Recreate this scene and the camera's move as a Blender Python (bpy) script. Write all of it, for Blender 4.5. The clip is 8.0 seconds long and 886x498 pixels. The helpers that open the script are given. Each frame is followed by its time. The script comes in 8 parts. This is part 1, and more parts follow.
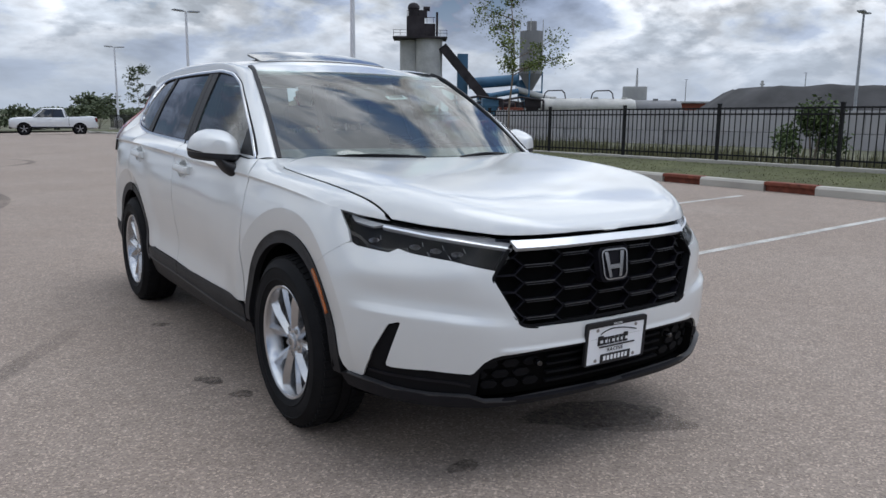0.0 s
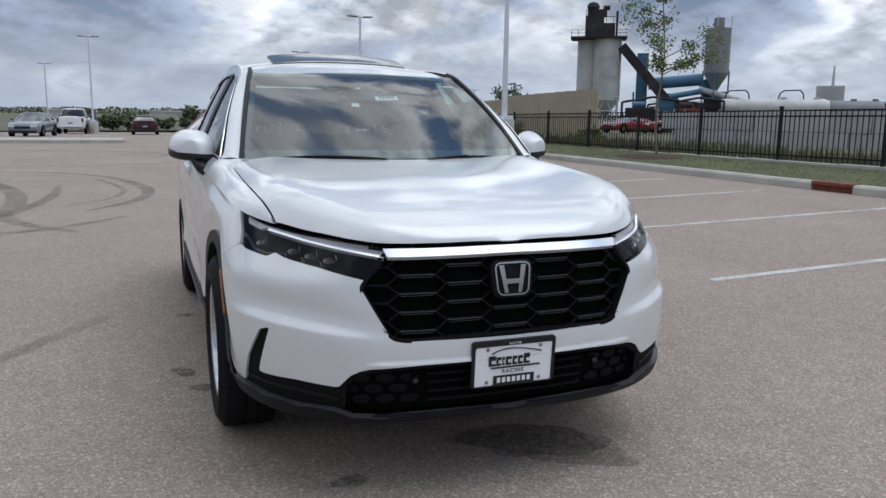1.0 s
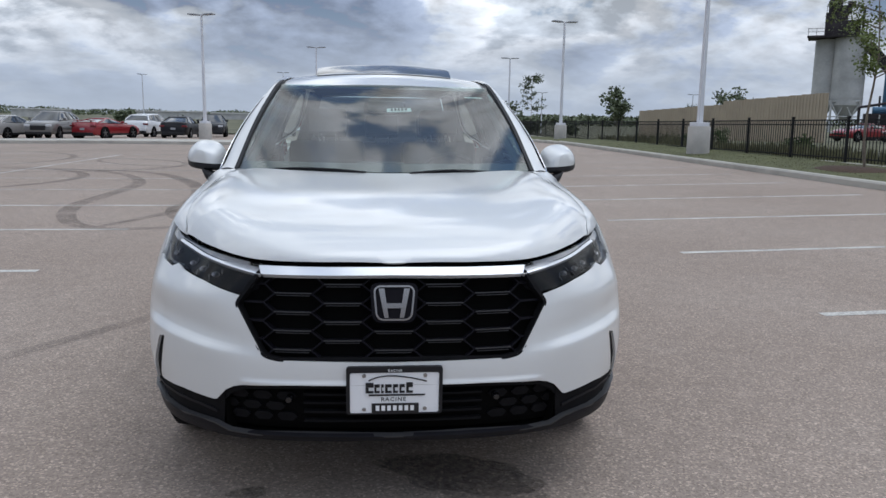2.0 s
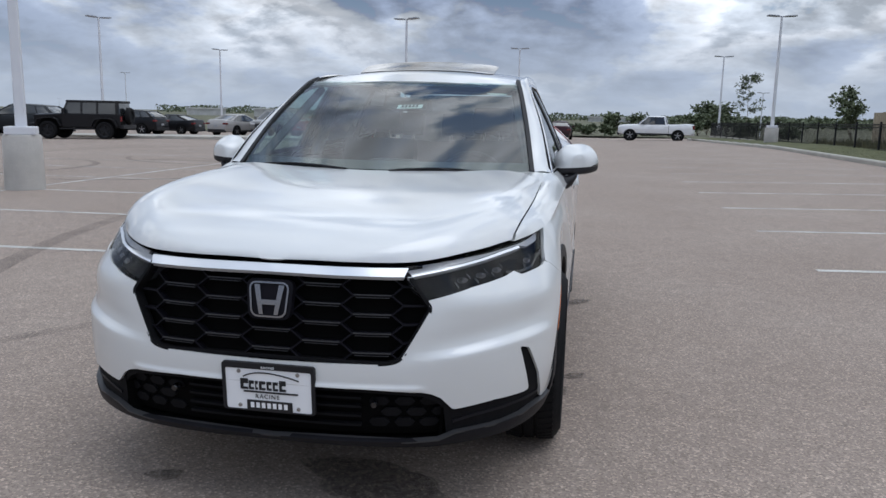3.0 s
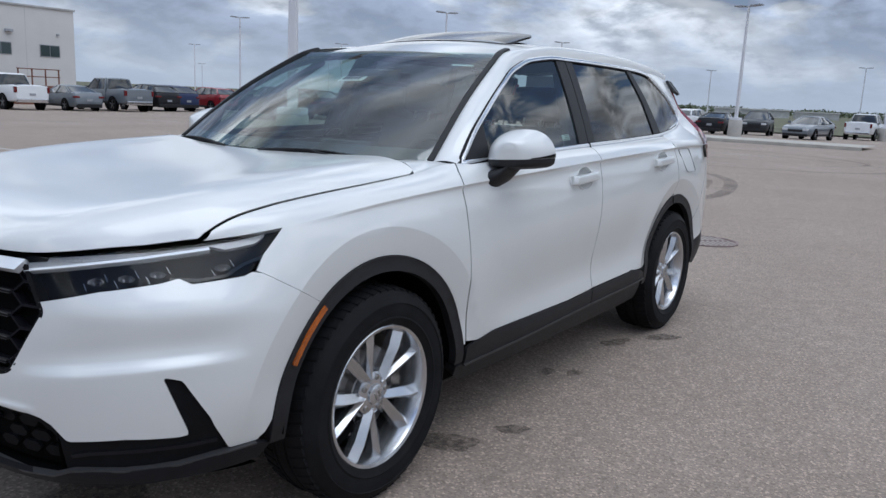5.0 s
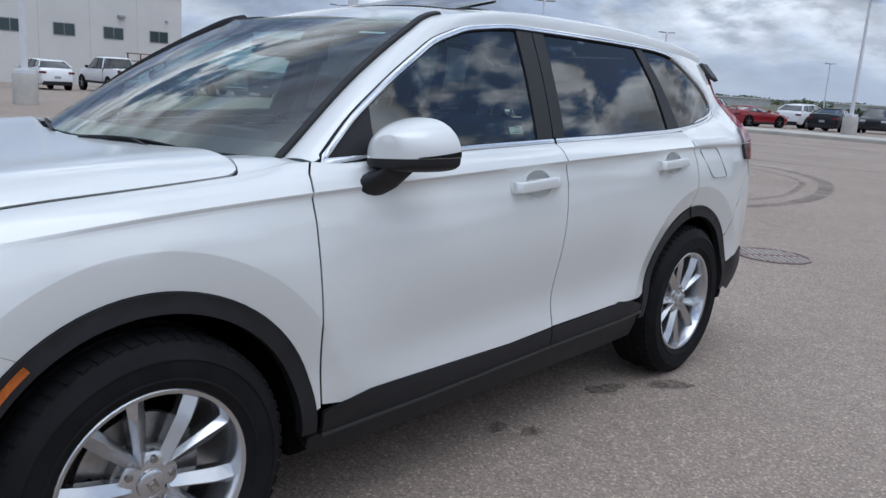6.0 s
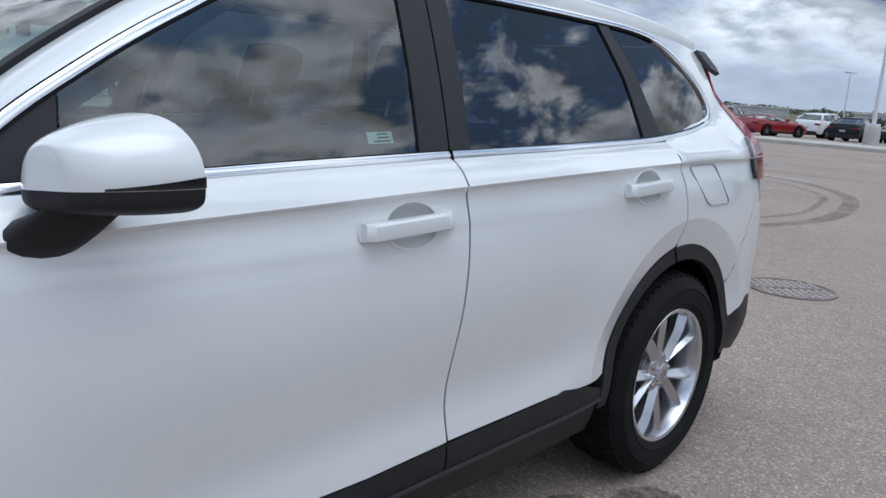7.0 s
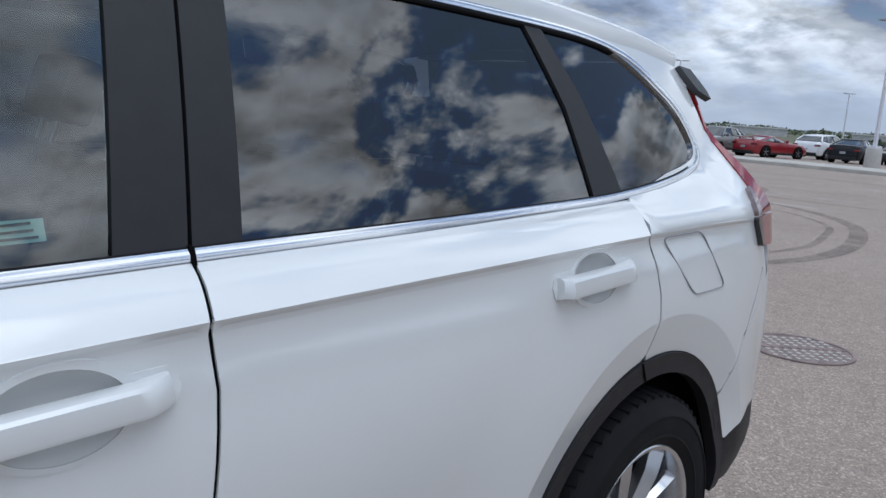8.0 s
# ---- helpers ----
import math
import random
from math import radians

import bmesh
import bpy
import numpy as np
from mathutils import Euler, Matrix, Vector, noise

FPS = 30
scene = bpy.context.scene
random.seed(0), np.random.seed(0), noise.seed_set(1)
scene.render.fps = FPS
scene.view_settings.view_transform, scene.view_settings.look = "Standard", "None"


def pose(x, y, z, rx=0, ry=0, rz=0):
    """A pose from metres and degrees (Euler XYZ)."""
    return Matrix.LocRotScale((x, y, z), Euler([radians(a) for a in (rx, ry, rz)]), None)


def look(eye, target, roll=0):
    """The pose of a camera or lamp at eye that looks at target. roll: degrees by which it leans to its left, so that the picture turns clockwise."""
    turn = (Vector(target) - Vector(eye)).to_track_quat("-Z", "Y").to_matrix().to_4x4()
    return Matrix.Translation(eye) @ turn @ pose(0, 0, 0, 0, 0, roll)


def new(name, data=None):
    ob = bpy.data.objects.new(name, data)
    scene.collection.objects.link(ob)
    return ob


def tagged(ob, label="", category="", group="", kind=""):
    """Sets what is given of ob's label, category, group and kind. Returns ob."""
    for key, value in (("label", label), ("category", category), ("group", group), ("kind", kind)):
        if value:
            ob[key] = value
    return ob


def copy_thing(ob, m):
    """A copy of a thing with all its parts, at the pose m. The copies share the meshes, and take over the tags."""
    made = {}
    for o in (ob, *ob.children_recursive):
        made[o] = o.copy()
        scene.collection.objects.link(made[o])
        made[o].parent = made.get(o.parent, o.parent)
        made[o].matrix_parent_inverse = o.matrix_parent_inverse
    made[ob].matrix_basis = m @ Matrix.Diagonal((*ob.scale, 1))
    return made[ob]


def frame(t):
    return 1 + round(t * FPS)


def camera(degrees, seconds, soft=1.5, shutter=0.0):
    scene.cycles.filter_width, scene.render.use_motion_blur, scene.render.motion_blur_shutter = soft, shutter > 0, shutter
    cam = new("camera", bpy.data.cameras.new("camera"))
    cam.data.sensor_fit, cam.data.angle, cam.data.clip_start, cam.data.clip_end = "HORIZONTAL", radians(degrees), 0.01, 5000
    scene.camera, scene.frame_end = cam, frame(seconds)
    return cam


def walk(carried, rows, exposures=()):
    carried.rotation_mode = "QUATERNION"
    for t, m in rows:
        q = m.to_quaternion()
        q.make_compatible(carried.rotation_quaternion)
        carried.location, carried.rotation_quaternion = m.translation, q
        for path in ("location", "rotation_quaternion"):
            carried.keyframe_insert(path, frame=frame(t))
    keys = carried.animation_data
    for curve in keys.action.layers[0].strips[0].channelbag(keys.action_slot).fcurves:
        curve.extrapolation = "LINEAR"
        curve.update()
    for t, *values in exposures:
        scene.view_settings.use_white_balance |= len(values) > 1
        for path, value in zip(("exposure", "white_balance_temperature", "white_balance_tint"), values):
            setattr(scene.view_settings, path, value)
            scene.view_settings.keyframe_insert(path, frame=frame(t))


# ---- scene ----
cam = camera(59.3, 8.0)
# seconds, eye, target, roll; the car's front axle stands over the origin, its nose towards -y
PATH = [
    (0, (-2.12, -2.968, 1.296), (-1.019, -1.332, 0.961), 0.6),
    (0.5, (-1.66, -3.125, 1.296), (-0.733, -1.385, 0.961), 0.6),
    (1, (-1.154, -3.308, 1.307), (-0.449, -1.467, 0.97), 0.7),
    (1.5, (-0.623, -3.437, 1.334), (-0.173, -1.517, 0.998), 0.8),
    (2, (-0.07, -3.433, 1.359), (0.11, -1.469, 1.027), 0.9),
    (2.2, (0.175, -3.462, 1.354), (0.242, -1.491, 1.02), 1.0),
    (3.3, (1.266, -3.135, 1.359), (0.778, -1.226, 1.019), 1.3),
    (3.5, (1.48, -3.057, 1.368), (0.897, -1.175, 1.027), 1.4),
    (4, (1.889, -2.746, 1.344), (1.087, -0.948, 0.992), 1.6),
    (4.2, (2.031, -2.584, 1.358), (1.152, -0.823, 1.001), 1.7),
    (5.3, (2.504, -1.576, 1.327), (1.303, -0.026, 0.932), 3.0),
    (5.5, (2.515, -1.366, 1.342), (1.272, 0.147, 0.938), 3.2),
    (6, (2.489, -0.797, 1.327), (1.173, 0.651, 0.908), 3.5),
    (6.5, (2.286, -0.263, 1.305), (0.942, 1.156, 0.885), 3.7),
    (7, (2.098, 0.256, 1.292), (0.751, 1.679, 0.889), 3.8),
    (7.5, (1.888, 0.707, 1.3), (0.542, 2.135, 0.915), 3.9),
    (8, (1.711, 1.124, 1.342), (0.357, 2.552, 0.986), 4.0),
]
walk(cam, [(t, look(eye, target, roll)) for t, eye, target, roll in PATH],
     exposures=[(0.0, -0.19, 6150, 10), (3.5, -0.23, 6020, 10), (5.5, -0.21, 5890, 9.5), (6.5, -0.14, 5850, 9.2), (7.3, -0.12, 5830, 9.0), (8.0, -0.20, 5800, 8.8)])

# ---- light: a bright, broken overcast; the sun is a weak glow through cloud ----
SUN_UP, SUN_TURN = radians(71), radians(112)
world = bpy.data.worlds.new("sky")
scene.world = world
world.use_nodes = True
wn, wl = world.node_tree.nodes, world.node_tree.links
wn.clear()


def wnode(kind, **values):
    n = wn.new(kind)
    for k, v in values.items():
        n.inputs[k.replace("_", " ")].default_value = v
    return n


def wmath(op, a, b=0.0, clamp=False):
    n = wn.new("ShaderNodeMath")
    n.operation, n.use_clamp = op, clamp
    for i, v in enumerate((a, b)):
        if isinstance(v, (int, float)):
            n.inputs[i].default_value = v
        else:
            wl.new(v, n.inputs[i])
    return n.outputs[0]


def wramp(src, stops):
    n = wn.new("ShaderNodeValToRGB")
    while len(n.color_ramp.elements) < len(stops):
        n.color_ramp.elements.new(0.5)
    for e, (p, c) in zip(n.color_ramp.elements, stops):
        e.position, e.color = p, (*c, 1)
    wl.new(src, n.inputs[0])
    return n.outputs[0]


def wmix(f, a, b):
    n = wn.new("ShaderNodeMix")
    n.data_type = "RGBA"
    for sock, v in ((n.inputs[0], f), (n.inputs[6], a), (n.inputs[7], b)):
        if isinstance(v, tuple):
            sock.default_value = (*v, 1)
        elif isinstance(v, float):
            sock.default_value = v
        else:
            wl.new(v, sock)
    return n.outputs[2]


sky = wn.new("ShaderNodeTexSky")
sky.sky_type, sky.sun_disc = "NISHITA", False
sky.sun_elevation, sky.sun_rotation = SUN_UP, SUN_TURN
sky.air_density, sky.dust_density, sky.ozone_density = 1.0, 1.5, 1.5
co = wn.new("ShaderNodeTexCoord")
sep = wn.new("ShaderNodeSeparateXYZ")
wl.new(co.outputs["Generated"], sep.inputs[0])
up = wmath("MAXIMUM", sep.outputs[2], 0.0)
# a flat cloud layer overhead: the banks crowd together towards the horizon as they would in perspective
away = wmath("DIVIDE", 1.0, wmath("ADD", up, 0.34))
stretch = wn.new("ShaderNodeCombineXYZ")
wl.new(wmath("MULTIPLY", sep.outputs[0], away), stretch.inputs[0])
wl.new(wmath("MULTIPLY", sep.outputs[1], away), stretch.inputs[1])


def cloud_noise(scale, detail, rough, shift, dist=0.0):
    mp = wn.new("ShaderNodeMapping")
    mp.inputs["Location"].default_value = shift
    wl.new(stretch.outputs[0], mp.inputs[0])
    n = wnode("ShaderNodeTexNoise", Scale=scale, Detail=detail, Roughness=rough, Distortion=dist)
    wl.new(mp.outputs[0], n.inputs["Vector"])
    return n.outputs["Fac"]


def cloud_mass(dx, dy):
    """How thick the layer is, looked up a little to one side where dx or dy is set."""
    big = cloud_noise(1.35, 3, 0.5, (3.1 + dx, 1.7 + dy, 0.4), 0.1)
    mid = cloud_noise(3.4, 8, 0.55, (0.3 + dx, 5.2 + dy, 1.1), 0.15)
    small = cloud_noise(10.0, 5, 0.6, (2.3 + dx, 0.9 + dy, 2.7), 0.1)
    return wmath("ADD", wmath("ADD", wmath("MULTIPLY", big, 0.50), wmath("MULTIPLY", mid, 0.445)), wmath("MULTIPLY", small, 0.055))


dens = cloud_mass(0.0, 0.0)
relief = wmath("SUBTRACT", dens, cloud_mass(0.05 * math.sin(SUN_TURN), 0.05 * math.cos(SUN_TURN)))
# the banks close up a little towards the horizon
dens = wmath("ADD", dens, wmath("MULTIPLY", wmath("SUBTRACT", 0.35, up), 0.035))
# and thins out on the sun's side
thin = wmath("ADD", wmath("MULTIPLY", sep.outputs[0], 0.766), wmath("MULTIPLY", sep.outputs[1], 0.643))
dens = wmath("SUBTRACT", dens, wmath("MULTIPLY", thin, 0.026))
# seen low and from the side the heaps hide the gaps between them
closed = wmath("ADD", dens, wmath("MULTIPLY", wmath("MAXIMUM", wmath("SUBTRACT", 0.42, up), 0.0), 0.34))
cover = wramp(closed, [(0.400, (0, 0, 0)), (0.440, (1, 1, 1))])
# thin edges shine, thick middles are grey
shade = wramp(dens, [(0.41, (6.6, 7.0, 7.5)), (0.445, (8.8, 8.95, 9.2)), (0.487, (7.0, 7.35, 7.8)), (0.520, (4.2, 4.7, 5.7)), (0.575, (3.2, 3.65, 4.6)), (0.69, (2.4, 2.8, 3.6))])
# the sun's side of each heap is lit, the far side shaded
lit = wmath("MINIMUM", wmath("MAXIMUM", wmath("ADD", 1.0, wmath("MULTIPLY", relief, 8.0)), 0.66), 1.40)
heap = wn.new("ShaderNodeVectorMath")
heap.operation = "SCALE"
wl.new(shade, heap.inputs[0])
wl.new(lit, heap.inputs["Scale"])
shade = heap.outputs[0]
zen = wramp(up, [(0.60, (0, 0, 0)), (0.85, (0.40, 0.40, 0.40))])
shade = wmix(zen, shade, (6.2, 6.6, 7.1))
gap = wmix(zen, wmix(0.45, sky.outputs[0], (3.0, 4.3, 6.4)), (5.0, 5.7, 6.7))
clouds = wmix(cover, gap, shade)
# higher up the banks stand out more sharply
def wvec(op, a, b):
    n = wn.new("ShaderNodeVectorMath")
    n.operation = op
    for sock, q in ((n.inputs[0], a), (n.inputs[1] if op != "SCALE" else n.inputs["Scale"], b)):
        if isinstance(q, (tuple, float)):
            sock.default_value = q
        else:
            wl.new(q, sock)
    return n.outputs[0]


MEAN = (5.4, 5.8, 6.5)
band = wramp(up, [(0.05, (0.1, 0.1, 0.1)), (0.18, (0.4, 0.4, 0.4)), (0.42, (1, 1, 1)), (0.62, (1, 1, 1)), (0.85, (0.3, 0.3, 0.3))])
sharper = wmath("ADD", 1.0, wmath("MULTIPLY", band, 0.85))
clouds = wvec("MAXIMUM", wvec("ADD", wvec("SCALE", wvec("SUBTRACT", clouds, MEAN), sharper), MEAN), (1.8, 2.5, 3.5))
# the banks run together into a pale band at the horizon
haze = wramp(up, [(0.0, (0.95, 0.95, 0.95)), (0.05, (0.65, 0.65, 0.65)), (0.15, (0, 0, 0))])
full = wmix(haze, clouds, (5.3, 5.9, 6.8))
# brightest overhead, and the cloud glows round the hidden sun
toward = wn.new("ShaderNodeVectorMath")
toward.operation = "DOT_PRODUCT"
wl.new(co.outputs["Generated"], toward.inputs[0])
toward.inputs[1].default_value = (math.sin(SUN_TURN) * math.cos(SUN_UP), math.cos(SUN_TURN) * math.cos(SUN_UP), math.sin(SUN_UP))
glow = wmath("POWER", wmath("MAXIMUM", toward.outputs["Value"], 0.0), 5.0)
gain = wmath("ADD", wmath("ADD", 1.01, wmath("MULTIPLY", up, 0.66)), wmath("MULTIPLY", glow, 0.65))
bright = wn.new("ShaderNodeVectorMath")
bright.operation = "SCALE"
wl.new(full, bright.inputs[0])
wl.new(gain, bright.inputs["Scale"])
full = bright.outputs[0]
bg = wn.new("ShaderNodeBackground")
wl.new(full, bg.inputs[0])
bg.inputs[1].default_value = 0.097
wout = wn.new("ShaderNodeOutputWorld")
wl.new(bg.outputs[0], wout.inputs[0])

sun = new("sun", bpy.data.lights.new("sun", "SUN"))
sun.data.energy, sun.data.angle, sun.data.color = 1.0, radians(48), (1.0, 0.97, 0.93)
sun_way = Vector((math.sin(SUN_TURN) * math.cos(SUN_UP), math.cos(SUN_TURN) * math.cos(SUN_UP), math.sin(SUN_UP)))
sun.matrix_world = look(sun_way * 60, (0, 0, 0))

# ---- materials ----
MATS = {}


def material(name, color, rough=0.5, metal=0.0, coat=0.0, spec=0.5, vary=0.0, scale=8.0, bump=0.0, bump_scale=60.0, grain=0.0, grain_scale=200.0,
             stretch=(1, 1, 1), trans=0.0, ior=1.45, emit=0.0, random=0.0, alpha=1.0):
    """A Principled material with variation at two scales and fine relief, in object space."""
    m = bpy.data.materials.new(name)
    MATS[name] = m
    m.use_nodes = True
    n, l = m.node_tree.nodes, m.node_tree.links
    p = n["Principled BSDF"]
    p.inputs["Base Color"].default_value = (*color, 1)
    p.inputs["Roughness"].default_value = rough
    p.inputs["Metallic"].default_value = metal
    p.inputs["Coat Weight"].default_value = coat
    p.inputs["Coat Roughness"].default_value = 0.05
    p.inputs["Specular IOR Level"].default_value = spec
    p.inputs["Transmission Weight"].default_value = trans
    p.inputs["IOR"].default_value = ior
    p.inputs["Alpha"].default_value = alpha
    if emit:
        p.inputs["Emission Color"].default_value = (*color, 1)
        p.inputs["Emission Strength"].default_value = emit
    if vary or bump or grain or random:
        tc = n.new("ShaderNodeTexCoord")
        mp = n.new("ShaderNodeMapping")
        mp.inputs["Scale"].default_value = stretch
        l.new(tc.outputs["Object"], mp.inputs[0])
    last = None
    for amount, sc, det in ((vary, scale, 5), (grain, grain_scale, 3)):
        if amount:
            t = n.new("ShaderNodeTexNoise")
            t.inputs["Scale"].default_value, t.inputs["Detail"].default_value = sc, det
            l.new(mp.outputs[0], t.inputs["Vector"])
            r = n.new("ShaderNodeMapRange")
            r.inputs[1].default_value, r.inputs[2].default_value = 0.3, 0.7
            r.inputs[3].default_value, r.inputs[4].default_value = 1 - amount, 1 + amount
            l.new(t.outputs["Fac"], r.inputs[0])
            v = n.new("ShaderNodeVectorMath")
            v.operation = "SCALE"
            if last:
                l.new(last, v.inputs[0])
            else:
                v.inputs[0].default_value = color
            l.new(r.outputs[0], v.inputs["Scale"])
            last = v.outputs[0]
    if random:
        oi = n.new("ShaderNodeObjectInfo")
        r = n.new("ShaderNodeMapRange")
        r.inputs[3].default_value, r.inputs[4].default_value = 1 - random, 1 + random
        l.new(oi.outputs["Random"], r.inputs[0])
        v = n.new("ShaderNodeVectorMath")
        v.operation = "SCALE"
        if last:
            l.new(last, v.inputs[0])
        else:
            v.inputs[0].default_value = color
        l.new(r.outputs[0], v.inputs["Scale"])
        last = v.outputs[0]
    if last:
        l.new(last, p.inputs["Base Color"])
    if bump:
        t = n.new("ShaderNodeTexNoise")
        t.inputs["Scale"].default_value, t.inputs["Detail"].default_value = bump_scale, 4
        l.new(mp.outputs[0], t.inputs["Vector"])
        b = n.new("ShaderNodeBump")
        b.inputs["Strength"].default_value, b.inputs["Distance"].default_value = bump, 0.01
        l.new(t.outputs["Fac"], b.inputs["Height"])
        l.new(b.outputs[0], p.inputs["Normal"])
    return m


PAINT = material("pearl_white_paint", (0.65, 0.66, 0.652), 0.40, 0.10, 1.0, 0.45, vary=0.015, scale=3.0)
PAINT.node_tree.nodes["Principled BSDF"].inputs["Coat Roughness"].default_value = 0.09
BLACK = material("black_plastic", (0.012, 0.012, 0.014), 0.55, spec=0.4, vary=0.15, scale=20, bump=0.12, bump_scale=900)
LIP = material("satin_black_lip", (0.010, 0.010, 0.0125), 0.48, spec=0.2, vary=0.15, scale=20, bump=0.08, bump_scale=900)
GRILLE = material("grille_black", (0.0065, 0.0062, 0.0095), 0.6, spec=0.16)
GLOSS = material("gloss_black", (0.008, 0.008, 0.009), 0.12, coat=0.6)
# Near-black: the shade inside gaps and hollows, put into the colour.
VOID = material("cavity_shade", (0.004, 0.004, 0.004), 0.9, spec=0.05)
EMBLEM = material("dark_chrome", (0.31, 0.31, 0.32), 0.25, 1.0)
# Lighter than the other blacks; also draws the grille and lip highlights.
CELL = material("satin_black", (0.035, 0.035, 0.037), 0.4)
DIM = material("unlit_black_plastic", (0.0055, 0.0055, 0.0065), 0.7, spec=0.15, vary=0.2, scale=30)
GREYPIPE = material("light_pipe", (0.62, 0.63, 0.65), 0.22, 0.2, coat=0.4, vary=0.18, scale=90, stretch=(3, 3, 0.2))
BEZEL = material("smoked_bezel", (0.005, 0.005, 0.007), 0.45, spec=0.22, vary=0.3, scale=25)
MATTE = material("matte_black", (0.010, 0.010, 0.012), 0.75, spec=0.25)
CHROME = material("chrome_trim", (0.72, 0.73, 0.75), 0.14, 1.0)
ALLOY = material("silver_alloy", (0.56, 0.57, 0.59), 0.24, 0.95, coat=0.3)
STEEL = material("brake_steel", (0.35, 0.34, 0.33), 0.4, 1.0, vary=0.2, scale=30)
RUBBER = material("tyre_rubber", (0.0085, 0.0085, 0.0095), 0.75, spec=0.18, vary=0.25, scale=14, bump=0.1, bump_scale=300)
SEAM = material("shut_line_shade", (0.30, 0.30, 0.31), 0.6)
AMBER = material("amber_lens", (0.36, 0.088, 0.010), 0.25, coat=0.4, vary=0.25, scale=40)
RED = material("red_lens", (0.22, 0.006, 0.01), 0.15, coat=0.5)
GREYLENS = material("smoked_lens", (0.22, 0.17, 0.17), 0.15, coat=0.5)
PLATE = material("plate_white", (0.82, 0.83, 0.84), 0.4)
INK = material("plate_ink", (0.012, 0.012, 0.014), 0.5)
SEAT = material("seat_cloth", (0.055, 0.055, 0.06), 0.85, vary=0.2, scale=6)
TRIMGREY = material("cabin_trim", (0.075, 0.080, 0.085), 0.7)
HEADLINER = material("headliner", (0.16, 0.17, 0.175), 0.9)
STICKER = material("pale_green_film", (0.42, 0.53, 0.50), 0.5)
PAPER = material("sticker_paper", (0.75, 0.78, 0.76), 0.5)
LAMPCLEAR = material("lamp_reflector", (0.36, 0.36, 0.37), 0.2, 0.95)
DRL = material("daylight_strip", (0.72, 0.74, 0.77), 0.18, 0.3, coat=0.6)


def glass(name, tint, dark, f0=0.09):
    """A thin pane: a clear mirror-like face over a tinted see-through body, more mirror at grazing angles."""
    m = bpy.data.materials.new(name)
    MATS[name] = m
    m.use_nodes = True
    n, l = m.node_tree.nodes, m.node_tree.links
    n.clear()
    t = n.new("ShaderNodeBsdfTransparent")
    t.inputs[0].default_value = (*[c * dark for c in tint], 1)
    g = n.new("ShaderNodeBsdfGlossy")
    g.inputs["Roughness"].default_value = 0.01
    w = n.new("ShaderNodeLayerWeight")
    w.inputs[0].default_value = 0.5
    q = n.new("ShaderNodeMath")
    q.operation = "POWER"
    q.inputs[1].default_value = 5.0
    l.new(w.outputs["Facing"], q.inputs[0])
    f = n.new("ShaderNodeMath")
    f.operation = "MULTIPLY_ADD"
    f.inputs[1].default_value, f.inputs[2].default_value = 1 - f0, f0
    l.new(q.outputs[0], f.inputs[0])
    mx = n.new("ShaderNodeMixShader")
    o = n.new("ShaderNodeOutputMaterial")
    l.new(f.outputs[0], mx.inputs[0])
    l.new(t.outputs[0], mx.inputs[1])
    l.new(g.outputs[0], mx.inputs[2])
    l.new(mx.outputs[0], o.inputs[0])
    return m


MATS["pearl_white_paint"].node_tree.nodes["Principled BSDF"].inputs["Coat IOR"].default_value = 1.6
WINDSCREEN = glass("windscreen_glass", (0.80, 0.98, 0.94), 0.78, 0.16)
SIDEGLASS = glass("side_glass", (0.80, 1.0, 0.95), 0.68, 0.12)
PRIVACY = glass("privacy_glass", (0.9, 0.95, 1.0), 0.10, 0.13)
CLEAR = glass("lamp_cover", (1, 1, 1), 0.72, 0.02)

CONCRETE = material("cast_concrete", (0.42, 0.40, 0.37), 0.85, vary=0.12, scale=2.5, bump=0.25, bump_scale=60, grain=0.06, grain_scale=80)
CURB = material("kerb_concrete", (0.40, 0.38, 0.34), 0.9, vary=0.15, scale=1.5, bump=0.3, bump_scale=50, grain=0.08, grain_scale=90)
RUST = material("rusted_iron", (0.17, 0.05, 0.03), 0.85, vary=0.35, scale=9, bump=0.4, bump_scale=70)
POLE = material("white_pole_paint", (0.62, 0.63, 0.66), 0.45, vary=0.05, scale=2)
HEADGREY = material("lamp_head_grey", (0.30, 0.31, 0.33), 0.5, vary=0.05, scale=5)
FENCE = material("black_fence_paint", (0.012, 0.012, 0.013), 0.6, spec=0.2, vary=0.1, scale=6)
SOIL = material("mulch", (0.06, 0.035, 0.022), 0.95, vary=0.4, scale=18, bump=0.8, bump_scale=40)
LAWN = material("dry_lawn", (0.082, 0.086, 0.034), 0.95, vary=0.25, scale=1.6, bump=0.7, bump_scale=55, grain=0.2, grain_scale=40)
FIELD = material("far_meadow", (0.105, 0.105, 0.062), 0.95, vary=0.30, scale=0.06, bump=0.5, bump_scale=1.0, grain=0.15, grain_scale=0.6)
BARK = material("bark", (0.17, 0.14, 0.11), 0.9, vary=0.25, scale=12, bump=0.5, bump_scale=60)
LEAF = material("leaf", (0.115, 0.150, 0.036), 0.6, vary=0.25, scale=3)
WEED = material("rank_weeds", (0.115, 0.112, 0.055), 0.85, vary=0.4, scale=1.2)
# Far foliage: the haze of distance is put into this lightened colour.
LEAF_DARK = material("hazed_dark_leaf", (0.095, 0.115, 0.062), 0.7, vary=0.3, scale=0.8)
BUSH = material("bush_leaf", (0.055, 0.085, 0.022), 0.7, vary=0.3, scale=2)
WALLPANEL = material("precast_wall", (0.60, 0.59, 0.57), 0.85, vary=0.05, scale=0.4, grain=0.03, grain_scale=20)
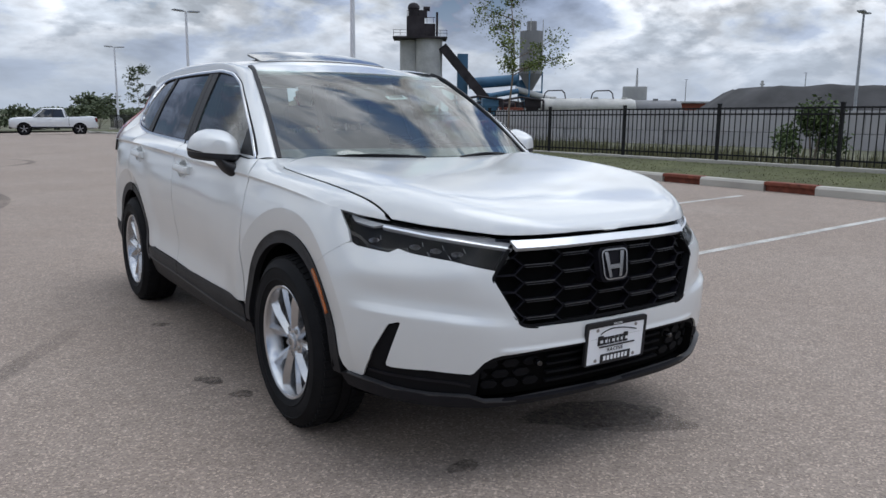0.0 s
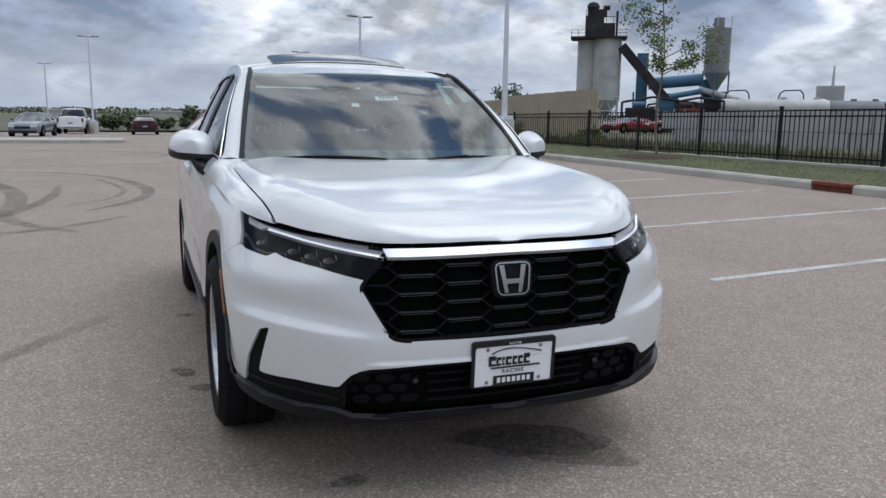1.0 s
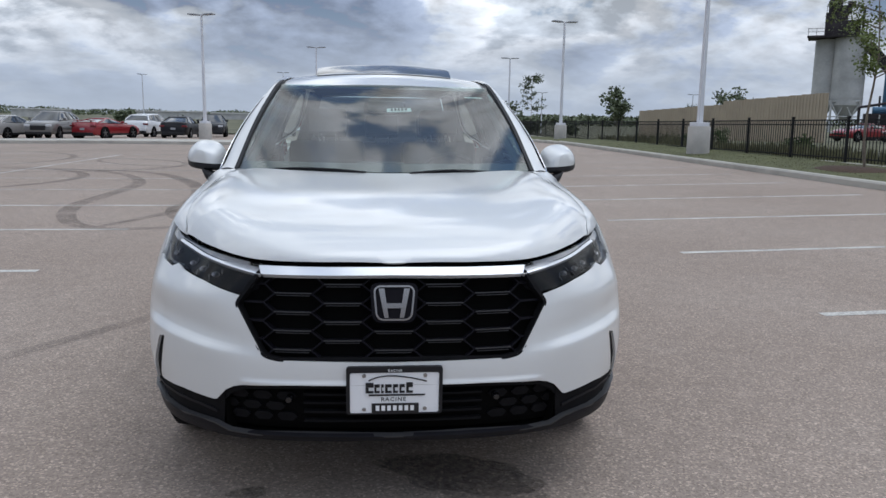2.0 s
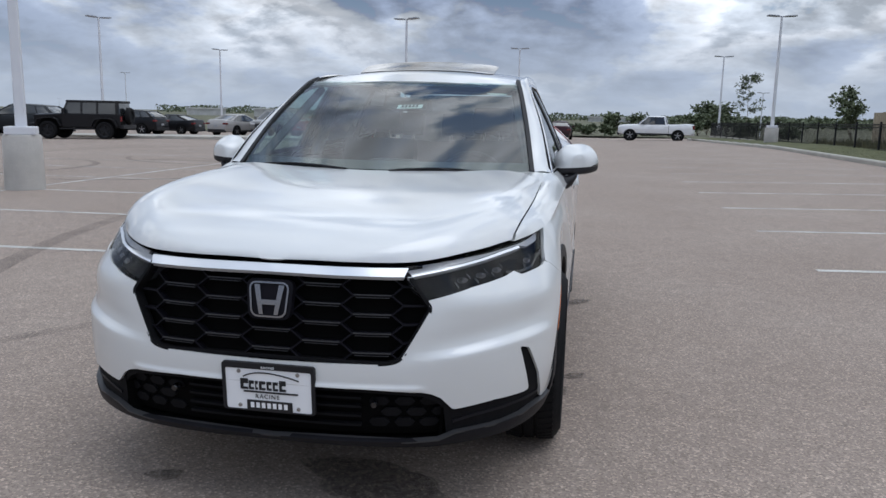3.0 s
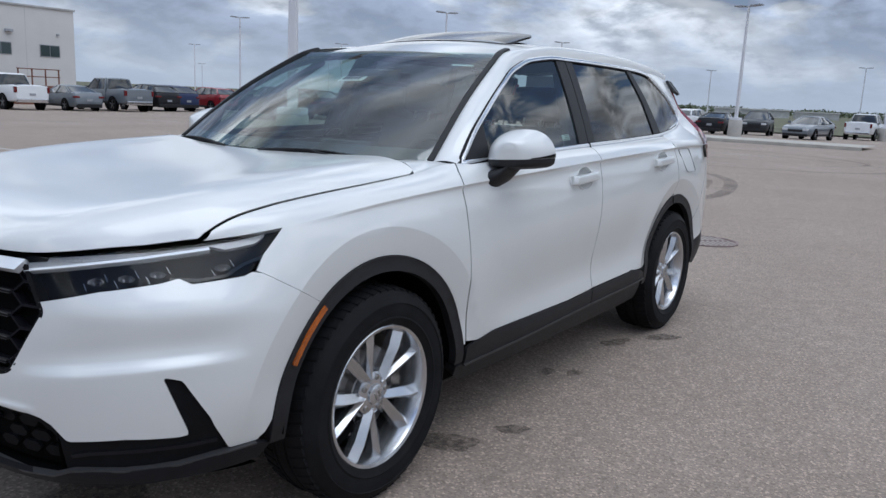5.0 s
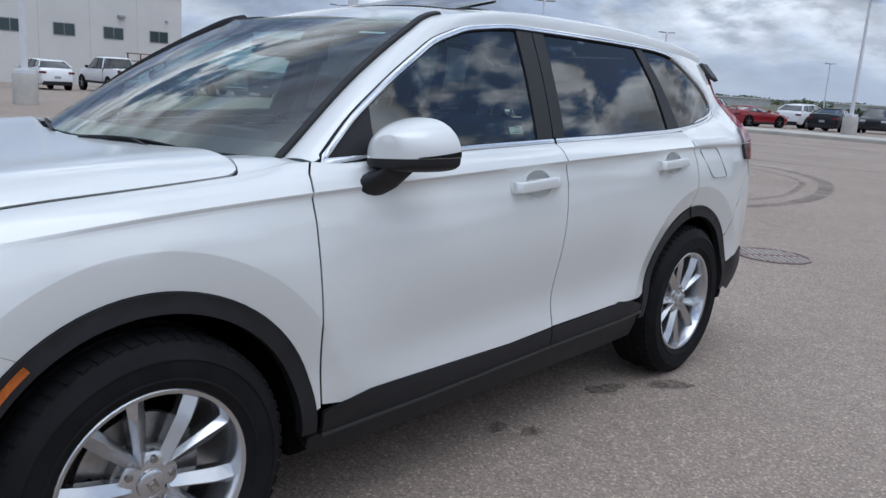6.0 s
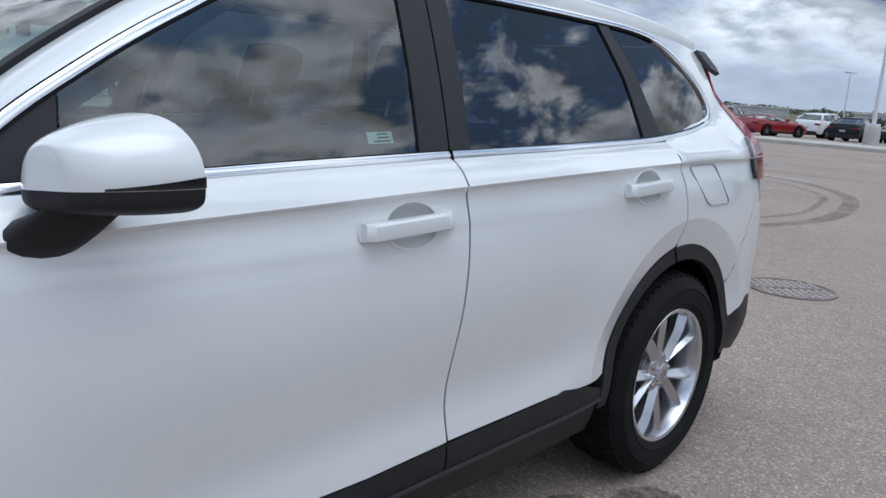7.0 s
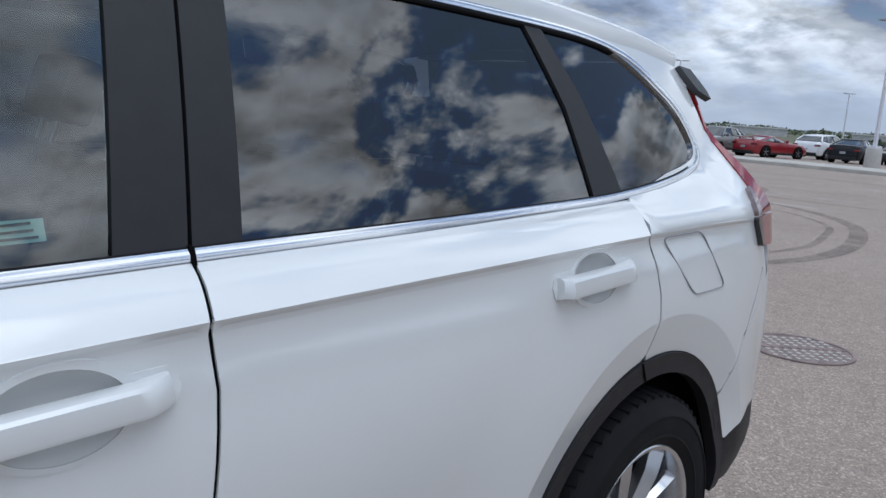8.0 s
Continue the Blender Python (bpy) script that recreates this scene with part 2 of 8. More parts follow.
TAN = material("tan_ribbed_steel", (0.40, 0.335, 0.25), 0.65, vary=0.08, scale=0.6)
SILO = material("silo_paint", (0.42, 0.42, 0.41), 0.6, vary=0.18, scale=0.35, grain=0.06, grain_scale=3)
TANKPAINT = material("dusty_tank_paint", (0.50, 0.49, 0.46), 0.55, vary=0.16, scale=1.2, grain=0.06, grain_scale=12)
GREYSILO = material("grey_silo_paint", (0.20, 0.20, 0.205), 0.6, vary=0.25, scale=0.35, stretch=(1, 1, 0.2))
DARKSTEEL = material("soot_dark_steel", (0.035, 0.030, 0.033), 0.75, spec=0.25, vary=0.4, scale=0.6)
PLANTBLUE = material("plant_blue_paint", (0.055, 0.135, 0.225), 0.6, vary=0.2, scale=0.5)
GRAVEL = material("dark_gravel", (0.055, 0.054, 0.055), 0.95, vary=0.3, scale=0.5, bump=1.0, bump_scale=6)
BLOCK = material("pale_block", (0.37, 0.36, 0.365), 0.9, vary=0.15, scale=0.8, bump=0.3, bump_scale=12, random=0.08)
WINDOWGREEN = material("dark_office_glass", (0.035, 0.055, 0.055), 0.12, coat=0.5)
CARGLASS = material("parked_car_glass", (0.020, 0.023, 0.026), 0.06, coat=0.6)
LAMPRED = material("tail_lens", (0.13, 0.008, 0.010), 0.25, coat=0.5)
LAMPWHITE = material("head_lens", (0.65, 0.66, 0.68), 0.2, 0.2, coat=0.5)
GREYRIM = material("grey_rim", (0.35, 0.35, 0.36), 0.35, 0.9)
ORANGE = material("machine_orange", (0.17, 0.065, 0.04), 0.6, vary=0.15, scale=2)


def car_paint(name, c):
    return material(name, c, 0.35, 0.1, coat=0.2 if max(c) < 0.08 else 1.0, spec=0.16 if max(c) < 0.08 else 0.5, vary=0.03, scale=3)


P_WHITE = car_paint("white_car_paint", (0.72, 0.73, 0.74))
P_BLACK = car_paint("black_car_paint", (0.012, 0.012, 0.014))
P_GREY = car_paint("grey_car_paint", (0.034, 0.036, 0.039))
P_SILVER = car_paint("silver_car_paint", (0.32, 0.31, 0.30))
P_RED = car_paint("red_car_paint", (0.24, 0.010, 0.016))
P_BLUE = car_paint("navy_car_paint", (0.02, 0.03, 0.075))
P_DKRED = car_paint("maroon_car_paint", (0.035, 0.012, 0.015))
P_BLUEGREY = car_paint("blue_grey_car_paint", (0.14, 0.16, 0.18))
P_TAUPE = car_paint("grey_brown_car_paint", (0.13, 0.125, 0.12))


def rubber_mark(name="skid_rubber", low=0.06, high=0.37):
    """Tyre smear on asphalt: dark, patchy, the asphalt showing through."""
    m = bpy.data.materials.new(name)
    m.use_nodes = True
    n, l = m.node_tree.nodes, m.node_tree.links
    p = n["Principled BSDF"]
    p.inputs["Base Color"].default_value = (0.035, 0.032, 0.030, 1)
    p.inputs["Roughness"].default_value = 0.85
    tc = n.new("ShaderNodeTexCoord")
    t = n.new("ShaderNodeTexNoise")
    t.inputs["Scale"].default_value, t.inputs["Detail"].default_value = 2.2, 8
    l.new(tc.outputs["Object"], t.inputs["Vector"])
    t2 = n.new("ShaderNodeTexNoise")
    t2.inputs["Scale"].default_value, t2.inputs["Detail"].default_value = 60, 3
    l.new(tc.outputs["Object"], t2.inputs["Vector"])
    a = n.new("ShaderNodeMath")
    a.operation = "MULTIPLY"
    l.new(t.outputs["Fac"], a.inputs[0])
    l.new(t2.outputs["Fac"], a.inputs[1])
    r = n.new("ShaderNodeMapRange")
    r.inputs[1].default_value, r.inputs[2].default_value = 0.14, 0.38
    r.inputs[3].default_value, r.inputs[4].default_value = low, high
    l.new(a.outputs[0], r.inputs[0])
    l.new(r.outputs[0], p.inputs["Alpha"])
    return m


def worn_paint(name, low, high):
    """Old road paint, scuffed through to the asphalt in patches."""
    m = rubber_mark(name, low, high)
    p = m.node_tree.nodes["Principled BSDF"]
    p.inputs["Base Color"].default_value = (0.60, 0.59, 0.55, 1)
    return m


MARK = worn_paint("stall_paint", 0.45, 0.98)
MARK_FAINT = worn_paint("faint_stall_paint", 0.28, 0.85)
SKID = rubber_mark()
SKID_FAINT = rubber_mark("faint_skid_rubber", 0.04, 0.24)


def stain(name="oil_stain", low=0.14, high=0.52):
    m = bpy.data.materials.new(name)
    m.use_nodes = True
    n, l = m.node_tree.nodes, m.node_tree.links
    p = n["Principled BSDF"]
    p.inputs["Base Color"].default_value = (0.03, 0.026, 0.022, 1)
    p.inputs["Roughness"].default_value = 0.6
    tc = n.new("ShaderNodeTexCoord")
    t = n.new("ShaderNodeTexNoise")
    t.inputs["Scale"].default_value, t.inputs["Detail"].default_value = 30, 5
    l.new(tc.outputs["Object"], t.inputs["Vector"])
    r = n.new("ShaderNodeMapRange")
    r.inputs[1].default_value, r.inputs[2].default_value = 0.35, 0.65
    r.inputs[3].default_value, r.inputs[4].default_value = low, high
    l.new(t.outputs["Fac"], r.inputs[0])
    l.new(r.outputs[0], p.inputs["Alpha"])
    return m


STAIN = stain()
WET = stain("damp_patch", 0.14, 0.32)
DRAIN = material("worn_cast_iron", (0.20, 0.15, 0.14), 0.8, vary=0.3, scale=9, bump=0.4, bump_scale=70)

# ---- mesh tools ----
def part(name, bm, mat, parent=None, label="", smooth=False, angle=None):
    """Links a bmesh as one mesh object under a thing or a part."""
    me = bpy.data.meshes.new(name)
    bmesh.ops.recalc_face_normals(bm, faces=bm.faces)
    bm.to_mesh(me)
    bm.free()
    me.materials.append(mat)
    if smooth or angle:
        me.polygons.foreach_set("use_smooth", [True] * len(me.polygons))
        if angle:
            me.set_sharp_from_angle(angle=radians(angle))
    ob = new(name, me)
    if parent:
        ob.parent = parent
    return tagged(ob, label)


def pydata(name, verts, faces, mat, parent=None, label="", smooth=False, normals=None):
    me = bpy.data.meshes.new(name)
    me.from_pydata([tuple(v) for v in verts], [], [tuple(f) for f in faces])
    me.materials.append(mat)
    if smooth:
        me.polygons.foreach_set("use_smooth", [True] * len(me.polygons))
    me.update()
    if normals is not None:
        me.normals_split_custom_set_from_vertices([tuple(n) for n in normals])
    ob = new(name, me)
    if parent:
        ob.parent = parent
    return tagged(ob, label)


def thing(name, label, category, at=None, group="", kind=""):
    ob = new(name)
    ob.empty_display_size = 0.2
    if at is not None:
        ob.matrix_world = at
    return tagged(ob, label, category, group, kind)


def box(bm, lo, hi, bevel=0.0, m=None):
    c = [(a + b) / 2 for a, b in zip(lo, hi)]
    d = [max(b - a, 1e-4) for a, b in zip(lo, hi)]
    r = bmesh.ops.create_cube(bm, size=1.0, matrix=(m or Matrix()) @ Matrix.Translation(c) @ Matrix.Diagonal((*d, 1)))
    if bevel:
        es = list({e for v in r["verts"] for e in v.link_edges})
        bmesh.ops.bevel(bm, geom=es, offset=min(bevel, min(d) * 0.45), segments=2, affect="EDGES", profile=0.7)
    return bm


def tube(bm, a, b, r0, r1=None, seg=10, caps=True):
    a, b = Vector(a), Vector(b)
    w = b - a
    m = Matrix.Translation((a + b) / 2) @ w.to_track_quat("Z", "Y").to_matrix().to_4x4()
    bmesh.ops.create_cone(bm, cap_ends=caps, segments=seg, radius1=r0, radius2=r0 if r1 is None else r1, depth=w.length, matrix=m)
    return bm


def lathe(bm, profile, seg, axis="X", m=None, close=False):
    """Turns (radius, along) pairs round an axis."""
    rings = []
    for r, h in profile:
        ring = []
        for i in range(seg):
            a = 2 * math.pi * i / seg
            p = {"X": (h, r * math.cos(a), r * math.sin(a)), "Z": (r * math.cos(a), r * math.sin(a), h)}[axis]
            ring.append(bm.verts.new((m or Matrix()) @ Vector(p)))
        rings.append(ring)
    pairs = list(zip(rings, rings[1:])) + ([(rings[-1], rings[0])] if close else [])
    for p, q in pairs:
        for i in range(seg):
            j = (i + 1) % seg
            bm.faces.new((p[i], p[j], q[j], q[i]))
    return rings


def spline(points, n):
    """A smooth curve through the points (Catmull-Rom, chord-length), n samples."""
    p = np.array(points, float)
    p = np.vstack([2 * p[0] - p[1], p, 2 * p[-1] - p[-2]])
    t = np.concatenate([[0], np.cumsum(np.maximum(np.linalg.norm(np.diff(p, axis=0), axis=1), 1e-6) ** 0.5)])
    out = []
    for u in np.linspace(t[1], t[-2] - 1e-9, n):
        i = int(np.clip(np.searchsorted(t, u, "right") - 1, 1, len(p) - 3))
        p0, p1, p2, p3 = p[i - 1:i + 3]
        t0, t1, t2, t3 = t[i - 1:i + 3]
        a1 = (t1 - u) / (t1 - t0) * p0 + (u - t0) / (t1 - t0) * p1
        a2 = (t2 - u) / (t2 - t1) * p1 + (u - t1) / (t2 - t1) * p2
        a3 = (t3 - u) / (t3 - t2) * p2 + (u - t2) / (t3 - t2) * p3
        b1 = (t2 - u) / (t2 - t0) * a1 + (u - t0) / (t2 - t0) * a2
        b2 = (t3 - u) / (t3 - t1) * a2 + (u - t1) / (t3 - t1) * a3
        out.append((t2 - u) / (t2 - t1) * b1 + (u - t1) / (t2 - t1) * b2)
    return np.array(out)


def curve_fn(points):
    """y(x) as a smooth curve through the points."""
    q = spline(points, 400)
    return lambda x: float(np.interp(x, q[:, 0], q[:, 1]))


def smooth01(a, b, x):
    t = min(max((x - a) / (b - a), 0.0), 1.0)
    return t * t * (3 - 2 * t)


def fillet(poly, r, seg=5):
    """Rounds the corners of a closed outline. r: one radius, or one per corner."""
    out, n = [], len(poly)
    for i, p in enumerate(poly):
        ri = r[i] if isinstance(r, (list, tuple)) else r
        p, a, b = Vector(p), Vector(poly[i - 1]), Vector(poly[(i + 1) % n])
        da, db = (a - p), (b - p)
        k = min(ri, da.length * 0.48, db.length * 0.48)
        if k < 1e-4:
            out.append(tuple(p))
            continue
        s, e = p + da.normalized() * k, p + db.normalized() * k
        for j in range(seg + 1):
            t = j / seg
            out.append(tuple(s * (1 - t) ** 2 + p * 2 * t * (1 - t) + e * t * t))
    return out


def arc(cx, cy, r, a0, a1, n=24, ry=None):
    return [(cx + r * math.cos(radians(a0 + (a1 - a0) * i / n)), cy + (ry or r) * math.sin(radians(a0 + (a1 - a0) * i / n))) for i in range(n + 1)]


def inside(pts, poly):
    x, y = pts[:, 0], pts[:, 1]
    hit = np.zeros(len(pts), bool)
    for (x0, y0), (x1, y1) in zip(poly, np.roll(poly, -1, axis=0)):
        c = ((y0 > y) != (y1 > y))
        hit ^= c & (x < (x1 - x0) * (y - y0) / ((y1 - y0) if y1 != y0 else 1e-12) + x0)
    return hit


def near_edge(pts, poly):
    d = np.full(len(pts), 1e9)
    for a, b in zip(poly, np.roll(poly, -1, axis=0)):
        w = b - a
        t = np.clip(((pts - a) @ w) / max(w @ w, 1e-12), 0, 1)
        d = np.minimum(d, np.linalg.norm(pts - (a + t[:, None] * w), axis=1))
    return d


def resample(poly, step):
    out = []
    for a, b in zip(poly, np.roll(poly, -1, axis=0)):
        n = max(1, int(math.ceil(np.linalg.norm(b - a) / step)))
        out += [a + (b - a) * i / n for i in range(n)]
    return np.array(out)


def clean(poly):
    out = []
    for p in poly:
        if not out or math.dist(p, out[-1]) > 1e-4:
            out.append(p)
    if math.dist(out[0], out[-1]) < 1e-4:
        out.pop()
    return np.array(out, float)


def sheet(outline, fn, res=0.03, depth=0.014, holes=(), lift=0.0, lines=()):
    """A panel cut from a surface: outline in the surface's own two coordinates, fn maps them to the body; the edges turn in by depth;
    lines are creases that the mesh follows."""
    loops = [resample(clean(outline), res)] + [resample(clean(h), res) for h in holes]
    lo, hi = loops[0].min(0), loops[0].max(0)
    gx, gy = np.meshgrid(np.arange(lo[0] + res * 0.5, hi[0], res), np.arange(lo[1] + res * 0.5, hi[1], res))
    g = np.column_stack([gx.ravel(), gy.ravel()])
    keep = inside(g, loops[0])
    for h in loops[1:]:
        keep &= ~inside(g, h)
    g = g[keep]
    for lp in loops:
        if len(g):
            g = g[near_edge(g, lp) > res * 0.42]
    creases = []
    for ln in lines:
        ln = np.array(ln, float)
        ok = inside(ln, loops[0])
        for h in loops[1:]:
            ok &= ~inside(ln, h)
        for lp in loops:
            ok &= near_edge(ln, lp) > 0.004
        if len(g):
            for a, b, ka, kb in zip(ln, ln[1:], ok, ok[1:]):
                if ka and kb:
                    w = b - a
                    t = np.clip(((g - a) @ w) / max(w @ w, 1e-12), 0, 1)
                    g = g[np.linalg.norm(g - (a + t[:, None] * w), axis=1) > 0.005]
        creases.append((ln, ok))
    pts, edges, start = [], [], 0
    for ln, ok in creases:
        pts += [Vector(p) for p in ln[ok]]
        idx_of = np.cumsum(ok) - 1 + start
        edges += [(int(idx_of[i]), int(idx_of[i + 1])) for i in range(len(ln) - 1) if ok[i] and ok[i + 1]]
        start += int(ok.sum())
    for lp in loops:
        k = len(lp)
        edges += [(start + i, start + (i + 1) % k) for i in range(k)]
        pts += [Vector(p) for p in lp]
        start += k
    pts += [Vector(p) for p in g]
    from mathutils.geometry import delaunay_2d_cdt
    vs, es, fs, ov, oe, of = delaunay_2d_cdt(pts, edges, [], 0, 1e-6)
    v2 = np.array([tuple(v) for v in vs])
    cen = np.array([v2[list(f)].mean(0) for f in fs])
    ok = inside(cen, loops[0])
    for h in loops[1:]:
        ok &= ~inside(cen, h)
    fs = [tuple(f) for f, k in zip(fs, ok) if k]
    e = 1e-3
    P = np.array([fn(*p) for p in v2])
    N = np.cross(np.array([fn(p[0] + e, p[1]) for p in v2]) - np.array([fn(p[0] - e, p[1]) for p in v2]),
                 np.array([fn(p[0], p[1] + e) for p in v2]) - np.array([fn(p[0], p[1] - e) for p in v2]))
    N /= np.maximum(np.linalg.norm(N, axis=1), 1e-12)[:, None]
    P = P + N * lift
    # the CDT's triangles run counter-clockwise, so they face along N
    if depth:
        count = {}
        for f in fs:
            for a, b in ((f[0], f[1]), (f[1], f[2]), (f[2], f[0])):
                count[(a, b)] = 1
        border = [k for k in count if (k[1], k[0]) not in count]
        idx, extra, nrm = {}, [], []
        base = len(P)
        for k in border:
            for v in k:
                if v not in idx:
                    idx[v] = base + len(extra)
                    extra.append(P[v] - N[v] * depth)
                    nrm.append(N[v])
        top, tn = {}, []
        b2 = base + len(extra)
        for v in idx:
            top[v] = b2 + len(tn)
            tn.append(P[v])
        out = {}
        for a, b in border:
            d = P[b] - P[a]
            for v in (a, b):
                out[v] = out.get(v, 0) + np.cross(d, N[v])
        on = {v: out[v] / max(np.linalg.norm(out[v]), 1e-9) for v in idx}
        wall = [(b, a) for a, b in border]
        fs = fs + [(top[b], top[a], idx[a], idx[b]) for a, b in border]
        P = np.vstack([P, extra, tn])
        # walls face outwards along the edge
        N = np.vstack([N, [on[v] for v in idx], [on[v] for v in idx]])
    return P, fs, N


def panel(name, outline, fn, mat, parent, res=0.03, depth=0.014, holes=(), lift=0.0, label="", both=False, lines=()):
    """One panel, or with both its mirror twin on the other flank too."""
    P, fs, N = sheet(outline, fn, res, depth, holes, lift, lines)
    made = pydata(name, P, fs, mat, parent, label, True, N)
    if both:
        flip = np.array([-1, 1, 1])
        pydata(name, P * flip, [f[::-1] for f in fs], mat, parent, label, True, N * flip)
    return made


def sweep(points, section, closed=False):
    """A bar along a path: section is (across, out) pairs; needs points as (place, normal)."""
    verts, faces, n, k = [], [], len(points), len(section)
    for i, (p, nrm) in enumerate(points):
        a = Vector(points[max(i - 1, 0)][0]) if not closed else Vector(points[i - 1][0])
        b = Vector(points[min(i + 1, n - 1)][0]) if not closed else Vector(points[(i + 1) % n][0])
        t = (b - a).normalized()
        nn = Vector(nrm).normalized()
        side = t.cross(nn).normalized()
        verts += [Vector(p) + side * u + nn * w for u, w in section]
    for i in range(n if closed else n - 1):
        j = (i + 1) % n
        for q in range(k):
            r = (q + 1) % k
            faces.append((i * k + q, i * k + r, j * k + r, j * k + q))
    if not closed:
        faces += [tuple(range(k))[::-1], tuple((n - 1) * k + q for q in range(k))]
    return verts, faces


def bar(name, points, section, mat, parent, label="", closed=False, both=False, smooth=False):
    v, f = sweep(points, section, closed)
    for s in ((1, -1) if both else (1,)):
        bm = bmesh.new()
        vs = [bm.verts.new((p[0] * s, p[1], p[2])) for p in v]
        for q in f:
            bm.faces.new([vs[i] for i in q])
        ob = part(name, bm, mat, parent, label, smooth, 40)
    return ob

# ---- ground: one sheet, rising gently to the kerb on +x and falling away behind ----
def gz(x, y):
    return 0.019 * min(max(x - 3.0, 0), 7.0) - 0.014 * min(max(y - 35, 0), 67) - 0.012 * min(max(-x - 12, 0), 60)


def asphalt():
    m = bpy.data.materials.new("worn_asphalt")
    m.use_nodes = True
    n, l = m.node_tree.nodes, m.node_tree.links
    p = n["Principled BSDF"]
    p.inputs["Roughness"].default_value = 0.85
    tc = n.new("ShaderNodeTexCoord")

    def noise_at(scale, detail, rough=0.5):
        t = n.new("ShaderNodeTexNoise")
        t.inputs["Scale"].default_value, t.inputs["Detail"].default_value, t.inputs["Roughness"].default_value = scale, detail, rough
        l.new(tc.outputs["Object"], t.inputs["Vector"])
        return t.outputs["Fac"]

    def ramp(src, stops):
        r = n.new("ShaderNodeValToRGB")
        while len(r.color_ramp.elements) < len(stops):
            r.color_ramp.elements.new(0.5)
        for e, (q, c) in zip(r.color_ramp.elements, stops):
            e.position, e.color = q, (*c, 1)
        l.new(src, r.inputs[0])
        return r.outputs[0]

    def mul(a, b):
        x = n.new("ShaderNodeMix")
        x.data_type, x.blend_type = "RGBA", "MULTIPLY"
        x.inputs[0].default_value = 1.0
        l.new(a, x.inputs[6])
        l.new(b, x.inputs[7])
        return x.outputs[2]

    base = ramp(noise_at(0.35, 6, 0.6), [(0.3, (0.250, 0.198, 0.162)), (0.5, (0.277, 0.223, 0.185)), (0.7, (0.302, 0.248, 0.208))])
    mott = ramp(noise_at(7, 7, 0.7), [(0.3, (0.87, 0.87, 0.87)), (0.7, (1.09, 1.09, 1.09))])
    vor = n.new("ShaderNodeTexVoronoi")
    vor.inputs["Scale"].default_value = 120
    l.new(tc.outputs["Object"], vor.inputs["Vector"])
    sep_c = n.new("ShaderNodeSeparateColor")
    l.new(vor.outputs["Color"], sep_c.inputs[0])
    grit = ramp(sep_c.outputs[0], [(0.0, (0.66, 0.65, 0.64)), (0.4, (0.94, 0.94, 0.94)), (0.82, (1.06, 1.06, 1.05)), (1.0, (1.75, 1.71, 1.66))])
    l.new(mul(mul(base, mott), grit), p.inputs["Base Color"])
    b = n.new("ShaderNodeBump")
    b.inputs["Strength"].default_value, b.inputs["Distance"].default_value = 0.45, 0.003
    l.new(vor.outputs["Distance"], b.inputs["Height"])
    l.new(b.outputs[0], p.inputs["Normal"])
    return m


ASPHALT = asphalt()
KERB_X, FENCE_X = 9.6, 11.9


def grid_sheet(name, xs, ys, zf, mat, label, category, kind="structure", skip=None):
    verts = [(x, y, zf(x, y)) for y in ys for x in xs]
    k = len(xs)
    faces = [(j * k + i, j * k + i + 1, (j + 1) * k + i + 1, (j + 1) * k + i) for j in range(len(ys) - 1) for i in range(k - 1)
             if not (skip and skip((xs[i] + xs[i + 1]) / 2, (ys[j] + ys[j + 1]) / 2))]
    return tagged(pydata(name, verts, faces, mat, None, "", True), label, category, kind=kind)


xs = [-3000, -600, -200, -120, -72, -60, -30, -15, -12, -8, 0, 3, 5, 7.5, 10, 12, 20, 40, 80, 200, 600, 3000]
ys = [-3000, -300, -60, -15, 0, 15, 30, 35, 42, 50, 60, 75, 102, 140, 300, 900, 4000]
grid_sheet("ground", xs, ys, gz, ASPHALT, "worn grey-brown asphalt car park with skid marks", "ground")
# meadow beyond the lot and lawn strip along the fence
xs = [-3000, -900, -300, -100, -72, -40, -12, 12.5, 40, 100, 300, 900, 3000]
grid_sheet("meadow", xs, [78, 102, 160, 300, 900, 4000], lambda x, y: gz(x, y) + 0.12, FIELD, "flat green meadow beyond the car park", "meadow")
grid_sheet("meadow_right", [12.1, 20, 40, 100, 300, 900, 3000], [-300, -20, 10, 40, 78], lambda x, y: gz(x, y) + (0.24 if x < 15 else 0.10), FIELD, "weedy ground behind the fence", "meadow")


def lawn_z(x, y):
    return gz(KERB_X, y) + 0.15 + 0.12 * min(max((x - KERB_X - 0.2) / 2.0, 0), 1) + 0.02 * noise.noise((x * 0.8, y * 0.8, 0))


grid_sheet("lawn", [KERB_X + 0.16 + 0.3 * i for i in range(9)] + [12.4], [-12 + 0.75 * i for i in range(107)], lawn_z, LAWN, "thin strip of dry mown grass between kerb and fence", "lawn")
# grass blades on the lawn: one tuft field
rng = random.Random(4)
v, f = [], []
for i in range(9000):
    x, y = KERB_X + 0.2 + rng.random() * 2.5, -2 + 34 * rng.random() ** 1.3
    z = lawn_z(x, y) - 0.005
    a, h, w = rng.random() * 6.28, 0.012 + 0.024 * rng.random(), 0.006 + 0.006 * rng.random()
    dx, dy = math.cos(a) * w, math.sin(a) * w
    lx, ly = (rng.random() - 0.5) * 0.05, (rng.random() - 0.5) * 0.05
    k = len(v)
    v += [(x - dx, y - dy, z), (x + dx, y + dy, z), (x + lx, y + ly, z + h)]
    f.append((k, k + 1, k + 2))
tagged(pydata("grass_blades", v, f, LAWN), "short green and straw-coloured grass blades", "grass", kind="stuff")

# kerb in cast lengths with two rusted storm inlets
kerb = thing("kerb", "pale cast concrete kerb along the lawn", "kerb", kind="structure")
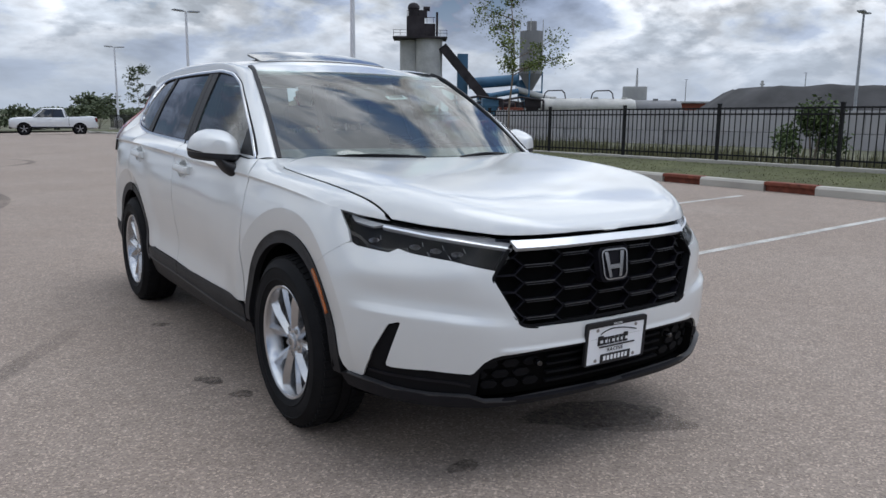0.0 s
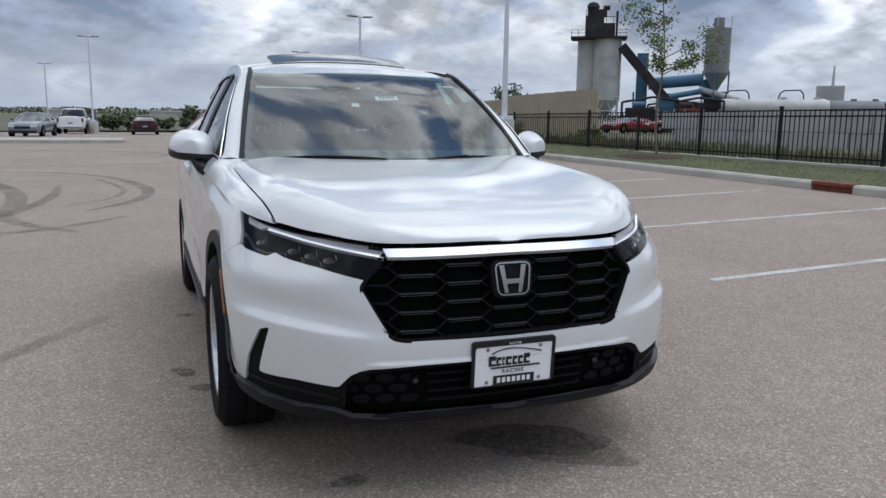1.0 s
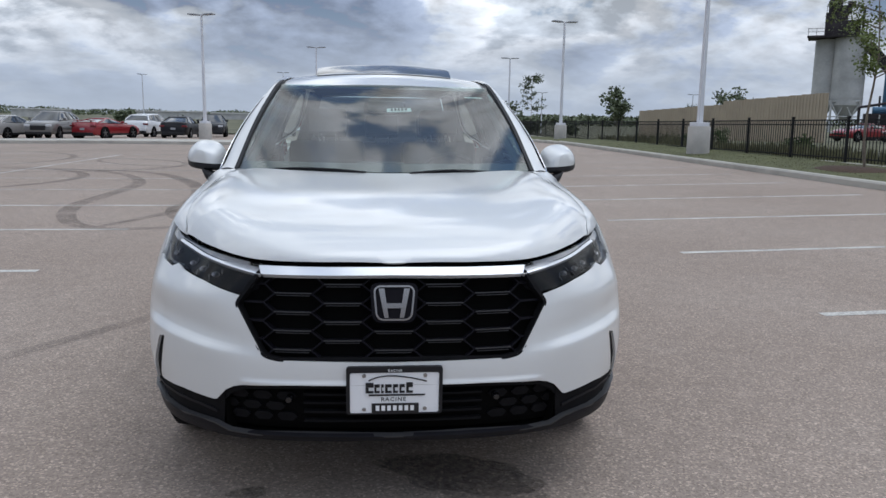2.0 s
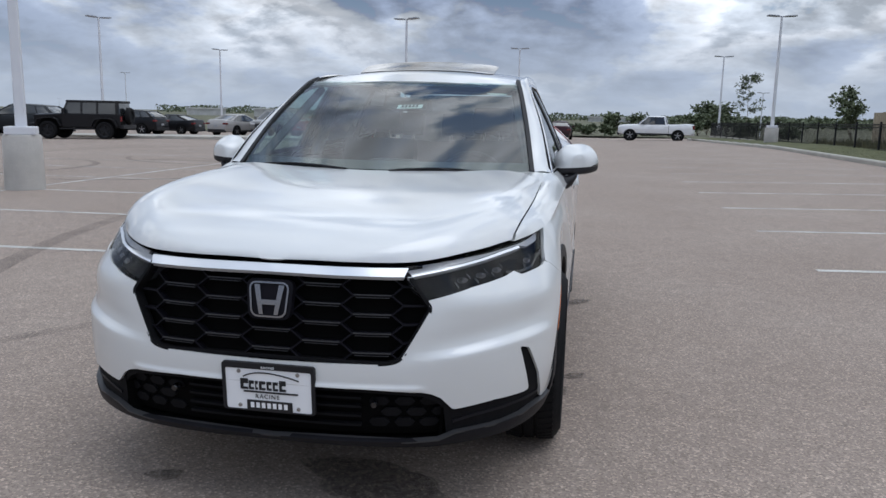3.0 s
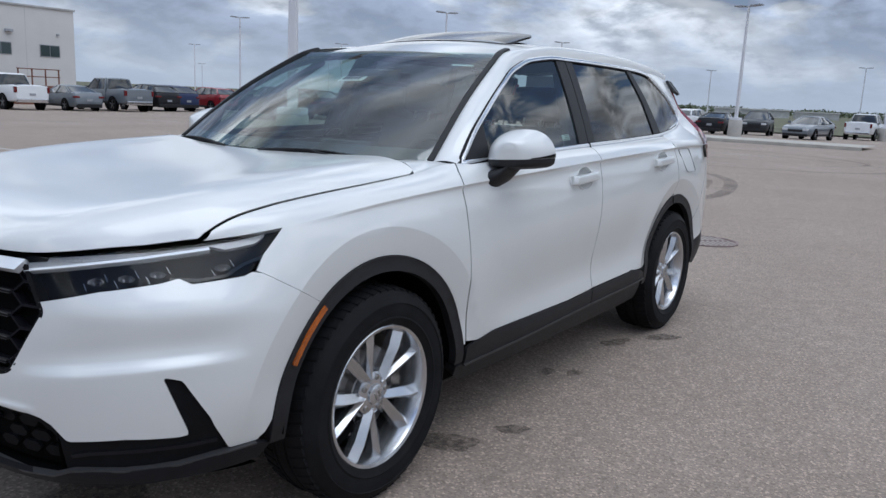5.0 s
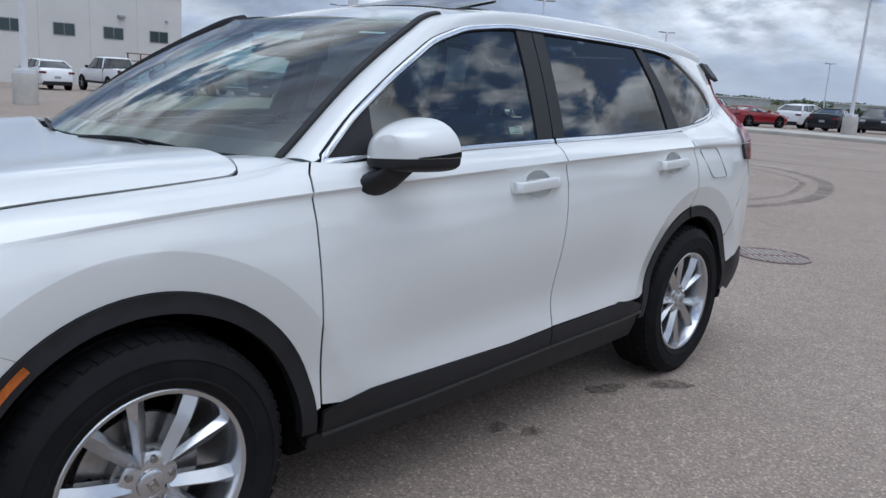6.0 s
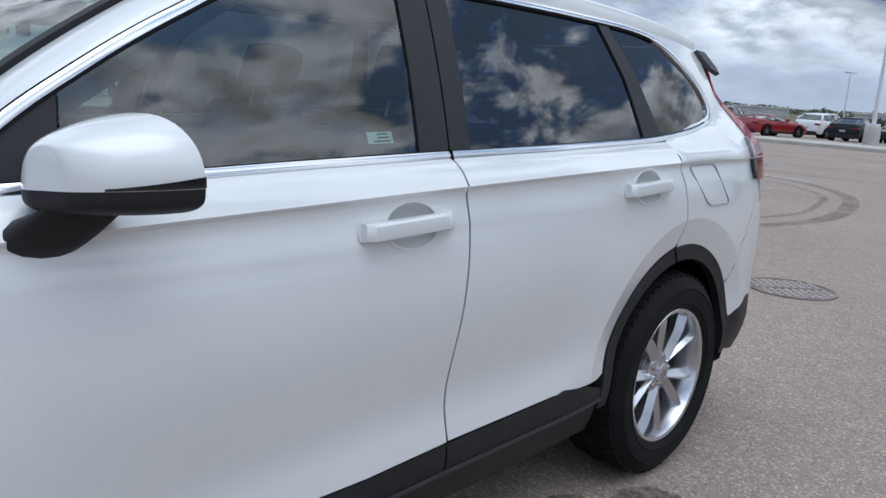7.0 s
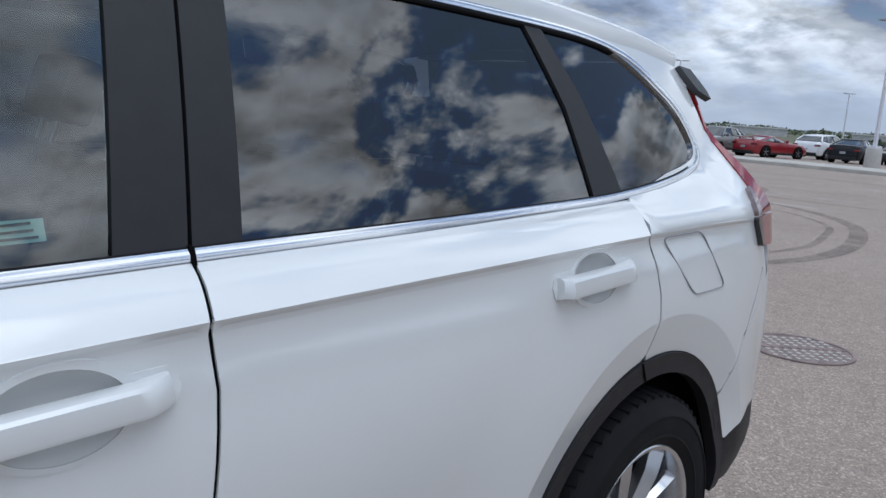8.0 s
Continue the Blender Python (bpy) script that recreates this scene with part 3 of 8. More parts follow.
INLETS = ((3.95, 4.85), (6.15, 7.0))


def kerb_piece(name, y0, y1, mat, x0=KERB_X, label="", drop=0.0):
    z = gz(x0, (y0 + y1) / 2)
    bm = bmesh.new()
    prof = [(0, -0.1), (0, 0.11 - drop), (0.03, 0.148 - drop), (0.18, 0.152 - drop), (0.18, -0.1)]
    rings = [[bm.verts.new((x0 + a, y, z + b)) for a, b in prof] for y in (y0 + 0.005, y1 - 0.005)]
    for i in range(5):
        j = (i + 1) % 5
        bm.faces.new((rings[0][i], rings[0][j], rings[1][j], rings[1][i]))
    bm.faces.new(rings[0][::-1])
    bm.faces.new(rings[1])
    return part(name, bm, mat, kerb, label)


cuts = sorted([-12.0, 3.95, 4.85, 6.15, 7.0] + [-9 + 3 * i for i in range(4)] + [10 + 3 * i for i in range(20)])
for a, b in zip(cuts, cuts[1:]):
    if any(abs(a - i0) < 0.01 for i0, i1 in INLETS):
        bm = box(bmesh.new(), (KERB_X + 0.05, a, gz(KERB_X, a) - 0.1), (KERB_X + 0.2, b, gz(KERB_X, a) + 0.13), 0.01)
        inlet = part("storm_inlet", bm, RUST, kerb, "rusted red iron storm inlet let into the kerb")
        bm = box(bmesh.new(), (KERB_X - 0.01, a, gz(KERB_X, a) + 0.10), (KERB_X + 0.22, b, gz(KERB_X, a) + 0.16), 0.015)
        part("hood", bm, RUST, inlet)
    else:
        kerb_piece("kerb_length", a, b, CURB)
# far kerb, the edge of the raised lot behind the car
far_kerb = thing("far_kerb", "low concrete kerb of a raised car park island", "kerb", kind="structure")
for i in range(14):
    zk = gz(-42.5 + 3 * i, 33)
    bm = box(bmesh.new(), (-44 + 3 * i, 33.0 - 0.03 * i, zk - 0.2), (-44 + 3 * i + 2.99, 33.2 - 0.03 * i, zk + 0.14), 0.02)
    part("kerb_length", bm, CURB, far_kerb)
grid_sheet("island", [-44, -36, -28, -20, -12, -8, -2], [33.1, 37.0], lambda x, y: gz(x, y) + 0.135, CURB, "pale concrete apron of the car park island", "pavement")


def ribbon(name, pts, width, z, mat, label, category, parent=None):
    """A flat painted or smeared strip that follows the ground."""
    v, f = [], []
    for i, (x, y) in enumerate(pts):
        a, b = pts[max(i - 1, 0)], pts[min(i + 1, len(pts) - 1)]
        d = math.hypot(b[0] - a[0], b[1] - a[1])
        nx, ny = -(b[1] - a[1]) / d, (b[0] - a[0]) / d
        w = width(i / max(len(pts) - 1, 1)) if callable(width) else width
        for sd in (1, -1):
            px, py = x + nx * w / 2 * sd, y + ny * w / 2 * sd
            v.append((px, py, gz(px, py) + z))
    for i in range(len(pts) - 1):
        f.append((2 * i, 2 * i + 1, 2 * i + 3, 2 * i + 2))
    ob = pydata(name, v, f, mat, parent)
    return tagged(ob, label, category, kind="structure" if not parent else "")


SLOPE = 0.05


def stall_line(x0, x1, y0, mat=MARK):
    n = 14
    ribbon("stall_line", [(x0 + (x1 - x0) * i / n, y0 + SLOPE * (x0 + (x1 - x0) * i / n - 3.0)) for i in range(n + 1)], 0.10, 0.004, mat, "worn white painted parking stall line", "stall line")


for i in range(12):
    stall_line(3.15, 8.7, 1.74 + 2.6 * i, MARK if i < 6 else MARK_FAINT)
for i in range(9):
    y = 3.45 + 2.53 * i
    stall_line(-2.95, -8.1, y - SLOPE * -6.0, MARK if i < 3 else MARK_FAINT)
    stall_line(-8.5, -13.4, y - SLOPE * -6.0, MARK if i < 2 else MARK_FAINT)
ribbon("stall_line", [(-8.3, 3.2 + 2.5 * i * 0.5) for i in range(17)], 0.10, 0.0045, MARK, "worn white painted parking stall line", "stall line")
for i in range(7):
    stall_line(-24, -29, 12.0 + 2.6 * i, MARK_FAINT)


def arc_pts(cx, cy, rx, ry, a0, a1, n=40):
    return [(cx + rx * math.cos(radians(a0 + (a1 - a0) * i / n)), cy + ry * math.sin(radians(a0 + (a1 - a0) * i / n))) for i in range(n + 1)]


SKIDS = [(-9.2, 13.2, 3.0, 3.2, -90, 120, 0.26),
         (-8.5, 18.0, 3.4, 3.0, -170, 160, 0.22), (-3.8, 20.5, 4.2, 3.2, -200, 90, 0.2), (-12.5, 20.0, 3.5, 4.5, -60, 200, 0.24), (-6.5, 22.5, 6.0, 3.8, -30, 200, 0.2), (-13.0, 12.5, 2.6, 3.0, -80, 90, 0.2)]
for cx, cy, rx, ry, a0, a1, w in SKIDS:
    ribbon("skid_mark", arc_pts(cx, cy, rx, ry, a0, a1), lambda t, w=w: w * (0.35 + 0.65 * math.sin(math.pi * t) ** 0.6), 0.007, SKID, "curved black tyre skid mark on asphalt", "skid mark")
for way, w in (([(-9.6, 17.2), (-6.45, 15.53), (-5.3, 14.06), (-4.6, 12.12), (-4.49, 9.98), (-4.45, 8.58), (-4.18, 7.39), (-3.64, 6.3), (-3.08, 6.0), (-2.21, 6.34), (-1.4, 7.3)], 0.26),
               ([(-9.0, 15.9), (-6.57, 15.91), (-5.1, 15.08), (-3.93, 13.07), (-3.19, 10.99), (-2.9, 9.11), (-2.9, 7.99), (-2.58, 6.94), (-1.9, 6.0)], 0.30), ([(-6.6, 16.3), (-3.84, 15.8), (-2.9, 15.2), (-1.95, 14.0), (-1.36, 12.3), (-1.12, 10.6), (-1.30, 9.2), (-1.9, 8.0)], 0.24),
               ([(-4.2, 15.1), (-3.0, 14.5), (-2.1, 13.4), (-1.72, 12.1), (-1.50, 10.7), (-1.70, 9.5), (-2.3, 8.5)], 0.11), ([(-3.35, 6.2), (-3.04, 7.06), (-2.73, 8.27), (-2.53, 10.18), (-2.6, 12.0)], 0.20)):
    ribbon("skid_mark", [tuple(q[:2]) for q in spline(way, 70)], lambda t, w=w: w * (0.35 + 0.65 * math.sin(math.pi * t) ** 0.6), 0.007, SKID, "curved black tyre skid mark on asphalt", "skid mark")
ribbon("skid_mark", [(-2.6 + 0.09 * i, 0.2 + 0.14 * i) for i in range(14)], 0.12, 0.0072, SKID_FAINT, "faint straight tyre mark on asphalt", "skid mark")
ribbon("skid_mark", [(-2.3 - 0.35 * i + 0.012 * i * i, -0.6 + 0.55 * i) for i in range(14)], 0.20, 0.007, SKID_FAINT, "faint curved tyre mark on asphalt", "skid mark")


def blot(cx, cy, rx, ry, seed, turn=0.0, mat=None):
    r = random.Random(seed)
    pts = []
    ph = [r.random() * 6.28 for _ in range(5)]
    for i in range(40):
        a = 2 * math.pi * i / 40
        k = 1 + 0.12 * math.sin(2 * a + ph[0]) + 0.10 * math.sin(3 * a + ph[1]) + 0.07 * math.sin(5 * a + ph[2]) + 0.05 * math.sin(9 * a + ph[3])
        x, y = rx * k * math.cos(a), ry * k * math.sin(a)
        c, s = math.cos(turn), math.sin(turn)
        pts.append((cx + x * c - y * s, cy + x * s + y * c))
    bm = bmesh.new()
    bm.faces.new([bm.verts.new((x, y, gz(x, y) + 0.005)) for x, y in pts])
    tagged(part("oil_stain", bm, mat or STAIN), "dark oily drip stain on asphalt", "stain", kind="structure")


for k, (x, y, a, b) in enumerate([(-0.52, -0.74, 0.075, 0.04), (0.83, 0.50, 0.12, 0.085), (0.97, 0.775, 0.075, 0.04), (0.98, 2.5, 0.10, 0.06), (0.81, 2.21, 0.10, 0.05), (0.86, 1.58, 0.06, 0.03),
                                  (0.75, 1.50, 0.06, 0.03), (-1.02, 0.72, 0.08, 0.05), (-0.95, 0.45, 0.05, 0.05), (-0.95, 1.9, 0.06, 0.04)]):
    blot(x, y, a, b, k, 0.3 * k)
blot(0.30, -0.68, 0.36, 0.17, 33, -0.5, WET)
blot(0.26, -0.62, 0.30, 0.15, 35, -0.3, WET)

# manhole
bm = bmesh.new()
lathe(bm, [(0.325, 0.001), (0.325, 0.010), (0.303, 0.010), (0.300, 0.004), (0.001, 0.004)], 48, "Z", Matrix.Translation((0.1, 6.15, 0)))
cover = tagged(part("manhole_cover", bm, DRAIN), "round rusty iron drain cover set in asphalt", "manhole cover")
for i in range(-7, 8):
    for j in range(-7, 8):
        if math.hypot(i, j) * 0.04 < 0.285 and (i + j) % 2 == 0:
            bm = box(bmesh.new(), (0.1 + i * 0.04 - 0.013, 6.15 + j * 0.04 - 0.013, 0.003), (0.1 + i * 0.04 + 0.013, 6.15 + j * 0.04 + 0.013, 0.009), 0.002)
            part("stud", bm, CURB if (i * 7 + j * 3) % 5 else DRAIN, cover)

# ---- the white compact SUV ----
# Flank and bumpers are one sheet wrapped round the plan outline: s runs along the plan (s = y on the flank), z is height.
PLAN = spline([(-0.25, -0.962), (0, -0.968), (0.25, -0.962), (0.45, -0.93), (0.60, -0.872), (0.72, -0.79), (0.80, -0.70), (0.872, -0.57), (0.911, -0.40), (0.921, -0.2),
               (0.921, 0.2), (0.92, 0.8), (0.922, 1.6), (0.922, 2.3), (0.919, 2.8), (0.910, 3.1), (0.887, 3.32), (0.849, 3.47), (0.77, 3.58), (0.60, 3.65), (0.3, 3.69), (0, 3.70), (-0.3, 3.69)], 3000)
PLAN = PLAN[(PLAN[:, 0] >= 0)]
_s = np.concatenate([[0], np.cumsum(np.linalg.norm(np.diff(PLAN, axis=0), axis=1))])
S0 = -float(np.interp(0.0, PLAN[600:2600, 1], _s[600:2600]))      # s of the nose's middle line
S_TAB = _s + S0
_d = np.gradient(PLAN, axis=0)
_d /= np.linalg.norm(_d, axis=1)[:, None]
N_TAB = np.column_stack([_d[:, 1], -_d[:, 0]])
SIGMA_END = float(S_TAB[-1])


def sx(x):
    """s on the nose at half-width x."""
    k = int(np.argmax(PLAN[:, 0] > 0.9))
    return float(np.interp(x, PLAN[:k, 0], S_TAB[:k]))


crease_z = curve_fn([(S0, 0.883), (S0 + 0.30, 0.882), (-1.155, 0.886), (-1.11, 0.889), (-0.92, 0.908), (-0.79, 0.914), (-0.65, 0.926), (-0.52, 0.938), (-0.37, 0.956), (0, 0.995), (0.45, 1.026), (1.0, 1.053), (1.57, 1.076), (2.1, 1.094), (2.6, 1.108), (3.0, 1.112), (3.4, 1.10), (4.6, 1.08)])
crease_d = curve_fn([(S0, -0.035), (S0 + 0.45, -0.05), (-0.78, -0.12), (-0.6, -0.115), (-0.37, -0.083), (0, -0.062), (0.45, -0.034), (1, -0.014), (1.57, -0.010), (2.6, -0.012), (3.1, -0.022), (3.4, -0.035), (4.6, -0.05)])
nose_d = curve_fn([(0.15, -0.10), (0.25, -0.045), (0.31, -0.006), (0.36, 0.003), (0.43, 0.009), (0.50, 0.012), (0.56, 0.010), (0.62, 0.003), (0.75, 0.0), (0.90, 0.0), (1.2, 0.0)])
belt_z = curve_fn([(0.2, 1.085), (0.50, 1.094), (1.0, 1.118), (1.55, 1.137), (2.1, 1.153), (2.65, 1.170), (3.4, 1.20)])
door_d = curve_fn([(-0.05, 0.0), (0.0, 0.0), (0.05, -0.002), (0.10, 0.002), (0.17, 0.011), (0.25, 0.015), (0.33, 0.011), (0.42, 0.000), (0.49, -0.008), (0.54, -0.007), (0.59, 0.002), (0.65, 0.015), (0.9, 0.02)])
brow_z = curve_fn([(-1.30, 0.582), (-1.15, 0.595), (-1.0, 0.612), (-0.86, 0.629), (-0.74, 0.638), (-0.45, 0.650)])
AXLES, HUB, LEDGE = (0.0, 2.70), 0.362, 0.560


def plan_at(s):
    return (float(np.interp(s, S_TAB, PLAN[:, 0])), float(np.interp(s, S_TAB, PLAN[:, 1])),
            float(np.interp(s, S_TAB, N_TAB[:, 0])), float(np.interp(s, S_TAB, N_TAB[:, 1])))


def body_d(s, z):
    zc, dc = crease_z(s), crease_d(s)
    t = (z - 0.55) / max(zc - 0.55, 0.05)
    d = dc * max(t, 0.0) ** 2.6
    nose = 1 - smooth01(-0.85, -0.45, s)
    d += nose_d(z) * nose
    low = max(0.50 - z, 0.0)
    d -= (1 - nose) * 1.1 * low * low
    # the door skins swell below the crease, tuck under and flare out to the sill
    d += door_d(zc - z) * (0.30 * smooth01(-0.3, 0.2, s) + 0.70 * smooth01(0.45, 0.95, s) * (1 - smooth01(1.90, 2.45, s))) * (1 - nose)
    # a fold tucked in under the crease
    w = zc - z
    d += float(np.interp(w, (0.0, 0.010, 0.018, 0.035, 0.075), (0.0, -0.0065, -0.008, -0.006, 0.0))) * smooth01(-0.36, 0.0, s) * (1 - smooth01(3.1, 3.3, s))
    for ya in AXLES:
        r = math.hypot(s - ya, z - HUB)
        up = smooth01(0.34, 0.55, z)
        d += (0.012 * (1 - smooth01(LEDGE, 0.78, r)) - 0.26 * max(LEDGE - max(r, 0.45), 0.0)) * up
    # a ledge below each headlight, running out over the vent
    if s < -0.35:
        w = z - brow_z(s)
        fold = 0.015 * (1 - smooth01(-0.020, 0.014, w)) * math.exp(-max(-w - 0.020, 0.0) / 0.08) - 0.006 * math.exp(-((w - 0.035) / 0.035) ** 2)
        d += fold * smooth01(S0 + 0.42, S0 + 0.66, s) * (1 - smooth01(-0.72, -0.50, s))
    # the skin swells out below the headlight
    d += 0.013 * math.exp(-((z - 0.765) / 0.05) ** 2) * smooth01(-1.12, -0.90, s) * (1 - smooth01(-0.62, -0.42, s))
    # a turned-out lip along the lower edge between grille and intake
    d += 0.007 * (1 - smooth01(0.494, 0.512, z)) * smooth01(0.47, 0.49, z) * (1 - smooth01(-1.14, -1.08, s))
    return d


def body(s, z):
    x, y, nx, ny = plan_at(s)
    d = body_d(s, z)
    return np.array((x + nx * d, y + ny * d, z))


def nose(sig, z):
    """The same sheet over both flanks: sig = 0 on the middle line, positive to the car's left."""
    p = body(abs(sig) + S0, z)
    return np.array((math.copysign(p[0], sig) if sig else 0.0, p[1], p[2]))


def glass_x(y, z):
    """Half-width of the side windows."""
    b = 0.838 - 0.024 * smooth01(1.9, 2.7, y) - 0.085 * max(y - 2.45, 0) ** 2 - 0.13 * max(1.0 - y, 0) ** 2
    h = z - 1.12
    return b - 0.40 * h - 0.22 * max(h, 0) ** 2


def green(y, z):
    return np.array((glass_x(y, z), y, z))


# the bonnet's outline: along the lamp tops from the middle to the corner, then back along the fender
HOOD_CORNER = -0.65
_he = [body(q, crease_z(q)) + np.array((0, -0.006, 0.004)) for q in np.linspace(S0, HOOD_CORNER, 60)]
_side = spline([tuple(_he[-1]), (0.755, -0.50, 0.976), (0.770, -0.38, 1.004), (0.781, -0.2, 1.026), (0.785, 0.0, 1.042), (0.786, 0.20, 1.058), (0.786, 0.34, 1.072), (0.780, 0.45, 1.092)], 80)
HOOD_EDGE = np.vstack([_he, _side[1:]])
HOOD_EDGE[:, 1] = np.maximum.accumulate(HOOD_EDGE[:, 1] + np.arange(len(HOOD_EDGE)) * 1e-6)


def hood_x(y):
    return max(float(np.interp(y, HOOD_EDGE[:, 1], HOOD_EDGE[:, 0])), 0.04)


def hood_ez(y):
    return float(np.interp(y, HOOD_EDGE[:, 1], HOOD_EDGE[:, 2]))


def shoulder(s, v):
    """From the flank's crease in to the bonnet's edge or the window line, v from 0 to 1."""
    zc = crease_z(s)
    a = body(s, zc)
    y = a[1]
    h = np.array((hood_x(y), y, hood_ez(y)))
    k = smooth01(0.39, 0.52, s)
    w = np.array((glass_x(y, belt_z(y)) + 0.006, y, belt_z(y) - 0.006 + 0.010 * math.exp(-((y - 0.48) / 0.07) ** 2)))
    e = h * (1 - k) + w * k
    p = a + (e - a) * v
    bulge = min(0.022 * (1 - k) + 0.006 * k, 0.09 * float(np.linalg.norm(e - a))) * math.sin(math.pi * min(max(v, 0), 1))
    return p + np.array((bulge * 0.6, 0, bulge))


hood_mid = curve_fn([(-1.0, 0.85), (-0.941, 0.888), (-0.92, 0.912), (-0.85, 0.956), (-0.72, 0.998), (-0.4, 1.052), (0.0, 1.088), (0.35, 1.112), (0.6, 1.12)])


def hood(x, y):
    """The bonnet: rounded over the nose, edge height at the sides, crowned in the middle, two soft swages."""
    t = min(abs(x) / hood_x(y), 1.04)
    e, m = hood_ez(y), max(hood_mid(y), hood_ez(y) + 0.0005)
    z = e + (m - e) * (1 - t ** (14.0 - 6.0 * smooth01(-0.2, 0.3, y)))
    z += 0.009 * math.exp(-((abs(x) - 0.65) / 0.14) ** 2) * smooth01(-0.86, -0.4, y)
    return np.array((x, y, z))


roof_mid = curve_fn([(0.9, 1.50), (1.12, 1.552), (1.35, 1.602), (1.7, 1.637), (2.1, 1.648), (2.6, 1.636), (3.0, 1.608), (3.3, 1.572), (3.5, 1.54)])


def roof(x, y):
    return np.array((x, y, roof_mid(y) - 0.046 * (abs(x) / 0.6) ** 2.2))


def screen(x, v):
    """The windscreen, from the cowl (v = 0) to the roof (v = 1)."""
    y0, z0 = 0.20 + 0.26 * (x / 0.74) ** 2, 1.106 - 0.010 * (x / 0.74) ** 4
    y1, z1 = 1.12 + 0.021 * (x / 0.6) ** 2, 1.556 - 0.015 * (x / 0.6) ** 2
    edge = 0.014 * (1 - (1 - min(max(v, 0.0) / 0.4, 1.0)) ** 2) * (abs(x) / 0.735) ** 3
    return np.array((x * (1 - 0.19 * v), y0 + (y1 - y0) * v, z0 + (z1 - z0) * v + 0.028 * math.sin(math.pi * v) + edge))


car = thing("sport_utility_vehicle", "pearl white compact SUV with black lower cladding, parked on the asphalt", "car")


def left_right(name, outline, fn, mat, **kw):
    return panel(name, outline, fn, mat, car, both=True, **kw)


def arch_curve(ya, r, a0, a1, n=28):
    return arc(ya, HUB, r, a0, a1, n)


R_CLAD, R_IN = 0.468, 0.416


GAP = 0.003
LEDGES = [arc(ya, HUB, LEDGE + dr, 0, 180, 90) for ya in AXLES for dr in (0.0015, -0.0015)]
FOLDS = [[(q, crease_z(q) - w) for q in np.linspace(-0.35, 3.29, 180)] for w in (0.009, 0.011, 0.0175, 0.0185, 0.035)]
# door cuts: front edge of the front door, split between the doors, rear edge of the rear door
cut_a = curve_fn([(0.30, 0.486), (0.45, 0.478), (0.62, 0.464), (0.80, 0.457), (0.95, 0.457), (1.04, 0.455), (1.10, 0.46)])
cut_b = curve_fn([(0.30, 1.552), (0.44, 1.552), (0.60, 1.548), (0.80, 1.570), (1.0, 1.590), (1.07, 1.582), (1.14, 1.586)])


def swap(curve, z0, z1, n, off=0.0):
    return [(curve(z0 + (z1 - z0) * i / n) + off, z0 + (z1 - z0) * i / n) for i in range(n + 1)]


def along_crease(s0, s1, n):
    return [(s0 + (s1 - s0) * i / n, crease_z(s0 + (s1 - s0) * i / n)) for i in range(n + 1)]


def ang(ya, y):
    return math.degrees(math.acos(max(-1, min(1, (y - ya) / R_CLAD))))


# finger cups behind the door handles
CUPS = [arc(1.408, 1.000, 0.076, 0, 360, 40, 0.049)[:-1], arc(2.400, 1.040, 0.076, 0, 360, 40, 0.049)[:-1]]
# fender below the crease, behind the bumper seam
left_right("fender", [(-0.4745, 0.8435)] + [(-0.492, 0.850), (-0.460, 0.890), (-0.440, 0.906), (-0.380, 0.955)] + along_crease(-0.36, cut_a(1.035) - GAP, 16) + swap(cut_a, 1.03, 0.43, 14, -GAP)
           + [(0.46, 0.425)] + arch_curve(0.0, R_CLAD, 9, 127.1), body, PAINT, res=0.022, lines=LEDGES + FOLDS)
left_right("fender_top", [(-0.635, 0.02), (-0.50, 0.0), (-0.365, 0.0)] + [(cut_a(1.04) - GAP, 0.0), (0.466 - GAP, 0.5), (0.494 - GAP, 1.0), (0.42, 1.0), (0.36, 1.0), (0.28, 1.0)] + [(-0.1, 0.99), (-0.45, 0.985), (-0.60, 0.93)], shoulder, PAINT, res=0.035, depth=0.02)
# doors
left_right("front_door", swap(cut_a, 0.44, 1.03, 14, GAP) + along_crease(cut_a(1.035) + GAP, cut_b(1.088) - GAP, 20) + swap(cut_b, 1.08, 0.46, 14, -GAP)
           + [(1.30, 0.448), (0.66, 0.445), (0.56, 0.43)], body, PAINT, res=0.032, holes=[CUPS[0]], lines=FOLDS)
left_right("front_door_shoulder", [(cut_a(1.035) + GAP, 0), (cut_b(1.088) - GAP, 0), (1.594, 1.0), (0.494 + GAP, 1.0), (0.466 + GAP, 0.5)], shoulder, PAINT, res=0.05, depth=0.02)


def rear_cut(z):
    """Rear edge of the rear door: round the arch, then up to the window line."""
    return curve_fn([(0.80, 2.622), (0.86, 2.636), (0.92, 2.646), (0.98, 2.645), (1.05, 2.628), (1.12, 2.60), (1.2, 2.62)])(z)


left_right("rear_door", swap(cut_b, 0.462, 1.08, 14, GAP) + along_crease(cut_b(1.088) + GAP, 2.598 - GAP, 18) + [(rear_cut(z) - GAP, z) for z in (1.10, 1.05, 0.98, 0.92, 0.88, 0.845)]
           + arch_curve(2.70, R_CLAD + 0.006, 100.5, 166, 18) + [(2.20, 0.468), (1.98, 0.472)], body, PAINT, res=0.032, holes=[CUPS[1]], lines=LEDGES + FOLDS)
left_right("rear_door_shoulder", [(cut_b(1.09) + GAP, 0), (2.601, 0), (2.645, 0.5), (2.691, 1.0), (1.600, 1.0)], shoulder, PAINT, res=0.05, depth=0.02)
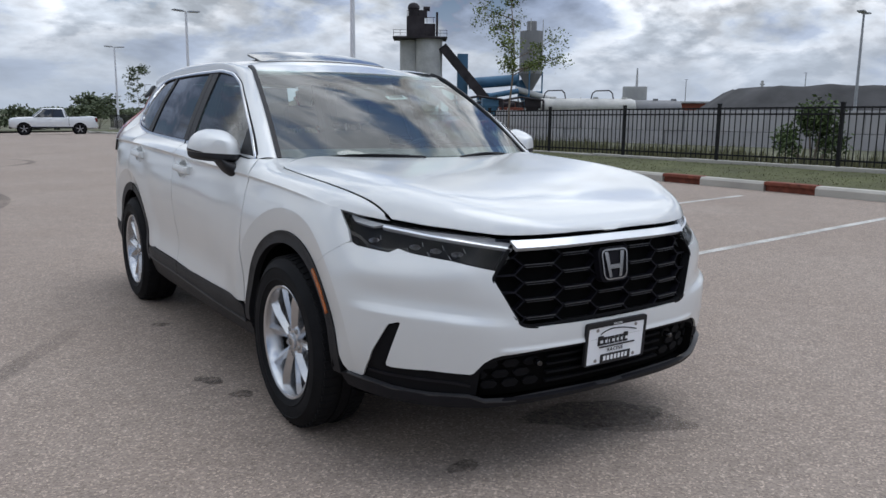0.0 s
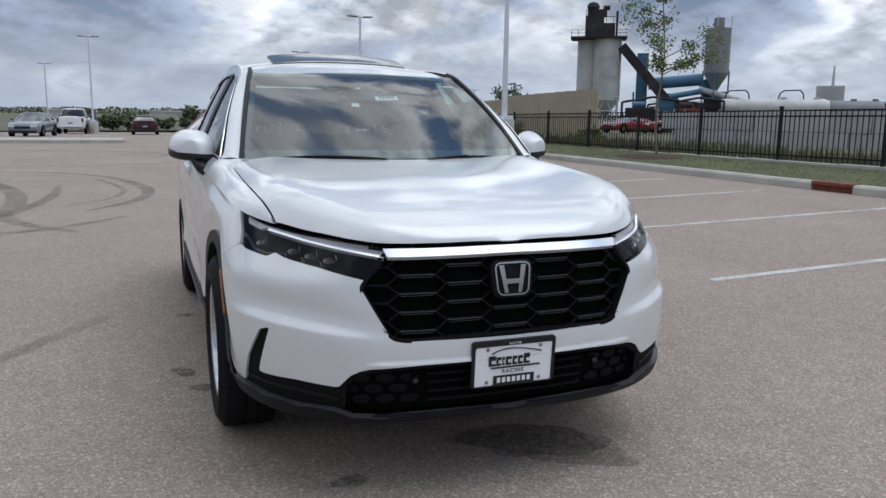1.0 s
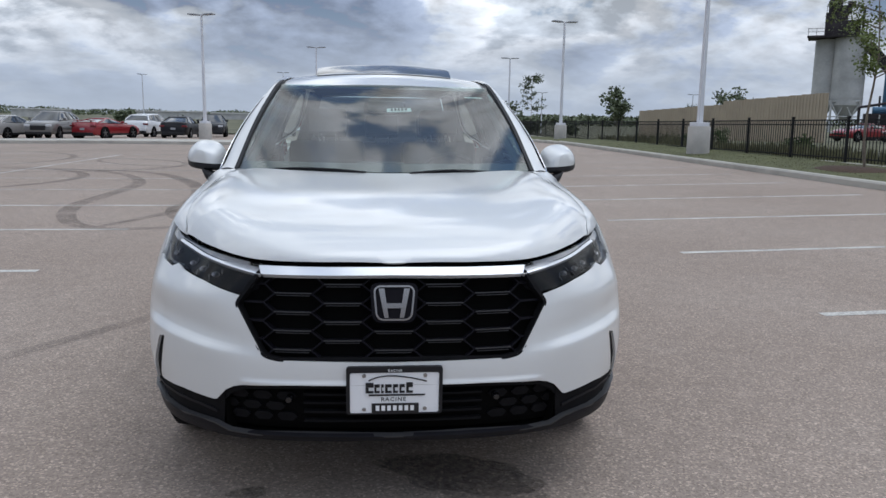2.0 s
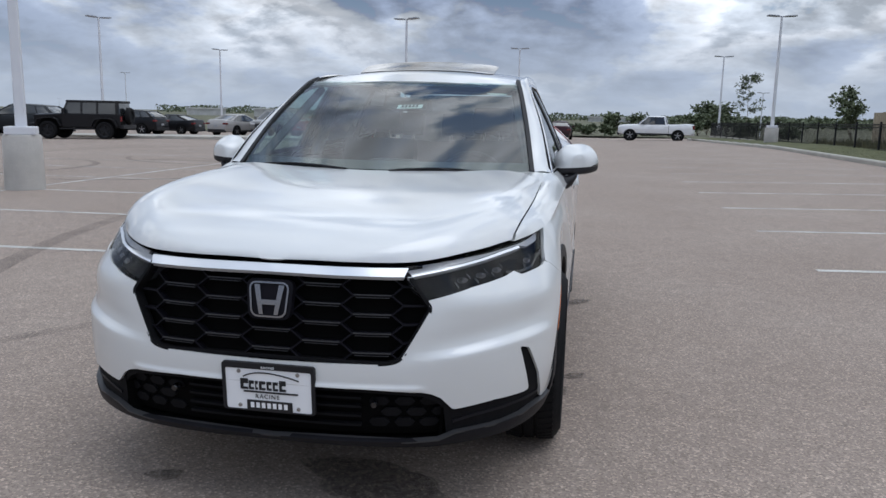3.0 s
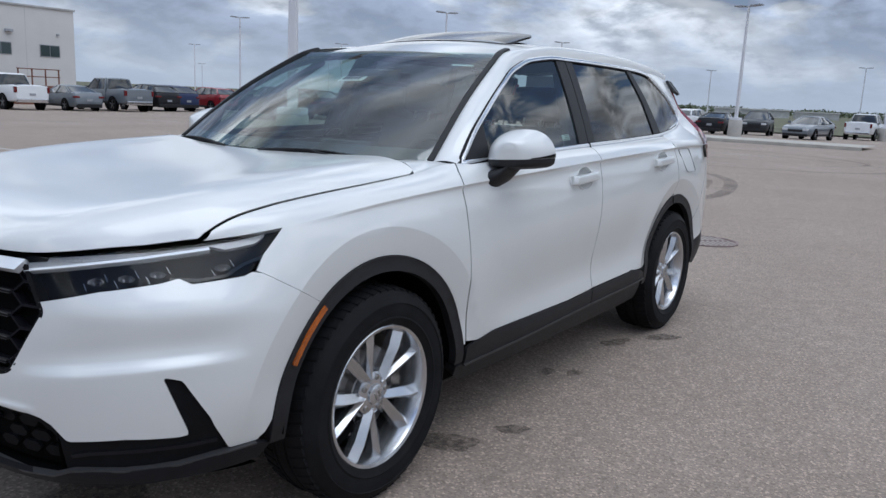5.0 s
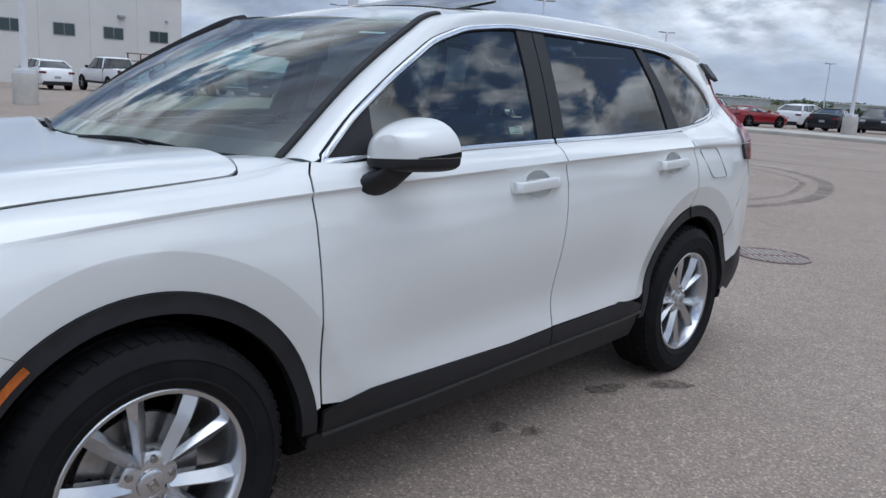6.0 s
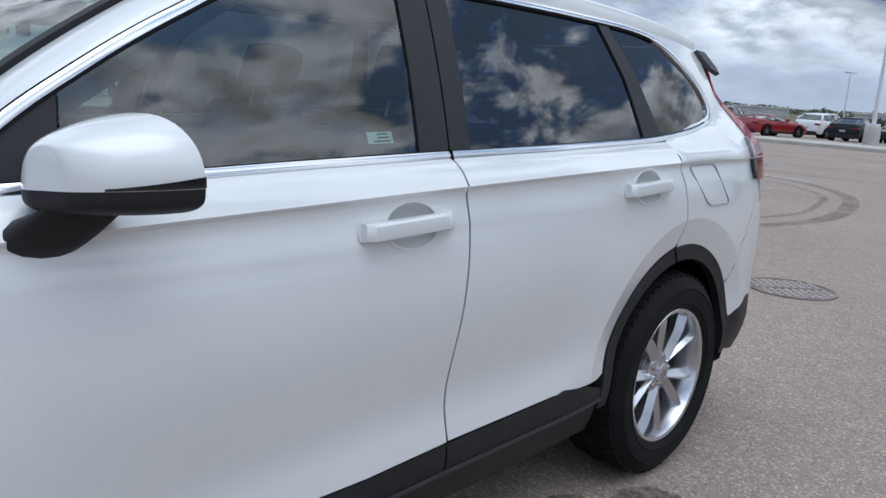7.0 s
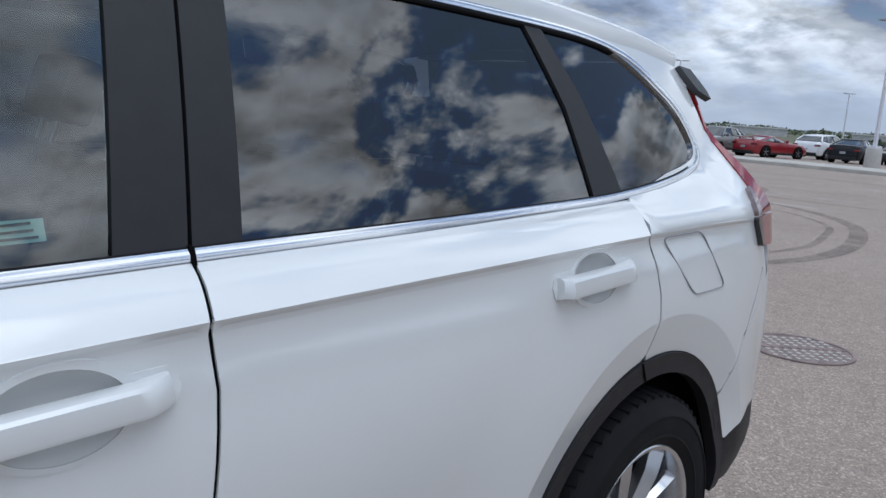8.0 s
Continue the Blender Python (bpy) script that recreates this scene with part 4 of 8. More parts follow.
# black strips that fill the shut lines, their shade put into the colour
def seal(name, pts):
    bar(name, [(body(a, b) + np.array((-0.004, 0, 0)), (1, 0, 0)) for a, b in pts], [(-0.006, -0.012), (-0.006, 0.0), (0.006, 0.0), (0.006, -0.012)], VOID, car, both=True)


seal("door_seal", swap(cut_a, 0.44, 1.012, 16))
bar("door_seal", [(shoulder(q, v) + np.array((-0.003, 0, -0.003)), (0.7, 0, 0.7)) for q, v in ((cut_a(1.04), 0.05), (0.466, 0.5), (0.494, 0.96))], [(-0.005, -0.010), (-0.005, 0.0), (0.005, 0.0), (0.005, -0.010)], VOID, car, both=True)
seal("door_seal", swap(cut_b, 0.46, 1.064, 16))
bar("door_seal", [(shoulder(cut_b(1.089) + (1.597 - cut_b(1.089)) * v, v) + np.array((-0.003, 0, -0.003)), (0.7, 0, 0.7)) for v in (0.04, 0.25, 0.5, 0.75, 0.97)], [(-0.005, -0.010), (-0.005, 0.0), (0.005, 0.0), (0.005, -0.010)], VOID, car, both=True)
seal("door_seal", [(rear_cut(z), z) for z in (0.84, 0.88, 0.92, 0.98, 1.05, 1.10)])
# quarter panel and rear bumper side
left_right("quarter_panel", [(rear_cut(z) + GAP, z) for z in (0.84, 0.88, 0.92, 0.98, 1.05, 1.10)] + along_crease(2.60 + GAP, 3.30, 10)
           + [(3.36, 1.00), (3.39, 0.93), (3.30, 0.86), (3.14, 0.80), (3.09, 0.66)] + arch_curve(2.70, R_CLAD, 38, 97.5, 18), body, PAINT, res=0.022, lines=LEDGES + FOLDS)
left_right("rear_bumper_skin", [(3.094, 0.655), (3.145, 0.795), (3.30, 0.855), (3.392, 0.925), (SIGMA_END, 0.92), (SIGMA_END, 0.55), (3.45, 0.55), (3.30, 0.56), (3.16, 0.50)]
           + arch_curve(2.70, R_CLAD, 18, 36, 6), body, PAINT, res=0.03, lines=LEDGES)
left_right("tail_panel", [(3.405, 0.93), (3.50, 1.09), (SIGMA_END, 1.09), (SIGMA_END, 0.93)], body, PAINT, res=0.06)
# upper quarter, the pillar behind the last window
DLO_REAR = [(2.70, 1.176), (2.90, 1.196), (3.07, 1.221), (3.150, 1.243), (3.182, 1.275), (3.168, 1.325), (3.125, 1.385), (3.03, 1.445), (2.93, 1.495), (2.84, 1.518)]
DLO_TOP = [(2.70, 1.534), (2.36, 1.542), (2.0, 1.543), (1.70, 1.542), (1.535, 1.540), (1.40, 1.527), (1.27, 1.509), (1.165, 1.480), (1.08, 1.452), (0.98, 1.402), (0.882, 1.350), (0.786, 1.293), (0.657, 1.208), (0.54, 1.108)]
DLO_LOW = [(0.525, 1.095)] + [(y, belt_z(y)) for y in (0.8, 1.1, 1.4, 1.7, 2.0, 2.3, 2.55)]
DLO = spline(DLO_LOW + DLO_REAR + DLO_TOP, 150)


def line_z(y):
    """Height of the side windows' upper edge."""
    return float(np.interp(y, [p[0] for p in DLO_TOP[::-1]], [p[1] for p in DLO_TOP[::-1]]))


def d_pillar(y, z):
    """Blends from the flank's crease up into the window plane."""
    top = glass_x(y, z)
    k = 1 - smooth01(0.0, max(belt_z(y) - crease_z(y), 0.03) + 0.10 * max(y - 2.65, 0) + 0.6 * max(y - 3.18, 0), z - crease_z(y))
    low = body(y, crease_z(y))[0]
    return np.array((top * (1 - k) + low * k, y, z))


left_right("upper_quarter", [(2.604, crease_z(2.6) + 0.001), (2.75, crease_z(2.75)), (2.9, crease_z(2.9)), (3.30, crease_z(3.3)), (3.335, 1.13), (3.33, 1.22), (3.30, 1.36), (3.26, 1.495), (3.1, 1.535), (2.9, 1.550), (2.70, 1.555)]
           + [tuple(p) for p in DLO[::-1] if p[0] > 2.69], d_pillar, PAINT, res=0.03, depth=0.02)

# pillar and roof rail in one sweep: inner edge on the screen and roof, outer edge on the window line
rail_in = spline([(0.735, 0.46, 1.097), (0.678, 0.75, 1.318), (0.621, 1.03, 1.484), (0.596, 1.15, 1.540), (0.580, 1.45, 1.580), (0.573, 1.8, 1.601), (0.569, 2.2, 1.607), (0.56, 2.6, 1.597), (0.548, 2.95, 1.572), (0.535, 3.26, 1.535)], 120)
rail_out = np.array([green(y, z + 0.004) for y, z in spline([(0.505, 1.092)] + [(y, z) for y, z in DLO_TOP[::-1]] + [(2.90, 1.530), (3.05, 1.522), (3.24, 1.500)], 120)])


def rail(u, v):
    i = u * 119
    a = np.array([np.interp(i, range(120), rail_out[:, k]) for k in range(3)])
    b = np.array([np.interp(i, range(120), rail_in[:, k]) for k in range(3)])
    w = (0.007 + 0.017 * smooth01(0.22, 0.45, u)) * math.sin(math.pi * min(max(v, 0), 1))
    return a + (b - a) * v + np.array((w * 0.5, -w * 0.3 * (1 - u), w))


def strip(name, fn, nu, nv, mat, label=""):
    us, vs = np.linspace(0, 1, nu), np.linspace(0, 1, nv)
    P = [fn(u, v) for u in us for v in vs]
    e = 1e-3
    N = []
    for u in us:
        for v in vs:
            uu, vv = min(max(u, e), 1 - e), min(max(v, e), 1 - e)
            n = np.cross(fn(uu + e, vv) - fn(uu - e, vv), fn(uu, vv + e) - fn(uu, vv - e))
            N.append(n / np.linalg.norm(n))
    F = [(i * nv + j, (i + 1) * nv + j, (i + 1) * nv + j + 1, i * nv + j + 1) for i in range(nu - 1) for j in range(nv - 1)]
    flip = np.array([-1, 1, 1])
    P, N = np.array(P), np.array(N)
    pydata(name, P, F, mat, car, label, True, N)
    pydata(name, P * flip, [f[::-1] for f in F], mat, car, label, True, N * flip)


strip("roof_rail_pillar", rail, 100, 10, PAINT)
panel("roof_panel", [(-0.598, 1.13), (-0.50, 1.095), (-0.25, 1.066), (0, 1.056), (0.25, 1.066), (0.50, 1.095), (0.598, 1.13), (0.572, 2.2), (0.548, 3.0), (0.535, 3.27), (0, 3.42), (-0.535, 3.27), (-0.548, 3.0), (-0.572, 2.2)], roof, PAINT, car, res=0.05)

# bonnet
hood_half = [(p[0] - (0.0015 if k > 60 else 0.0), p[1] + (0.0 if k > 60 else 0.001)) for k, p in enumerate(HOOD_EDGE) if p[1] < 0.265] \
    + [(0.779, 0.282), (0.768, 0.298), (0.748, 0.307), (0.722, 0.311), (0.700, 0.313), (0.60, 0.308), (0.45, 0.270), (0.25, 0.214), (0, 0.186)]


def cowl_corner(x, y):
    """The fender's top behind the bonnet's corner, up to the foot of the windscreen pillar."""
    e = shoulder(y, 1.0)
    return np.array((x, y, e[2] + (1.101 - e[2]) * smooth01(0.0, 0.075, e[0] - x)))


corner_rim = [tuple(shoulder(y, 1.0)[:2]) for y in np.linspace(0.285, 0.475, 9)]
left_right("fender_corner", corner_rim + [(0.735, 0.462), (0.70, 0.425), (0.655, 0.395), (0.655, 0.322), (0.722, 0.3165), (0.750, 0.3125), (0.771, 0.303), (0.782, 0.291)], cowl_corner, PAINT, res=0.02, depth=0.01)
panel("bonnet", hood_half + [(-x, y) for x, y in hood_half[::-1] if x > 1e-6], hood, PAINT, car, res=0.015, depth=0.007)


def full(half):
    """A symmetric outline from its left half, given from the middle line's bottom round to its top."""
    return half + [(-a, z) for a, z in half[::-1] if a > 1e-6]


def sg(x):
    return sx(x) - S0


def sig(s):
    return s - S0


# front bumper skin: lower edge from the middle outwards, then up the wheel arch, the seam, the lamp's lower edge and the grille's outline
VENT = [(sig(-0.775), 0.612), (sig(-0.70), 0.598), (sig(-0.580), 0.372), (sig(-0.62), 0.345), (sig(-1.02), 0.325), (sig(-1.04), 0.468), (sig(-0.72), 0.462)]
bumper_half = [(0, 0.492), (sig(-1.30), 0.492), (sig(-1.24), 0.490), (sig(-1.11), 0.482), (sig(-1.075), 0.474), (sig(-1.045), 0.459), (sig(-1.008), 0.421), (sig(-0.996), 0.418), (sig(-0.855), 0.433), (sig(-0.722), 0.432), (sig(-0.702), 0.436), (sig(-0.701), 0.446),
               (sig(-0.757), 0.594), (sig(-0.752), 0.599), (sig(-0.715), 0.589), (sig(-0.708), 0.581), (sig(-0.646), 0.480), (sig(-0.635), 0.453), (sig(-0.596), 0.380), (sig(-0.588), 0.376), (sig(-0.510), 0.377), (sig(-0.484), 0.395)] \
    + [(sig(a), b) for a, b in arch_curve(0.0, R_CLAD, 172, 127.25, 10)] + [(sig(-0.4753), 0.8424), (sig(-0.505), 0.848), (sig(-0.53), 0.839), (sig(-0.68), 0.826), (sig(-0.715), 0.840), (sig(-0.765), 0.829), (sig(-0.928), 0.809), (sig(-1.085), 0.775), (sig(-1.098), 0.770), (sg(0.522), 0.750), (sg(0.425), 0.583), (sg(0.38), 0.572), (0, 0.566)]
BROWS = [[(q, brow_z(q) + w) for q in np.linspace(-1.10, -0.52, 90)] for w in (-0.030, -0.020, -0.012, -0.003, 0.006, 0.014, 0.024)]
panel("front_bumper", full(bumper_half), nose, PAINT, car, res=0.013, depth=0.010, lines=[[(k * sig(a), b) for a, b in ln] for ln in LEDGES[:2] + BROWS for k in (1, -1)])

# cladding: arches, sills, lower bumper
for ya, a0, a1 in ((0.0, 0, 181), (2.70, -1, 180)):
    left_right("arch_cladding", arch_curve(ya, R_CLAD - 0.002, a0, a1, 40) + arch_curve(ya, R_IN, a1, a0, 40), body, BLACK, res=0.025, depth=0.03, lift=0.006)
left_right("sill_cladding", [(0.487, 0.412), (0.55, 0.433), (0.65, 0.446), (1.30, 0.444), (1.542, 0.456), (1.542, 0.385), (1.0, 0.365), (0.49, 0.345)], body, BLACK, res=0.03, lift=0.004)
left_right("sill_cladding", [(1.548, 0.456), (1.98, 0.468), (2.02, 0.478), (2.14, 0.462), (2.235, 0.43), (2.235, 0.40), (1.548, 0.385)], body, BLACK, res=0.03, lift=0.004)
left_right("sill", [(0.45, 0.338), (1.0, 0.358), (1.545, 0.378), (2.235, 0.393), (2.25, 0.27), (0.52, 0.262), (0.455, 0.300)], body, BLACK, res=0.03, depth=0.05, lift=-0.004)
lower_half = [(0, 0.296), (sig(-1.06), 0.294), (sig(-0.95), 0.300), (sig(-0.75), 0.312), (sig(-0.50), 0.322), (sig(-0.470), 0.362), (sig(-0.508), 0.372), (sig(-0.594), 0.370), (sig(-0.727), 0.354), (sig(-0.995), 0.337), (sig(-1.05), 0.316), (0, 0.311)]
panel("front_lip", full(lower_half), nose, LIP, car, res=0.025, depth=0.018, lift=0.010)
left_right("rear_lower_cladding", [(3.165, 0.36), (3.165, 0.495), (3.30, 0.553), (SIGMA_END, 0.545), (SIGMA_END, 0.30), (3.5, 0.28)], body, BLACK, res=0.05, lift=-0.004)
left_right("fog_vent", [(a + S0, b) for a, b in VENT], body, DIM, res=0.02, depth=0.0, lift=-0.010)
# near-black sheets close the nose's openings, their shade put into the colour
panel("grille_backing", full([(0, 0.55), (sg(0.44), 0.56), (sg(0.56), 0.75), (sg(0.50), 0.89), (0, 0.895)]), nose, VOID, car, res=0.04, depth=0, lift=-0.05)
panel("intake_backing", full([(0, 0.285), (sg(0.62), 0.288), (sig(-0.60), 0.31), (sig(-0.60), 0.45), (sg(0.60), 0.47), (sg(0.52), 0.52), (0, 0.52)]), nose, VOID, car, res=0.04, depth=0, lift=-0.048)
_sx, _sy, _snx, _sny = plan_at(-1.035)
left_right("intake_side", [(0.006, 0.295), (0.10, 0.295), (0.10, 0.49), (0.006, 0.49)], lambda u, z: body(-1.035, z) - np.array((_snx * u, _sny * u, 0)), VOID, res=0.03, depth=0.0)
# inner structure seen through shut lines, near-black to stand for the shade there
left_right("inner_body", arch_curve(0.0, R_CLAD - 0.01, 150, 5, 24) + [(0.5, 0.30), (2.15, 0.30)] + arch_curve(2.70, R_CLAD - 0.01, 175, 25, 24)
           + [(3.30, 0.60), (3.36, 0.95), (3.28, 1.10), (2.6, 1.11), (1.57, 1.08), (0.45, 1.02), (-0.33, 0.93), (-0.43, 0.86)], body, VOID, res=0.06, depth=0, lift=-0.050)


# lamps
HL = [(-0.394, 0.954), (-0.384, 0.948), (-0.444, 0.906), (-0.464, 0.890), (-0.502, 0.853), (-0.53, 0.843), (-0.68, 0.830), (-0.715, 0.844), (-0.765, 0.833), (-0.928, 0.813), (-1.085, 0.779), (-1.13, 0.80), (-1.155, 0.840), (-1.158, 0.881), (-1.11, 0.885), (-0.92, 0.904), (-0.79, 0.910), (-0.65, 0.922), (-0.52, 0.934)]
left_right("headlight_bowl", HL, body, BEZEL, res=0.02, depth=0.0, lift=-0.045)
left_right("headlight_lens", HL, body, CLEAR, res=0.02, depth=0.0, lift=-0.003)
blade_z = curve_fn([(-1.165, 0.843), (-1.10, 0.853), (-0.929, 0.875), (-0.79, 0.888), (-0.646, 0.903), (-0.60, 0.908)])
top_z = curve_fn([(-1.15, 0.880), (-0.92, 0.900), (-0.79, 0.906), (-0.65, 0.918), (-0.52, 0.930), (-0.42, 0.944), (-0.38, 0.95)])
lamp_s = list(np.linspace(-1.155, -0.62, 14))


def ramped(low, gain):
    """A surface that leans back from its lower edge, so that it faces the sky."""
    def fn(q, z):
        p = body(q, z)
        x, y, nx, ny = plan_at(q)
        w = gain * (z - low(q))
        return p - np.array((nx * w, ny * w, 0))
    return fn


left_right("daylight_blade", [(q, blade_z(q)) for q in lamp_s] + [(q, blade_z(q) + 0.006 + 0.012 * smooth01(-0.95, -1.15, q)) for q in lamp_s[::-1]], ramped(blade_z, 0.9), DRL, res=0.02, depth=0.014, lift=0.001)
pipe_s = list(np.linspace(-1.10, -0.62, 12))
left_right("light_pipe", [(q, blade_z(q) + 0.010 + 0.010 * smooth01(-0.95, -1.15, q)) for q in pipe_s] + [(q, top_z(q) - 0.017) for q in (-0.57, -0.52, -0.47)] + [(-0.435, 0.934), (-0.430, 0.940)] + [(q, top_z(q) - 0.003) for q in [-0.47, -0.52, -0.57] + pipe_s[::-1]], ramped(blade_z, 0.55), GREYPIPE, res=0.02, depth=0.01, lift=-0.004)
panel("chrome_nose_bar", full([(0, 0.853), (sg(0.44), 0.850), (sg(0.452), 0.8745), (0, 0.8765)]), lambda a, z: nose(a, z) + np.array((0, -0.016 * (0.880 - z) / 0.027, 0)), DRL, car, res=0.012, depth=0.02, lift=0.002)

# windows
def window(name, outline, mat, res=0.05, lift=-0.006):
    left_right(name, outline, green, mat, res=res, depth=0.004, lift=lift)


def dlo_between(y0, y1, top):
    pts = [tuple(p) for p in DLO if y0 <= p[0] <= y1]
    mid = lambda y: 1.10 + (y - 0.45) * 0.06 + 0.05
    return [p for p in pts if (p[1] > mid(p[0])) == top]


front_glass = [(0.72, belt_z(0.72))] + [p for p in dlo_between(0.72, 1.49, False)] + [(1.497, belt_z(1.497)), (1.565, line_z(1.565) - 0.004)] + [p for p in DLO_TOP if 0.80 < p[0] < 1.50] + [(0.74, line_z(0.74) - 0.002)]
window("front_door_window", front_glass, SIDEGLASS)
left_right("mirror_corner", [(0.53, 1.097), (0.715, belt_z(0.71)), (0.735, line_z(0.735) - 0.002), (0.65, line_z(0.65) - 0.002)], green, BLACK, res=0.03, lift=-0.003)
left_right("door_pillar_trim", [(1.499, belt_z(1.50)), (1.594, belt_z(1.59)), (1.664, line_z(1.66) - 0.004), (1.568, line_z(1.568) - 0.004)], green, BLACK, res=0.05, lift=0.0)
left_right("door_pillar_trim", [(1.600, belt_z(1.60)), (1.672, belt_z(1.67)), (1.742, line_z(1.74) - 0.004), (1.670, line_z(1.67) - 0.004)], green, BLACK, res=0.05, lift=0.0)
window("rear_door_window", [(1.674, belt_z(1.674)), (2.1, belt_z(2.1)), (2.55, belt_z(2.55)), (2.535, 1.35), (2.475, line_z(2.475)), (2.0, line_z(2.0)), (1.744, line_z(1.744))], PRIVACY)
left_right("rear_pillar_trim", [(2.553, belt_z(2.55)), (2.68, belt_z(2.68)), (2.615, 1.39), (2.54, line_z(2.54) - 0.003), (2.478, line_z(2.478) - 0.003), (2.537, 1.36)], green, BLACK, res=0.04, lift=0.0)
window("quarter_window", [(2.684, 1.174)] + DLO_REAR[1:] + [(2.70, 1.532), (2.545, line_z(2.545) - 0.002), (2.619, 1.39)], PRIVACY)
panel("windscreen", [(-0.735, 0.0), (0, 0.0), (0.735, 0.0), (0.735, 0.96), (0, 0.945), (-0.735, 0.96)], screen, WINDSCREEN, car, res=0.05, depth=0)
# chrome round the windows, over a black rubber seal
def dlo_pt(y, z):
    """A place on the windows' outline, on whichever stands further out, the glass or the rear pillar's skin."""
    p = green(y, z)
    if y > 2.69:
        p[0] = max(p[0], d_pillar(y, z)[0])
    return p


DLO_WAY = [(dlo_pt(y, z), (green(y, z + 0.01) - green(y, z - 0.01))[[2, 1, 0]] * (1, 0, -1)) for y, z in DLO]
bar("window_chrome", DLO_WAY, [(-0.0100, -0.006), (-0.0088, 0.0055), (0.0, 0.008), (0.0088, 0.0055), (0.0100, -0.006)], CHROME, car, closed=True, both=True, smooth=True)
bar("window_seal", DLO_WAY, [(-0.0135, -0.010), (-0.0125, 0.002), (0.0125, 0.002), (0.0135, -0.010)], MATTE, car, "black rubber window seal", closed=True, both=True)

mid_q = np.array((2.86, 1.35))
inner = [(y + (mid_q[0] - y) * 0.055 * smooth01(2.78, 2.96, y), z + (mid_q[1] - z) * 0.085 * smooth01(2.78, 2.96, y)) for y, z in DLO if y > 2.78]
bar("window_chrome", [(dlo_pt(y, z), (green(y, z + 0.01) - green(y, z - 0.01))[[2, 1, 0]] * (1, 0, -1)) for y, z in inner], [(-0.008, -0.006), (-0.007, 0.003), (0.007, 0.003), (0.008, -0.006)], CHROME, car, both=True, smooth=True)

# the chrome is cut through where the two doors meet
gap_z = belt_z(1.597)
bar("chrome_gap", [(green(1.597, gap_z - 0.013) + np.array((0.004, 0, 0)), (1, 0, 0)), (green(1.597, gap_z + 0.013) + np.array((0.004, 0, 0)), (1, 0, 0))], [(-0.003, -0.012), (-0.003, 0.006), (0.003, 0.006), (0.003, -0.012)], VOID, car, both=True)

# floor pan and cabin; underside and wheel wells carry their shade in the colour
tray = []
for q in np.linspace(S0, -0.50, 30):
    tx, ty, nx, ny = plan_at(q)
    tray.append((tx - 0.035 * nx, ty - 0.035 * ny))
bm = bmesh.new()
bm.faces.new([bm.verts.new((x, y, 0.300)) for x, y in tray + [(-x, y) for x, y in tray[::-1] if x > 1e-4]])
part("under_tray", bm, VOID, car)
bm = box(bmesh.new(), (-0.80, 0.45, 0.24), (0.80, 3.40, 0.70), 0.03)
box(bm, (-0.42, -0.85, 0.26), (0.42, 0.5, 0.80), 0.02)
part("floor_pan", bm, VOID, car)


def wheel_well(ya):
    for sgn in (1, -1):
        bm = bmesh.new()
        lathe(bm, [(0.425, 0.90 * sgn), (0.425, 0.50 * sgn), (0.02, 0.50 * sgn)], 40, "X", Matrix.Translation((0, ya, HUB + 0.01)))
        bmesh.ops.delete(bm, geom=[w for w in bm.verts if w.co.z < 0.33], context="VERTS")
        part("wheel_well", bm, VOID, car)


for ya in AXLES:
    wheel_well(ya)


